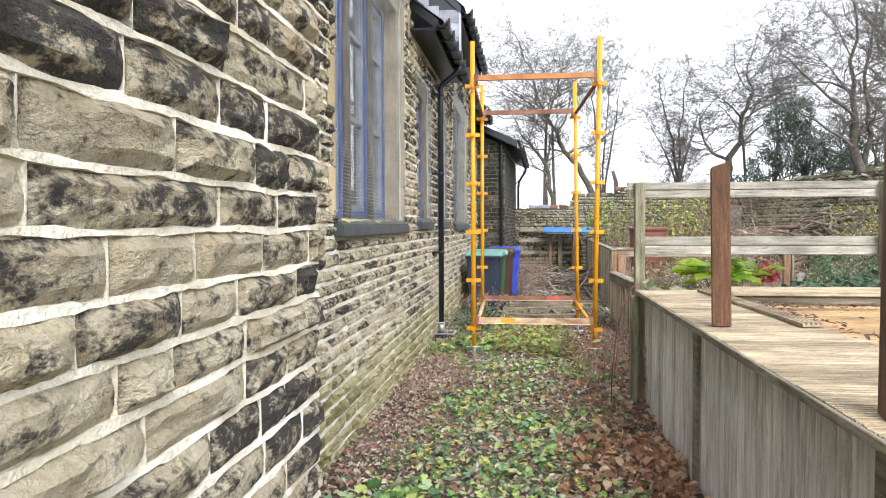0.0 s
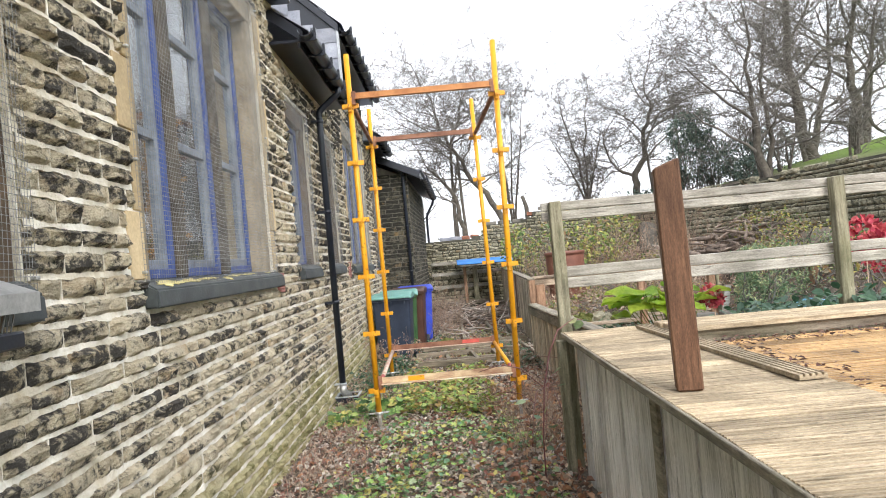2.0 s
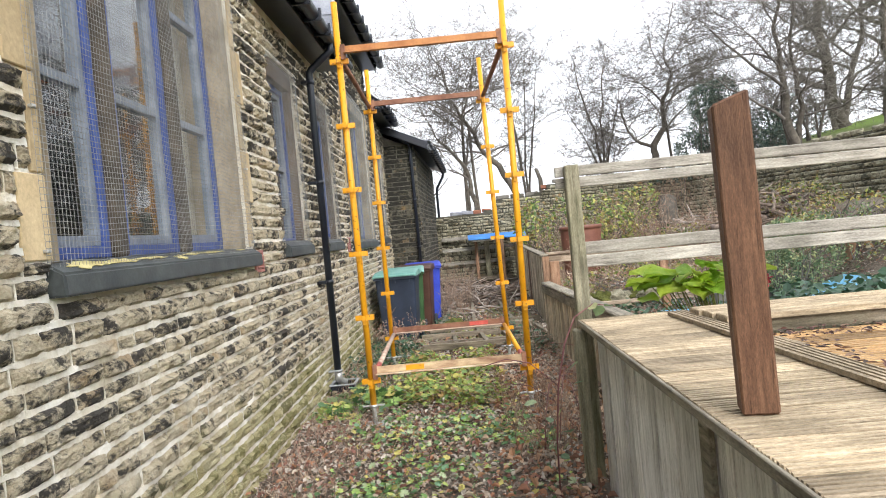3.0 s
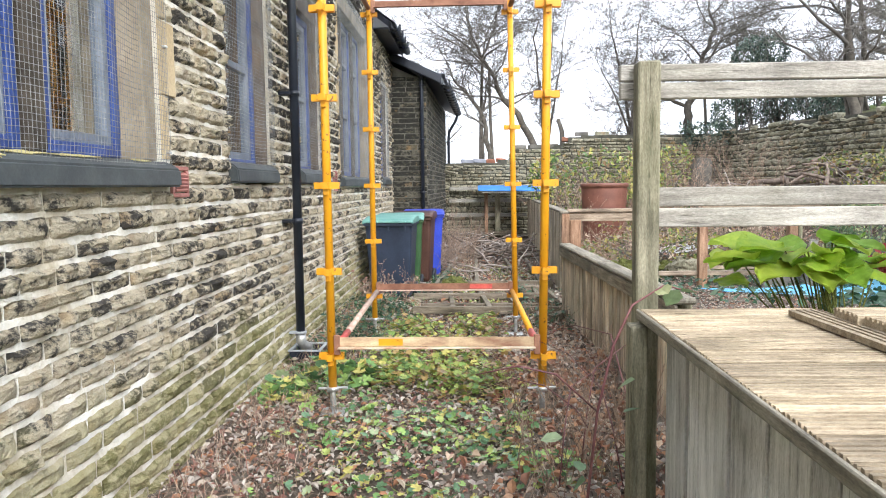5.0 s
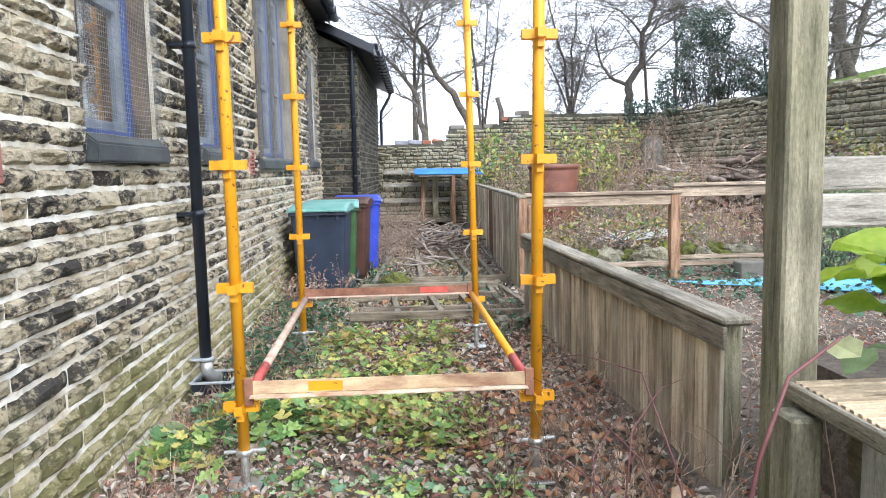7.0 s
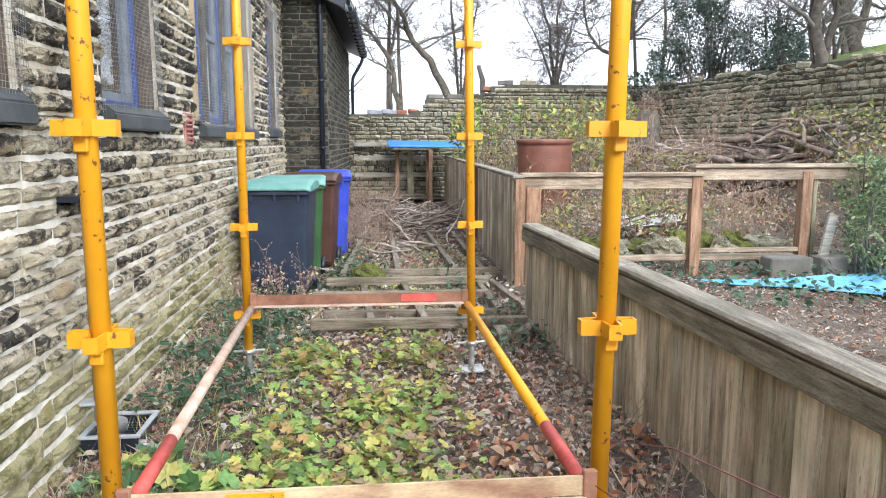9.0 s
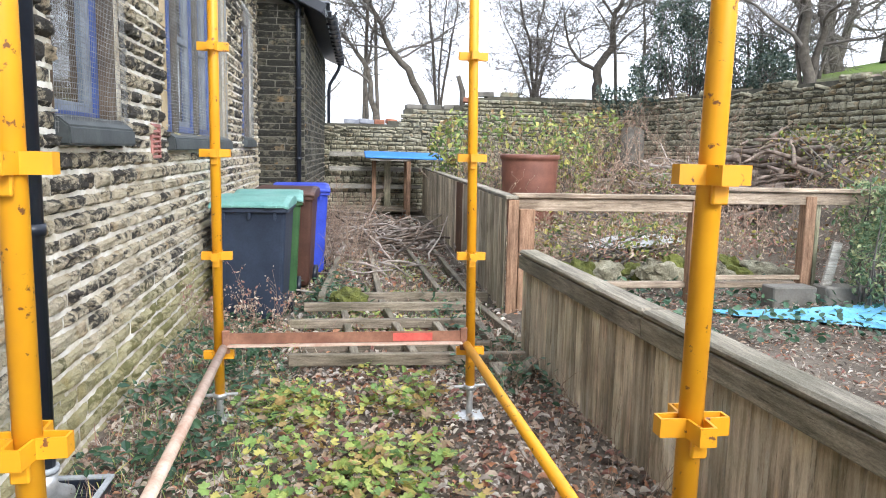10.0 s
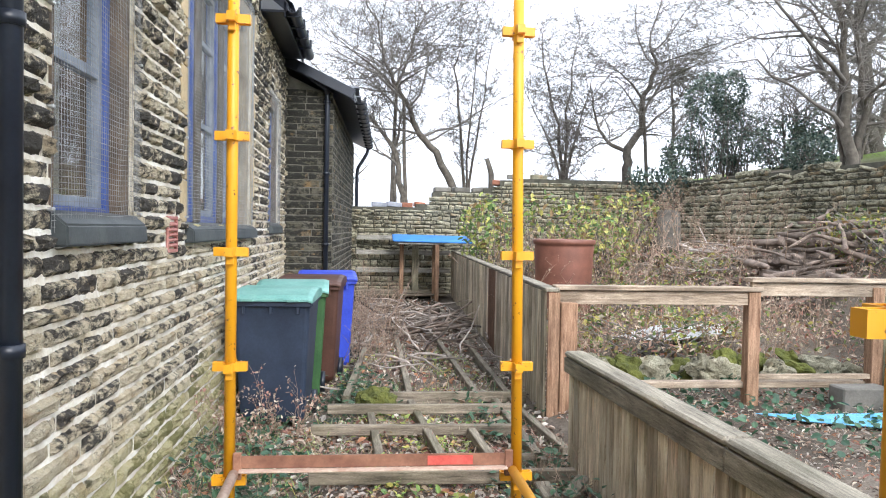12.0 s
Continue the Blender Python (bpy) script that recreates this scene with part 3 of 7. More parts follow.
def flakes(w, y0, z0, spans):
    """Patches of bare yellow undercoat on the sloping top of a sill."""
    rr = random.Random(2)
    for a, b, u0, u1 in spans:
        bm = bmesh.new()
        ring = []
        n = 26
        for k in range(n):
            t = k / n * math.tau
            y = y0 + (a + b) / 2 + (b - a) / 2 * math.cos(t) * rr.uniform(0.45, 1.15)
            u = min(1.0, max(0.0, (u0 + u1) / 2 + (u1 - u0) / 2 * math.sin(t) * rr.uniform(0.25, 1.3)))
            ring.append(bm.verts.new((WALL_X + 0.012 + 0.05 * u, y, z0 + 0.0175 - 0.032 * u)))
        bm.faces.new(ring)
        bmesh.ops.recalc_face_normals(bm, faces=bm.faces)
        g = bmesh.ops.extrude_face_region(bm, geom=list(bm.faces))
        bmesh.ops.translate(bm, verts=[v for v in g["geom"] if isinstance(v, bmesh.types.BMVert)], vec=(0.0015, 0, 0.0025))
        bmesh.ops.recalc_face_normals(bm, faces=bm.faces)
        sub("paint_flake", bm, M_FLAKE, w, "bare yellow patch where paint flaked")


flakes(HOME["window_2"], 4.05, 1.50, ((0.0, 0.34, 0.0, 0.85), (0.25, 0.62, 0.0, 0.7), (0.58, 0.98, 0.0, 0.5), (1.0, 1.14, 0.1, 1.0), (1.12, 1.42, 0.0, 0.35), (1.4, 1.8, 0.0, 0.3), (2.0, 2.2, 0.0, 0.25)))
flakes(HOME["window_5"], 11.07, 1.50, ((0.1, 0.3, 0.0, 0.5), (0.9, 1.1, 0.0, 0.4)))


def make_mesh_guard(y0, y1, z0, z1, seed, sag):
    """Bulging galvanised wire mesh on the face of the wall."""
    rr = random.Random(seed)
    pitch = 0.0225
    ny, nz = int((y1 - y0) / pitch), int((z1 - z0) / pitch)
    ph = rr.random() * 9

    def at(y, z):
        u, v = (y - y0) / (y1 - y0), (z - z0) / (z1 - z0)
        edge = min(1, 7 * min(u, 1 - u, v + 0.1, 1 - v + 0.03))
        d = sag * edge * (0.5 + 0.5 * noise.noise((y * 2.1 + ph, z * 1.3, seed)))
        wob = 0.012 * noise.noise((y * 3, z * 3, seed + 4)) + 0.02 * (1 - v) * noise.noise((y * 1.5, 0, seed))
        return WALL_X + 0.022 + d, y + wob, z + 0.012 * noise.noise((z * 2, y * 4, seed + 8))

    vs, fs = [], []

    def strand(pts, w, flat):
        base = len(vs)
        for x, y, z in pts:
            o = ((0, -w, 0), (0, w, 0), (w, 0, 0)) if not flat else ((0, 0, -w), (0, 0, w), (w, 0, 0))
            for k in o:
                vs.append((x + k[0], y + k[1], z + k[2]))
        for i in range(len(pts) - 1):
            for k in range(3):
                fs.append((base + 3 * i + k, base + 3 * i + (k + 1) % 3, base + 3 * i + 3 + (k + 1) % 3, base + 3 * i + 3 + k))

    sz = max(4, int((z1 - z0) / 0.12))
    sy = max(4, int((y1 - y0) / 0.12))
    for i in range(ny + 1):
        y = y0 + (y1 - y0) * i / ny
        lo = -0.03 * rr.random()
        strand([at(y, z0 + lo + (z1 - z0 - lo) * k / sz) for k in range(sz + 1)], 0.0011, False)
    for j in range(nz + 1):
        z = z0 + (z1 - z0) * j / nz
        strand([at(y0 + (y1 - y0) * k / sy, z) for k in range(sy + 1)], 0.0011, True)
    th = thing("mesh_guard", (0, 0, 0), "bulging galvanised wire mesh guard fixed over a window", "mesh guard", "window guards")
    tagged(raw("wire_grid", vs, fs, M_WIRE, th), "fine square galvanised wire grid", kind="stuff")
    for y in (y0 + 0.01, y1 - 0.01):
        for k in range(5):
            z = z0 + 0.06 + (z1 - z0 - 0.12) * k / 4
            sub("staple", boxm((WALL_X + 0.005, y - 0.012, z - 0.006), (WALL_X + 0.03, y + 0.012, z + 0.006), 0.003), M_ZINC, th)


for _i, (a, b, c, d, n) in enumerate(WINDOWS):
    make_mesh_guard(a - 0.06 if n > 1 else a - 0.03, b + 0.05, c + 0.0, d + 0.02, 11 + _i, 0.05 if n > 1 else 0.03)

# ---- roofs, gutters and pipes ----


def slate_roof(name, y0, y1, xe, ze, run, pitch, label):
    """A slope of overlapping slates that climbs away from an eave at xe, ze."""
    th = thing(name, (xe, (y0 + y1) / 2, ze), label, "roof", kind="structure")
    t = math.tan(radians(pitch))
    bm = bmesh.new()
    vs = [bm.verts.new(p) for p in ((xe, y0, ze), (xe, y1, ze), (xe - run, y1, ze + run * t), (xe - run, y0, ze + run * t))]
    bm.faces.new(vs)
    g = bmesh.ops.extrude_face_region(bm, geom=list(bm.faces))
    bmesh.ops.translate(bm, verts=[v for v in g["geom"] if isinstance(v, bmesh.types.BMVert)], vec=(0, 0, -0.10))
    bmesh.ops.recalc_face_normals(bm, faces=bm.faces)
    sub("roof_deck", bm, M_FASCIA, th, "black boarding under the slates")
    ts, fs = [], []
    rr = random.Random(int(y0 * 10))
    cs, sn = math.cos(radians(pitch)), math.sin(radians(pitch))
    rows = int(run / cs / 0.24)
    for j in range(rows):
        s = -0.04 + j * 0.24
        off = 0.17 * (j % 2)
        y = y0 - off
        while y < y1 - 0.02:
            a, b = max(y + 0.003, y0), min(y + 0.335, y1)
            if b - a > 0.05:
                lift = 0.012 + 0.006 * rr.random()
                base = len(ts)
                for dz in (0.0, -0.007):
                    for yy, ss, l in ((a, s, lift + 0.016), (b, s, lift + 0.016), (b, s + 0.34, lift), (a, s + 0.34, lift)):
                        ts.append((xe - ss * cs + (l + dz) * sn - xe, yy - (y0 + y1) / 2, ss * sn + (l + dz) * cs))
                fs += [tuple(base + k for k in q) for q in ((0, 1, 2, 3), (7, 6, 5, 4), (0, 4, 5, 1), (1, 5, 6, 2), (2, 6, 7, 3), (3, 7, 4, 0))]
            y += 0.34
    tagged(raw("slates", ts, fs, M_SLATE, th), "grey-blue overlapping slates", kind="stuff")
    return th


def gutter(name, p, q, label):
    """Half-round black gutter with brackets, and the fascia behind it."""
    p, q = Vector(p), Vector(q)
    th = thing(name, tuple(p), label, "gutter", "gutters")
    d = (q - p).normalized()
    side = Vector((d.y, -d.x, 0))
    bm = bmesh.new()
    rings = []
    for pt in (p, q):
        ring = []
        for r0 in (0.062, 0.056):
            for k in range(9) if r0 > 0.06 else range(8, -1, -1):
                a = math.pi + math.pi * k / 8
                ring.append(bm.verts.new(pt + side * (r0 * math.cos(a)) + Vector((0, 0, r0 * math.sin(a)))))
        rings.append(ring)
    n = len(rings[0])
    for k in range(n):
        bm.faces.new((rings[0][k], rings[0][(k + 1) % n], rings[1][(k + 1) % n], rings[1][k]))
    bm.faces.new(rings[0][::-1])
    bm.faces.new(rings[1])
    bmesh.ops.recalc_face_normals(bm, faces=bm.faces)
    sub("channel", bm, M_BLACK, th)
    L = (q - p).length
    for i in range(max(2, int(L / 0.45))):
        c = p + d * (0.12 + i * 0.45)
        if (c - p).length > L:
            break
        b = bmesh.new()
        beam(b, c + side * -0.075 + Vector((0, 0, -0.055)), c + side * 0.07 + Vector((0, 0, -0.055)), 0.03, 0.03, 0.003)
        box(b, (-0.012, -0.02, -0.06), (0.012, 0.02, 0.035), 0.002, Matrix.Translation(c + side * 0.068))
        sub("bracket", b, M_BLACK, th)
    return th


EAVE_X = -0.93
slate_roof("roof_low", 6.97, 9.72, EAVE_X + 0.02, 3.50, 4.6, 38, "slate roof slope above the low eave")
slate_roof("roof_low_far", 14.07, 16.2, EAVE_X + 0.02, 3.80, 4.6, 38, "slate roof slope above the far low eave")
slate_roof("roof_dormer", 9.70, 14.0, EAVE_X + 0.0, 4.43, 4.4, 43, "slate roof slope over the raised window bay")
slate_roof("roof_dormer_near", 3.1, 6.95, EAVE_X - 0.1, 4.43, 4.4, 43, "slate roof slope over the near raised window bay")
slate_roof("roof_near", -3.0, 3.08, EAVE_X + 0.02, 4.5, 4.6, 38, "slate roof slope above the projecting block")
for nm, a, b, z in (("soffit_low", 6.97, 9.72, 3.40), ("soffit_far", 14.07, 16.2, 3.70), ("soffit_dormer", 9.86, 13.98, 4.33), ("soffit_dormer_near", 3.1, 6.93, 4.33)):
    bm = bmesh.new()
    x1 = EAVE_X - (0.1 if nm.endswith("near") else 0)
    box(bm, (WALL_X - 0.05, a, z), (x1 - 0.02, b, z + 0.025), 0.003)
    box(bm, (x1 - 0.02, a, z - 0.05), (x1 + 0.0, b, z + 0.11), 0.003)
    solid(nm, bm, M_FASCIA, "black painted soffit and fascia board under the eave", "fascia", kind="structure")
# slate-hung cheeks of the raised bay
def cheek(y, face):
    th = thing("dormer_cheek", (-1.0, y, 3.5), "slate-hung cheek wall of the raised window bay", "wall", kind="structure")
    t = math.tan(radians(43))
    bm = bmesh.new()
    xf = EAVE_X - 0.02 if face else WALL_X + 0.02
    pf = [(xf, 3.45), (xf, 4.39), (-5.2, 4.39 + (EAVE_X + 5.18) * t), (-5.2, 3.45)]
    e = [[bm.verts.new((x, yy, z)) for x, z in pf] for yy in (y, y + 0.06)]
    for k in range(4):
        bm.faces.new((e[0][k], e[0][(k + 1) % 4], e[1][(k + 1) % 4], e[1][k]))
    bm.faces.new(e[0][::-1])
    bm.faces.new(e[1])
    bmesh.ops.recalc_face_normals(bm, faces=bm.faces)
    sub("boarding", bm, M_FASCIA, th)
    if not face:
        return
    rr = random.Random(9)
    vs, fs = [], []
    z = 3.45
    j = 0
    while z < 7.4:
        x = EAVE_X - 0.02 - (0.14 if j % 2 else 0.0)
        first = True
        while x > -4.9:
            xa, xb = (EAVE_X - 0.02 if first else x - 0.003), x - 0.277
            first = False
            lim = 4.37 + (EAVE_X - xa) * t
            if z + 0.1 < lim:
                zt = min(z + 0.24, lim)
                o = len(vs)
                for dy in (0.004, 0.012):
                    for xx, zz, l in ((xa, z, 0.014), (xb, z, 0.014), (xb, min(zt, 4.37 + (EAVE_X - xb) * t), 0), (xa, zt, 0)):
                        vs.append((xx + 1.0, -dy - l - 0.002 * rr.random(), zz - 3.5))
                fs += [tuple(o + q for q in f) for f in ((0, 1, 2, 3), (7, 6, 5, 4), (0, 4, 5, 1), (1, 5, 6, 2), (2, 6, 7, 3), (3, 7, 4, 0))]
            x -= 0.28
        z += 0.19
        j += 1
    tagged(raw("slates", vs, fs, M_SLATE, th), "pale grey hung slates", kind="stuff")
    sub("corner_flashing", boxm((EAVE_X - 0.03, y - 0.035, 3.5), (EAVE_X + 0.0, y + 0.03, 4.37), 0.004), M_GREYPIPE, th, "pale lead corner flashing")


cheek(9.74, True)
cheek(13.95, False)
gutter("gutter", (EAVE_X + 0.075, 6.75, 3.44), (EAVE_X + 0.075, 9.70, 3.44), "black plastic gutter along the low eave")
gutter("gutter", (EAVE_X + 0.075, 9.74, 4.39), (EAVE_X + 0.075, 13.9, 4.39), "black plastic gutter along the raised bay eave")
gutter("gutter", (EAVE_X + 0.075, 14.0, 3.74), (EAVE_X + 0.075, 16.15, 3.74), "black plastic gutter along the far low eave")
bm = bmesh.new()
box(bm, (-1.16, 6.75, 3.72), (-0.98, 6.96, 4.02), 0.01)
solid("bargeboard_end", bm, M_FASCIA, "black boxed end of a bargeboard on the stone wall", "bargeboard", kind="structure")


def downpipe(name, x, y, ztop, zbot, label, gut=None, shoe=True):
    th = thing(name, (x, y, zbot), label, "downpipe", "downpipes")
    pts = [(x, y, zbot), (x, y, ztop - 0.1), (x, y, ztop - 0.03), (x + 0.02, y, ztop)]
    if gut:
        pts += [(gut[0] - 0.04, gut[1], gut[2] - 0.13), (gut[0], gut[1], gut[2] - 0.10), (gut[0], gut[1], gut[2])]
    sub("pipe", tubem(pts, 0.034, 14), M_BLACK, th)
    z = ztop - 0.12
    while z > zbot + 0.3:
        b = bmesh.new()
        tube(b, [(x, y, z - 0.02), (x, y, z + 0.02)], 0.041, 14)
        if x < WALL_X + 0.3:
            box(b, (WALL_X, y - 0.05, z - 0.012), (x - 0.02, y + 0.05, z + 0.012), 0.003)
        else:
            box(b, (x - 0.05, y + 0.02, z - 0.012), (x + 0.05, y + 0.055, z + 0.012), 0.003)
        sub("clip", b, M_BLACK, th)
        z -= 0.95
    return th


dp = downpipe("downpipe", -1.075, 8.57, 3.16, 0.28, "black plastic downpipe into a drain hopper", (EAVE_X + 0.075, 8.57, 3.42))
sub("shoe", tubem([(-1.075, 8.57, 0.27), (-1.075, 8.57, 0.22), (-1.065, 8.60, 0.18), (-1.03, 8.64, 0.15)], [0.038, 0.038, 0.039, 0.04], 14), M_ZINC, dp, "grey plastic shoe")
sub("collar", tubem([(-1.075, 8.57, 0.276), (-1.075, 8.57, 0.296)], 0.045, 14), M_GREYPIPE, dp, "pale grey collar")
sub("bracket", boxm((-1.16, 8.535, 0.278), (-1.09, 8.605, 0.292), 0.002), M_GREYPIPE, dp)
# drain hopper: an open square gully
bm = bmesh.new()
GX, GY = (-1.15, -0.92), (8.50, 8.78)
for a, b in (((GX[0], GY[0], 0.03), (GX[1], GY[0] + 0.02, 0.15)), ((GX[0], GY[1] - 0.02, 0.03), (GX[1], GY[1], 0.15)), ((GX[0], GY[0] + 0.02, 0.03), (GX[0] + 0.02, GY[1] - 0.02, 0.15)), ((GX[1] - 0.02, GY[0] + 0.02, 0.03), (GX[1], GY[1] - 0.02, 0.15)), ((GX[0] + 0.02, GY[0] + 0.02, 0.03), (GX[1] - 0.02, GY[1] - 0.02, 0.06))):
    box(bm, a, b, 0.003)
gully = thing("drain_gully", (-1.03, 8.64, 0.03), "square dark plastic drain gully with a pale rim", "drain")
sub("basin", bm, M_BLACK, gully)
bm = bmesh.new()
for a, b in (((GX[0] - 0.01, GY[0] - 0.01, 0.15), (GX[1] + 0.01, GY[0] + 0.012, 0.162)), ((GX[0] - 0.01, GY[1] - 0.012, 0.15), (GX[1] + 0.01, GY[1] + 0.01, 0.162)), ((GX[0] - 0.01, GY[0] + 0.012, 0.15), (GX[0] + 0.012, GY[1] - 0.012, 0.162)), ((GX[1] - 0.012, GY[0] + 0.012, 0.15), (GX[1] + 0.01, GY[1] - 0.012, 0.162))):
    box(bm, a, b, 0.002)
sub("rim", bm, M_GREYPIPE, gully, "pale grey rim")
for k in range(5):
    sub("grate_bar", boxm((GX[0] + 0.022, GY[0] + 0.10 + 0.03 * k, 0.118), (GX[1] - 0.022, GY[0] + 0.112 + 0.03 * k, 0.13), 0.002), M_BLACK, gully)
sub("spout", tubem([(-0.925, 8.53, 0.10), (-0.88, 8.51, 0.095)], 0.032, 12), M_GREYPIPE, gully)


def air_brick(y0, y1, z0, z1):
    v = thing("air_brick", (WALL_X, (y0 + y1) / 2, z0), "red terracotta louvred air brick in the stone wall", "air brick", "air bricks")
    bm = bmesh.new()
    x = WALL_X + 0.016
    for a, b in (((y0, z0), (y1, z0 + 0.02)), ((y0, z1 - 0.02), (y1, z1)), ((y0, z0 + 0.02), (y0 + 0.025, z1 - 0.02)), ((y1 - 0.025, z0 + 0.02), (y1, z1 - 0.02))):
        box(bm, (WALL_X - 0.02, a[0], a[1]), (x, b[0], b[1]), 0.003)
    sub("surround", bm, M_VENT, v)
    n = 5
    for i in range(n):
        z = z0 + 0.03 + (z1 - z0 - 0.06) * (i + 0.5) / n
        b = bmesh.new()
        box(b, (-0.016, y0 + 0.025, -0.006), (0.016, y1 - 0.025, 0.006), 0.001, Matrix.Translation((WALL_X + 0.008, 0, z)) @ Matrix.Rotation(0.5, 4, "Y"))
        sub("louvre", b, M_VENT, v)


AIR = [(6.50, 6.70, 1.35, 1.50), (10.62, 10.84, 1.35, 1.56)]
for a in AIR:
    air_brick(*a)
# metal flue hood beside the near window
hood = thing("vent_hood", (WALL_X, 2.45, 1.40), "grey metal hood over a dark slotted grille below a window", "vent")
bm = bmesh.new()
pf = [(WALL_X, 1.565), (WALL_X + 0.02, 1.565), (WALL_X + 0.15, 1.515), (WALL_X + 0.15, 1.462), (WALL_X, 1.48)]
ends = [[bm.verts.new((x, y, z)) for x, z in pf] for y in (1.98, 2.94)]
for k in range(5):
    bm.faces.new((ends[0][k], ends[0][(k + 1) % 5], ends[1][(k + 1) % 5], ends[1][k]))
bm.faces.new(ends[0][::-1])
bm.faces.new(ends[1])
bmesh.ops.recalc_face_normals(bm, faces=bm.faces)
sub("hood", bm, M_ZINC, hood, "weathered pale metal hood")
sub("grille_body", boxm((WALL_X, 1.99, 1.365), (WALL_X + 0.135, 2.88, 1.412), 0.006), M_BLACK, hood, "dark blue-black grille body")
# solid dark block in place of the shaded hollow behind the bars
sub("grille_back", boxm((WALL_X + 0.02, 2.0, 1.413), (WALL_X + 0.09, 2.86, 1.461)), M_REVEAL_D, hood, "dark brown block standing for the shaded opening behind the grille")
for i in range(42):
    y = 2.0 + i * 0.0205
    bm = bmesh.new()
    beam(bm, (WALL_X + 0.118, y, 1.412), (WALL_X + 0.118, y + 0.022, 1.462), 0.003, 0.0035, 0.0)
    sub("grille_bar", bm, M_WIRE, hood)

# ---- annexe beyond the wall ----
AY, AX0, AX1, AYE = 16.4, -0.55, -0.40, 21.9
bm = bmesh.new()
vs = []
for x, y, zt in ((WALL_X - 0.42, AY, 3.75), (AX0, AY, 3.25), (AX1, AYE, 3.25), (WALL_X - 0.42, AYE, 3.75)):
    vs.append((bm.verts.new((x, y, -0.3)), bm.verts.new((x, y, zt))))
for a, b in zip(vs, vs[1:] + vs[:1]):
    bm.faces.new((a[0], b[0], b[1], a[1]))
bm.faces.new([v[1] for v in vs])
bm.faces.new([v[0] for v in vs][::-1])
bmesh.ops.recalc_face_normals(bm, faces=bm.faces)
annexe_wall = solid("wall_annexe", bm, M_MORTAR_D, "dark coursed stone wall of a projecting annexe", "wall", kind="structure")
# annexe roof: a slab that falls to the garden side
bm = bmesh.new()
top = [(-3.0, AY - 0.25, 4.62), (-0.27, AY - 0.22, 3.34), (-0.13, AYE + 0.2, 3.34), (-3.0, AYE + 0.2, 4.62)]
va = [bm.verts.new(p) for p in top]
vb = [bm.verts.new((x, y, z - 0.16)) for x, y, z in top]
bm.faces.new(va)
bm.faces.new(vb[::-1])
for k in range(4):
    bm.faces.new((va[k], vb[k], vb[(k + 1) % 4], va[(k + 1) % 4]))
bmesh.ops.recalc_face_normals(bm, faces=bm.faces)
aroof = thing("roof_annexe", (-0.5, AY, 3.3), "black-edged slate roof of the annexe", "roof", kind="structure")
sub("roof_slab", bm, M_FASCIA, aroof)
bm = bmesh.new()
beam(bm, (-1.0, AY - 0.27, 3.60), (-0.27, AY - 0.25, 3.26), 0.03, 0.13, 0.004)
sub("bargeboard", bm, M_FASCIA, aroof, "dark sloping bargeboard")
for i in range(9):
    y = AY - 0.15 + i * 0.66
    xx = -0.27 + 0.025 * i * 0.66
    b = bmesh.new()
    box(b, (xx - 0.20, y, 3.36), (xx + 0.06, y + 0.6, 3.385), 0.004, Matrix.Translation((0, 0, 0)))
    sub("ridge_tile", b, M_SLATE, aroof)
gutter("gutter", (-0.20, AY - 0.2, 3.22), (-0.07, AYE + 0.2, 3.22), "black plastic gutter along the annexe eave")
ad = downpipe("downpipe", -0.63, AY - 0.055, 3.30, 0.1, "dark plastic downpipe on the annexe end wall")
sub("swan_neck", tubem([(-0.63, AY - 0.055, 3.28), (-0.66, AY - 0.08, 3.36), (-0.9, AY - 0.2, 3.52), (-0.98, AY - 0.22, 3.55)], 0.036, 10), M_BLACK, ad)
fd = thing("downpipe", (-0.30, AYE - 0.15, 0.1), "black downpipe with a swan neck at the annexe corner", "downpipe", "downpipes")
sub("pipe", tubem([(-0.32, AYE - 0.1, 0.1), (-0.32, AYE - 0.1, 2.6), (-0.30, AYE - 0.1, 2.75), (-0.12, AYE - 0.1, 3.05), (-0.08, AYE - 0.1, 3.22)], 0.036, 10), M_BLACK, fd)

# ---- scaffold tower ----
SX, SY = (-0.61, 0.662), (7.245, 9.585)
LEVELS = [0.41 + 0.495 * i for i in range(6)]
tower = thing("scaffold_tower", (0, 8.4, 0.1), "yellow system scaffold frame of uprights, transoms and ledgers", "scaffold")
FOOT = {(0, 0): -0.580, (1, 0): 0.642, (0, 1): -0.638, (1, 1): 0.628}
LEAN = {(0, 0): -0.012, (1, 0): 0.045, (0, 1): 0.0, (1, 1): -0.045}
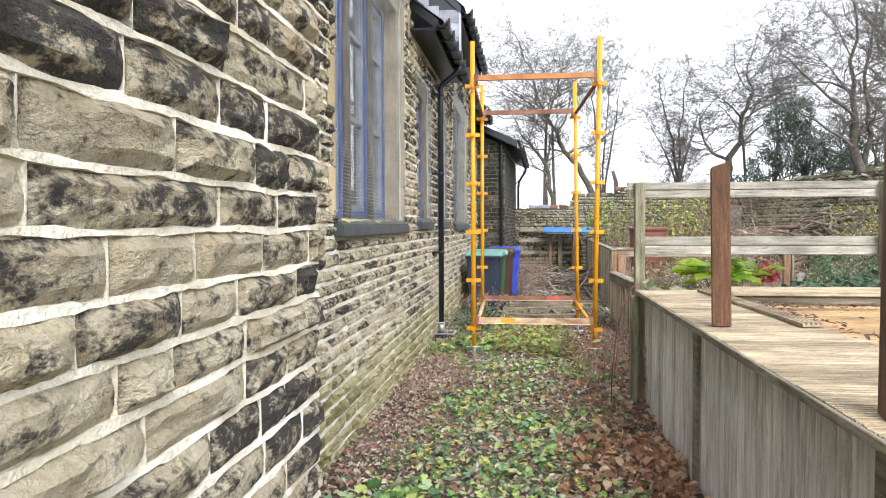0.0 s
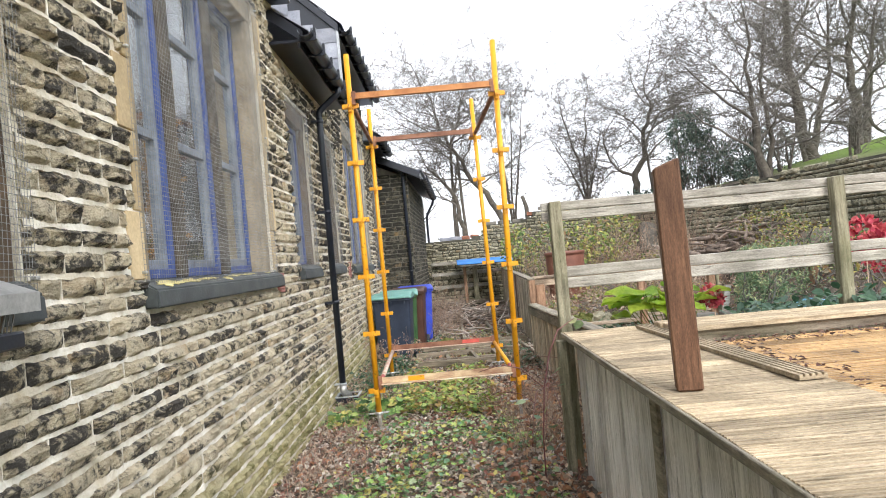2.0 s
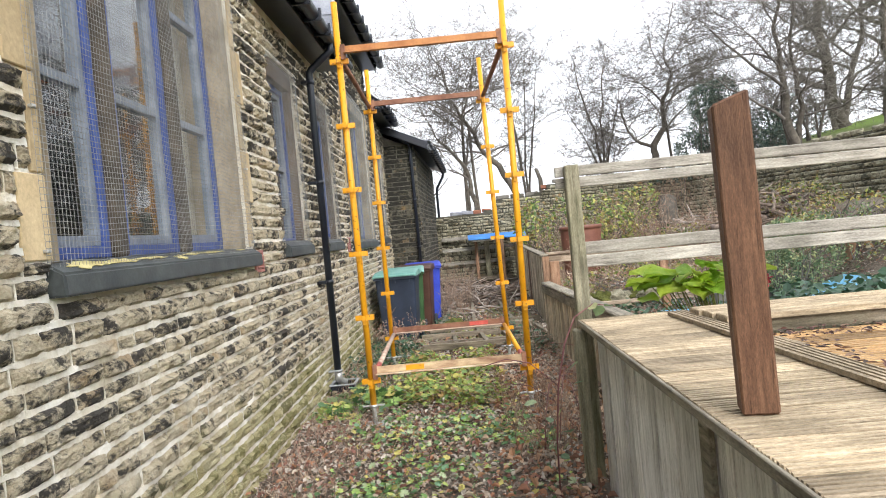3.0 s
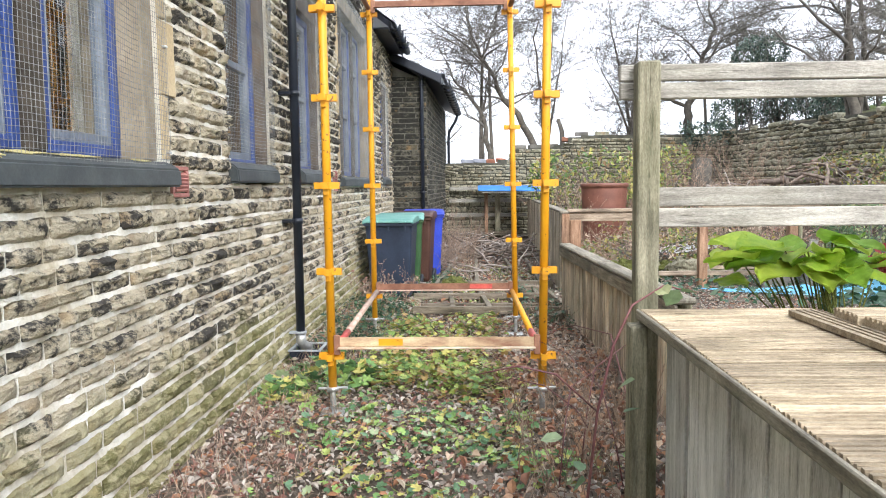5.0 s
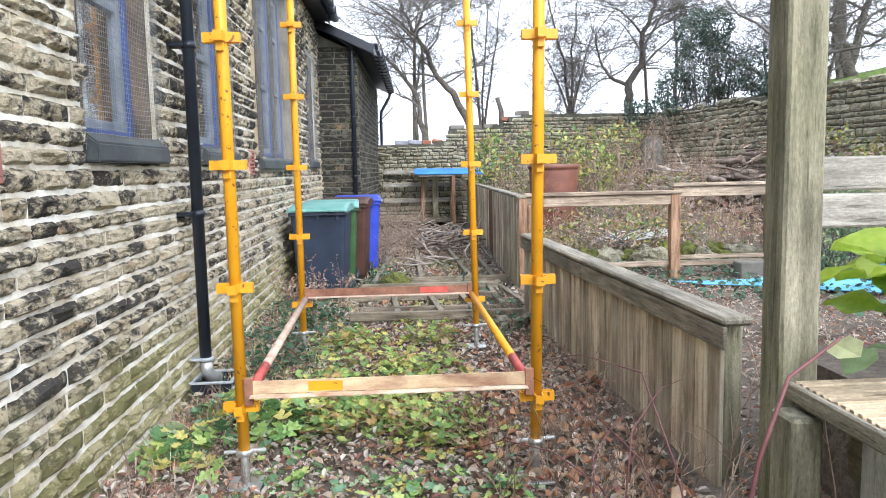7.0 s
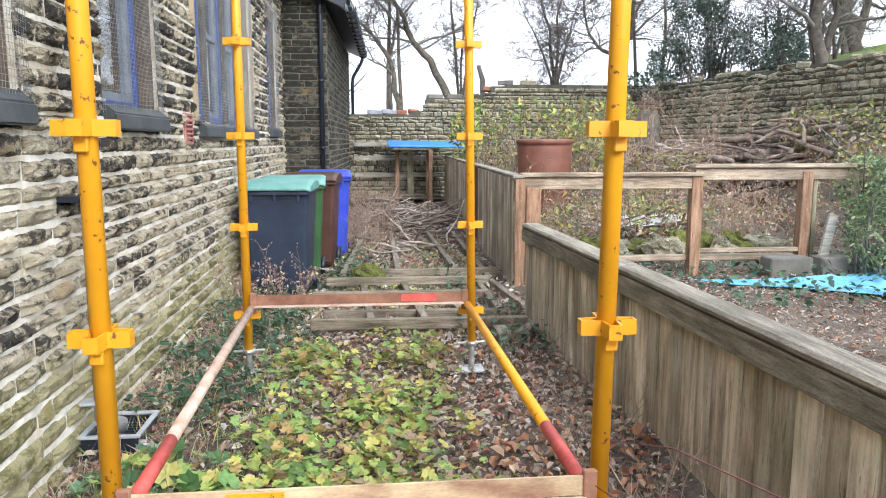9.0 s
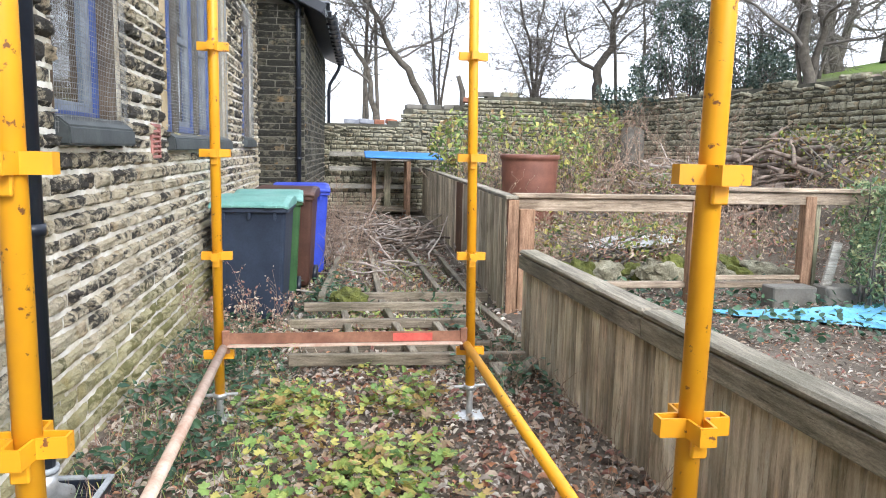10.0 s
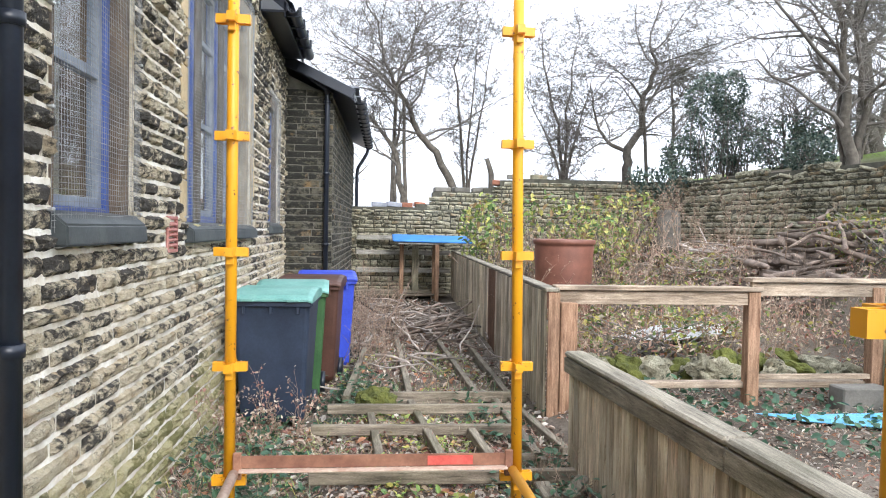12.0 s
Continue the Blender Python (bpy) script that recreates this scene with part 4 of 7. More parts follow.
for i, x in enumerate(SX):
    for j, y in enumerate(SY):
        ln, x = LEAN[(i, j)], FOOT[(i, j)]
        g = gz(x, y) + 0.02
        bot = 0.215 if (i, j) != (0, 1) else 0.20
        bm = tubem([(x, y, bot), (x + ln, y, 3.34 + 0.01 * i)], 0.0242, 20)
        st = sub("standard", bm, M_YELLOW, tower, "yellow painted upright tube with chips")
        for z in LEVELS:
            for dx, dy in ((1, 0), (-1, 0), (0, 1), (0, -1)):
                c = Vector((x + ln * z / 3.3, y, z))
                d, s = Vector((dx, dy, 0)), Vector((-dy, dx, 0))
                b = bmesh.new()
                prof = [(0.020, -0.021), (0.072, -0.017), (0.072, 0.017), (0.020, 0.021), (0.020, 0.015), (0.067, 0.012), (0.067, -0.012), (0.020, -0.015)]
                e = [[b.verts.new(c + d * u + s * v + Vector((0, 0, h))) for u, v in prof] for h in (-0.019, 0.019)]
                for k in range(8):
                    b.faces.new((e[0][k], e[0][(k + 1) % 8], e[1][(k + 1) % 8], e[1][k]))
                for a, q in ((0, 7), (1, 6), (2, 5)):
                    for lvl in e:
                        b.faces.new((lvl[a], lvl[a + 1], lvl[q - 1], lvl[q]))
                bmesh.ops.recalc_face_normals(b, faces=b.faces)
                sub("pressing", b, M_YELLOW, st, "yellow V pressing")
            if R.random() < 0.75:
                s = R.choice((-1, 1))
                b = boxm((x + ln * z / 3.3 - 0.016, y - 0.042, z - 0.055), (x + ln * z / 3.3 + 0.016, y - 0.028, z - 0.015), 0.003)
                sub("wedge", b, M_YELLOW, st)
        jk = tubem([(x, y, g), (x, y, bot + 0.05)], 0.017, 12)
        sub("jack", jk, M_ZINC, st, "galvanised screw jack")
        nb = tubem([(x, y, bot - 0.012), (x, y, bot + 0.012)], 0.034, 12)
        beam(nb, (x - 0.085, y, bot), (x + 0.085, y + 0.02, bot), 0.018, 0.012, 0.003)
        sub("jack_nut", nb, M_ZINC, st, "winged jack nut")
        sub("base_plate", boxm((x - 0.07, y - 0.07, g - 0.01), (x + 0.07, y + 0.07, g), 0.002), M_ZINC, st, "square steel base plate")


def angle_bar(bm, p, q, h, w):
    """A rolled steel angle from p to q along x."""
    box(bm, (p[0], p[1] - 0.003, p[2] - h / 2), (q[0], p[1] + 0.003, p[2] + h / 2), 0.001)
    box(bm, (p[0], p[1] - w, p[2] - h / 2 - 0.006), (q[0], p[1] - 0.003, p[2] - h / 2), 0.001)


for z, mats in ((0.50, ((M_SPATTER, M_PALEBAR), (M_RUST, M_CREAM))), (2.965, ((M_ORANGE, M_ORANGE), (M_RUST, M_RUST)))):
    for j, (y, m) in enumerate(zip(SY, mats)):
        xl, xr = (FOOT[(i, j)] + LEAN[(i, j)] * z / 3.3 for i in (0, 1))
        tr = sub("transom", boxm((xl + 0.05, y - 0.043, z - 0.028), (xr - 0.05, y - 0.037, z + 0.026), 0.001), m[0], tower, "rust-brown web of an angle-section transom")
        sub("flange", boxm((xl + 0.05, y - 0.088, z - 0.035), (xr - 0.05, y - 0.044, z - 0.029), 0.001), m[1], tr, "worn pale lower flange")
        for x in (xl + 0.04, xr - 0.04):
            sub("end_lug", boxm((x - 0.018, y - 0.05, z - 0.075), (x + 0.018, y - 0.03, z + 0.04), 0.003), M_RUST, tr)
        if z < 1:
            for xa, xb, mm in (((0.22, 0.42, M_RED),) if j else ((-0.30, -0.16, M_YELLOW),)):
                sub("paint_mark", boxm((xa, y - 0.0452, z - 0.022), (xb, y - 0.0436, z + 0.018)), mm, tr, "old paint mark")
for z in (0.46, 2.93):
    for i in (0, 1):
        a, b = (FOOT[(i, j)] + LEAN[(i, j)] * z / 3.3 for j in (0, 1))
        side = 0.03 - 0.06 * i if z < 1 else 0.0
        at = lambda y: (a + (b - a) * (y - SY[0]) / (SY[1] - SY[0]) + side, y, z)
        if z < 1:
            lg = sub("ledger", tubem([at(SY[0] + 0.45), at(SY[1] - 0.08)], 0.021, 14), M_CREAM if i == 0 else M_YELLOW, tower, "worn painted ledger tube")
            sub("red_end", tubem([at(SY[0] + 0.06), at(SY[0] + 0.45)], 0.0213, 14), M_RED, lg, "red painted end")
        else:
            sub("ledger", tubem([at(SY[0] + 0.06), at(SY[1] - 0.06)], 0.021, 14), M_RUST, tower, "rusty top ledger tube")

# ---- raised deck ----
DX, DZ, DY1 = 0.81, 0.97, 5.53
deck = thing("raised_deck", (1.2, 2.0, 0.1), "raised timber deck edge with grooved boards and grey boarded skirt", "deck")


def grooved_board(bm, x0, x1, y0, y1, z, t=0.028, grooves=5):
    """A deck board that runs along x, with grooves cut in its top."""
    w = (y1 - y0) / (2 * grooves + 1)
    ys = [(y0, z - 0.003)]
    for i in range(grooves):
        a = y0 + w * (2 * i + 1)
        ys += [(a, z), (a + 0.0015, z - 0.009), (a + w - 0.0015, z - 0.009), (a + w, z)]
    ys += [(y1, z - 0.003), (y1, z - t), (y0, z - t)]
    r = [[bm.verts.new((x, y, zz)) for y, zz in ys] for x in (x0, x1)]
    n = len(ys)
    for k in range(n):
        bm.faces.new((r[0][k], r[0][(k + 1) % n], r[1][(k + 1) % n], r[1][k]))
    bm.faces.new(r[0][::-1])
    bm.faces.new(r[1])
    bmesh.ops.recalc_face_normals(bm, faces=bm.faces)


y = -1.2
while y < DY1 - 0.05:
    w = min(0.121, DY1 - y - 0.003)
    bm = bmesh.new()
    jit = R.uniform(-0.004, -0.001)
    inner = 1.42 if y < 4.55 else 1.36
    grooved_board(bm, DX + jit, inner + R.uniform(-0.02, 0.02), y, y + w, DZ + R.uniform(-0.002, 0.002))
    sub("deck_board", bm, M_DECK, deck)
    y += w + 0.006
# skirt of upright boards
y = -1.2
k = 0
while y < DY1 - 0.12:
    w = R.choice((0.095, 0.10, 0.12, 0.14))
    bm = bmesh.new()
    dx = R.uniform(-0.004, 0.006)
    box(bm, (DX + 0.055 + dx, y, 0.03 + R.uniform(0, 0.05)), (DX + 0.075 + dx, y + w - 0.004, DZ - 0.045 - R.uniform(0, 0.01)), 0.002)
    sub("skirt_board", bm, M_GREYWOOD, deck)
    y += w + R.choice((0.0, 0.002, 0.006))
    k += 1
for y in (1.55, 3.62):
    sub("skirt_batten", boxm((DX + 0.035, y, 0.05), (DX + 0.052, y + 0.09, DZ - 0.045), 0.003), M_CAP, deck, "grey-brown skirt batten")
sub("edge_nosing", boxm((DX - 0.018, -1.2, DZ - 0.034), (DX - 0.0045, DY1 - 0.01, DZ - 0.0025), 0.003), M_CAP, deck, "weathered nosing strip along the board ends")
sub("edge_joist", boxm((DX + 0.078, -1.2, DZ - 0.17), (DX + 0.125, DY1 - 0.05, DZ - 0.031), 0.003), M_JOISTY, deck)
sub("edge_trim", boxm((DX + 0.02, -1.2, DZ - 0.052), (DX + 0.05, DY1 - 0.02, DZ - 0.03), 0.003), M_CAP, deck, "weathered trim under the board ends")
sub("end_skirt", boxm((DX + 0.10, DY1 - 0.07, 0.05), (5.5, DY1 - 0.045, DZ - 0.05), 0.003), M_POST, deck)
sub("corner_post", boxm((DX - 0.052, DY1 - 0.10, 0.0), (DX + 0.004, DY1 - 0.02, DZ - 0.045), 0.006), M_POST, deck, "green mossy corner post")
# wide brown deck floor, a little lower
brown = thing("brown_deck", (3.4, 2.0, 0.9), "wet brown timber deck floor strewn with leaves", "deck")
y = -1.2
while y < 4.72:
    bm = bmesh.new()
    grooved_board(bm, 1.44, 6.5, y, y + 0.137, DZ - 0.035 + R.uniform(-0.002, 0.002), 0.028, 4)
    sub("deck_board", bm, M_DECKB, brown)
    y += 0.142
sub("joist", boxm((1.46, -1.2, 0.4), (6.4, 4.7, DZ - 0.07)), M_JOISTX, brown)
# raised step of two boards at the far edge, and an offcut strip
step = thing("deck_step", (3.6, 5.0, DZ), "grey-brown deck boards laid as a raised strip along the far edge", "step")
for a, b, z in ((4.80, 4.935, DZ + 0.052), (4.945, 5.08, DZ + 0.05), (5.09, 5.225, DZ + 0.051)):
    bm = bmesh.new()
    grooved_board(bm, 1.33 + R.uniform(-0.03, 0.03), 5.6, a, b, z, 0.028, 5)
    sub("step_board", bm, M_DECK, step)
sub("step_bearer", boxm((1.4, 4.83, DZ - 0.035), (5.5, 5.2, DZ + 0.02)), M_JOISTX, step)
bm = bmesh.new()
grooved_board(bm, -0.97, 0.97, -0.05, 0.05, 0.0, 0.02, 4)
bmesh.ops.transform(bm, verts=bm.verts, matrix=Matrix.Translation((1.31, 4.38, DZ + 0.0235)) @ Matrix.Rotation(radians(92), 4, "Z"))
solid("loose_deck_board", bm, M_DECK, "loose grooved deck board lying across the deck edge", "board")


def brown_post(x, y, h, lean):
    bm = boxm((-0.045, -0.045, 0), (0.045, 0.045, h), 0.006)
    for v in bm.verts:
        if v.co.z > h - 0.01:
            v.co.z += 0.015 * (v.co.x / 0.045)
    ob = solid("newel_post", bm, M_BROWN, "brown-stained timber post standing on the deck edge", "post", "deck posts")
    ob.matrix_world = pose(x, y, DZ, lean[0], lean[1], -12)


brown_post(0.925, 3.45, 0.795, (0.5, -1.0))
brown_post(0.925, 1.68, 0.80, (0.0, 0.5))

# fence across the far end of the deck
dfence = thing("deck_fence", (2.6, 5.62, 0.1), "grey weathered post and rail fence beyond the deck", "fence")
for x in (0.842, 2.66, 4.45, 6.2):
    sub("fence_post", boxm((x - 0.038, 5.565, 0.0), (x + 0.038, 5.645, 1.80), 0.006), M_POST, dfence, "lichen-green square post")
for x0, x1 in ((0.80, 2.66), (2.66, 4.45), (4.45, 6.2)):
    for z0, z1 in ((1.68, 1.80), (1.235, 1.375)):
        zm = (z0 + z1) / 2
        for a, b, d in ((z0, zm - 0.003, 0.0), (zm + 0.003, z1, 0.004)):
            bm = boxm((x0 + (0.006 if x0 > 1 else (-0.04 if z0 > 1.5 else 0.05)), 5.648 + d, a), (x1 - 0.004, 5.68 + d, b), 0.004)
            sub("rail", bm, M_RAILX, dfence)

# ---- low fence with a cap rail ----
lowf = thing("low_fence", (1.3, 8.8, 0.1), "low close-boarded fence with a rounded grey cap rail", "fence")


def lx(y):
    return 1.385 - 0.041 * (y - 7.0)


y = 6.98
while y < 10.66:
    w = R.choice((0.095, 0.10, 0.105, 0.12))
    bm = bmesh.new()
    x = lx(y) - 0.055 + R.uniform(-0.003, 0.003)
    box(bm, (x - 0.009, y, 0.02), (x + 0.009, y + w - 0.008, 0.745), 0.003)
    sub("fence_board", bm, M_FENCE, lowf)
    y += w
for a, b in ((6.93, 8.85), (8.86, 10.74)):
    bm = bmesh.new()
    beam(bm, (lx(a) - 0.02, a, 0.765), (lx(b) - 0.02, b, 0.765), 0.125, 0.036, 0.012)
    sub("cap_rail", bm, M_CAP, lowf, "rounded grey cap rail")
    bm = bmesh.new()
    beam(bm, (lx(a) - 0.072, a, 0.70), (lx(b) - 0.072, b, 0.70), 0.018, 0.09, 0.003)
    sub("face_rail", bm, M_CAP, lowf)
for y in (7.07, 8.85, 10.6):
    sub("fence_post", boxm((lx(y) - 0.03, y - 0.04, 0.0), (lx(y) + 0.05, y + 0.04, 0.745), 0.005), M_POST, lowf)

# ---- tall boarded fence beside the boardwalk ----
tallf = thing("tall_fence", (1.4, 16, 0.1), "weathered close-boarded fence along the boardwalk", "fence")


def tx(y):
    return 1.30 + 0.035 * (y - 11.8)


y = 11.85
i = 0
while y < 21.2:
    w = 0.125
    bm = bmesh.new()
    x = tx(y) + R.uniform(-0.004, 0.004)
    box(bm, (x - 0.01, y, 0.03), (x + 0.01, y + w - 0.006, 1.045 + R.uniform(-0.006, 0.006)), 0.002)
    sub("fence_board", bm, M_BROWN if i in (22, 23, 24, 25, 26) else M_FENCE, tallf)
    y += w
    i += 1
bm = bmesh.new()
beam(bm, (tx(11.8) + 0.04, 11.8, 1.065), (tx(21.2) + 0.04, 21.2, 1.065), 0.11, 0.03, 0.006)
sub("cap_rail", bm, M_CAP, tallf)
sub("end_board", boxm((1.31, 11.80, 0.03), (1.40, 11.822, 1.045), 0.003), M_BPOST, tallf)
sub("fence_post", boxm((1.405, 11.79, 0.0), (1.535, 11.89, 0.97), 0.005), M_BPOST, tallf, "warm brown gate post")

# ---- open rail fence in the garden ----
rfence = thing("rail_fence", (2.5, 11.9, 0.1), "brown timber post and top rail fence in the garden", "fence")
for x, zt, m in ((3.0, 1.06, M_POST), (4.05, 1.10, M_RAILX), (5.6, 1.10, M_POST), (7.0, 1.10, M_POST)):
    sub("fence_post", boxm((x - 0.05, 11.89, gz(x, 11.9) - 0.1), (x + 0.05, 11.99, zt), 0.005), M_BPOST, rfence)
sub("fence_post", boxm((4.13, 11.93, 0.0), (4.17, 12.03, 1.07), 0.004), M_POST, rfence)
for x0, x1, z in ((1.38, 3.06, 1.06), (2.96, 5.6, 1.135), (5.6, 7.0, 1.135)):
    sub("top_rail", boxm((x0, 11.87, z), (x1, 12.0, z + 0.035), 0.006), M_GRAIL, rfence, "brown flat top rail")
    sub("face_rail", boxm((x0 + 0.02, 11.905, z - 0.11), (x1 - 0.06, 11.945, z - 0.003), 0.004), M_GRAIL, rfence)
sub("low_rail", boxm((1.6, 11.95, 0.28), (4.0, 12.05, 0.33), 0.006), M_GRAIL, rfence, "low rail near the ground")
sub("low_rail", boxm((3.05, 11.90, 0.36), (4.0, 11.94, 0.40), 0.004), M_GRAIL, rfence)
bm = bmesh.new()
beam(bm, (4.12, 11.74, 0.22), (4.22, 11.74, 0.72), 0.03, 0.09, 0.004)
solid("leaning_stake", bm, M_RAILX, "short pale timber stake leaning on a concrete block", "stake")
for x in (3.80, 4.28):
    solid("concrete_block", boxm((x - 0.20, 11.64, 0.05), (x + 0.20, 11.84, 0.34), 0.012), M_CONC, "grey dense concrete block on the ground", "block", "concrete blocks")

# ---- boardwalk frame without its boards ----
walkf = thing("boardwalk_frame", (0.4, 15, 0.1), "old timber joist frame of a boardwalk lying on soil", "decking frame")
for y, x0, x1, z, h in ((10.38, -0.36, 1.12, 0.145, 0.075), (10.74, -0.30, 1.05, 0.125, 0.065), (11.35, -0.42, 1.0, 0.14, 0.07), (11.85, -0.34, 1.08, 0.16, 0.07), (12.25, -0.02, 1.25, 0.15, 0.09)):
    bm = bmesh.new()
    beam(bm, (x0, y, z), (x1, y + R.uniform(-0.04, 0.04), z), 0.05, h, 0.005)
    sub("cross_joist", bm, M_JOISTX, walkf)
for a, b in (((-0.22, 12.3, 0.12), (0.02, 16.5, 0.10)), ((0.30, 12.3, 0.13), (0.33, 20.8, 0.10)), ((0.86, 12.3, 0.13), (0.72, 20.8, 0.10)), ((1.12, 12.0, 0.12), (1.22, 20.8, 0.10)), ((1.0, 10.6, 0.12), (0.98, 12.2, 0.12)), ((0.42, 10.45, 0.13), (0.30, 12.2, 0.11)), ((0.05, 10.45, 0.11), (-0.02, 11.8, 0.11)), ((0.72, 10.45, 0.12), (0.66, 11.4, 0.12)), ((1.22, 10.9, 0.10), (1.12, 12.1, 0.10))):
    bm = bmesh.new()
    beam(bm, a, b, 0.055, 0.075, 0.005)
    sub("long_joist", bm, M_JOISTY, walkf)
for k in range(4):
    bm = bmesh.new()
    beam(bm, (-0.3, 20.9 + 0.13 * k, 0.2 + 0.02 * k), (1.5, 20.9 + 0.13 * k, 0.2 + 0.02 * k), 0.12, 0.03, 0.004)
    sub("end_board", bm, M_JOISTX, walkf)
solid("timber_offcut", boxm((0.86, 10.02, 0.07), (0.95, 10.25, 0.15), 0.005), M_JOISTY, "short sawn timber offcut on the soil", "timber", "timber offcuts")
bm = bmesh.new()
beam(bm, (1.0, 10.05, 0.11), (1.17, 10.35, 0.11), 0.08, 0.07, 0.005)
solid("timber_offcut", bm, M_JOISTY, "short sawn timber offcut on the soil", "timber", "timber offcuts")
# slatted rails against the end wall
endr = thing("end_railing", (0.6, 21.3, 0.2), "grey timber railing in front of the drystone wall", "railing")
for z in (0.62, 0.98, 1.28):
    sub("rail", boxm((-0.3, 21.28, z), (1.6, 21.32, z + 0.09), 0.004), M_RAILX, endr)
sub("fence_post", boxm((0.82, 21.2, 0.1), (0.95, 21.28, 1.3), 0.004), M_POST, endr)
# blue sheet on the tops of the fence end
bm = boxm((0.40, 20.3, 1.30), (1.92, 21.1, 1.34), 0.012)
for v in bm.verts:
    v.co.z += -0.06 + 0.10 * (v.co.y - 20.3) / 0.8 + 0.02 * math.sin(v.co.x * 5)
solid("blue_board", bm, M_BOARDBLUE, "bright blue plastic sheet laid over a railing", "sheet")
tr = thing("trestle", (0.9, 20.7, 0.1), "grey timber trestle under the blue sheet", "trestle")
for x, y in ((1.25, 20.4), (0.6, 21.0), (1.25, 21.0)):
    sub("leg", boxm((x - 0.04, y - 0.04, 0.1), (x + 0.04, y + 0.04, 1.21), 0.004), M_BPOST, tr)
sub("top", boxm((0.5, 20.34, 1.212), (1.3, 21.06, 1.236), 0.004), M_RAILX, tr)


# ---- wheelie bins ----
def wheelie_bin(at, turn, body, lidm, label, liney=0.0, bag=None):
    x, y, z = at
    b = thing("wheelie_bin", (0, 0, 0), label, "bin", "wheelie bins")
    bm = bmesh.new()
    rings = []
    for zz, w, d0, d1 in ((0.06, 0.46, -0.24, 0.24), (0.10, 0.48, -0.26, 0.26), (0.90, 0.565, -0.33, 0.31), (0.96, 0.575, -0.34, 0.315)):
        ring = []
        for sx, sy in ((-1, -1), (1, -1), (1, 1), (-1, 1)):
            cx, cy = sx * w / 2, (d0 if sy < 0 else d1)
            for k in range(4):
                a = math.atan2(sy, sx) + (k - 1.5) * math.pi / 6
                r = 0.035
                ring.append(bm.verts.new((cx - sx * r + r * math.cos(a), cy - sy * r + r * math.sin(a), zz)))
        rings.append(ring)
    n = len(rings[0])
    for p, q in zip(rings, rings[1:]):
        for k in range(n):
            bm.faces.new((p[k], p[(k + 1) % n], q[(k + 1) % n], q[k]))
    bm.faces.new(rings[0][::-1])
    bm.faces.new(rings[-1])
    part("body", bm, body, b)
    rim = bmesh.new()
    for a, c in (((-0.30, -0.365, 0.945), (0.30, -0.33, 0.985)), ((-0.30, 0.305, 0.945), (0.30, 0.335, 0.985)), ((-0.305, -0.33, 0.945), (-0.28, 0.305, 0.985)), ((0.28, -0.33, 0.945), (0.305, 0.305, 0.985))):
        box(rim, a, c, 0.006)
    part("rim", rim, body, b)
    lid = bmesh.new()
    prof = [(-0.385, 0.985), (-0.385, 1.005), (-0.33, 1.03), (-0.1, 1.06), (0.15, 1.065), (0.32, 1.045), (0.345, 1.0), (0.345, 0.985)]
    e = [[lid.verts.new((sx, yy, zz - (0.012 if abs(sx) > 0.29 else 0))) for yy, zz in prof] for sx in (-0.31, -0.27, 0.27, 0.31)]
    for p, q in zip(e, e[1:]):
        for k in range(len(prof)):
            lid.faces.new((p[k], p[(k + 1) % len(prof)], q[(k + 1) % len(prof)], q[k]))
    lid.faces.new(e[0][::-1])
    lid.faces.new(e[-1])
    bmesh.ops.recalc_face_normals(lid, faces=lid.faces)
    bmesh.ops.bevel(lid, geom=list(lid.edges), offset=0.004, segments=1, affect="EDGES")
    l = part("lid", lid, lidm, b)
    for sx in (-0.17, 0.17):
        g = bmesh.new()
        box(g, (sx - 0.05, -0.405, 0.985), (sx + 0.05, -0.38, 1.008), 0.005)
        part("lid_grip", g, lidm, l)
    for sx in (-0.2, 0.0, 0.2):
        g = bmesh.new()
        box(g, (sx - 0.012, -0.36, 0.89), (sx + 0.012, -0.345, 0.945), 0.003)
        part("rib", g, body, b)
    part("handle", tubem([(-0.2, 0.36, 0.93), (-0.2, 0.41, 0.98), (0.2, 0.41, 0.98), (0.2, 0.36, 0.93)], 0.015, 8), body, b)
    for sx in (-0.26, 0.26):
        w = tubem([(sx - 0.025, 0.25, 0.10), (sx + 0.025, 0.25, 0.10)], 0.10, 18)
        part("wheel", w, M_BLACK, b)
    b.matrix_world = pose(x, y, z, 0, 0, turn)
    return b


wheelie_bin((-0.755, 12.24, -0.03), -2, M_BIN, M_LIDG, "navy-grey wheelie bin with a faded green lid against the wall")
wheelie_bin((-0.71, 13.0, -0.03), 3, M_BING, M_LIDG, "green wheelie bin standing behind a grey one")
wheelie_bin((-0.60, 13.75, -0.03), -3, M_BINBR, M_BINBR, "brown wheelie bin standing between other bins")
wheelie_bin((-0.50, 14.5, -0.03), 4, M_BINBL, M_BINBL, "bright blue wheelie bin by the annexe")

# terracotta planter in the garden
px_, py_ = 2.55, 16.0
pl = thing("planter", (px_, py_, 0.35), "large round terracotta planter with a rolled rim", "planter")
bm = bmesh.new()
zb = 0.35
pf = [(0.0, zb), (0.345, zb), (0.355, zb + 0.02), (0.392, 1.30), (0.392, 1.335), (0.412, 1.34), (0.418, 1.395), (0.40, 1.405), (0.385, 1.395), (0.36, 1.27), (0.0, 1.24)]
rg = []
for r, z in pf:
    rg.append([bm.verts.new((px_ + max(r, 0.001) * math.cos(a * math.tau / 32), py_ + max(r, 0.001) * math.sin(a * math.tau / 32), z)) for a in range(32)])
for p, q in zip(rg, rg[1:]):
    for k in range(32):
        f = bm.faces.new((p[k], p[(k + 1) % 32], q[(k + 1) % 32], q[k]))
        f.smooth = True
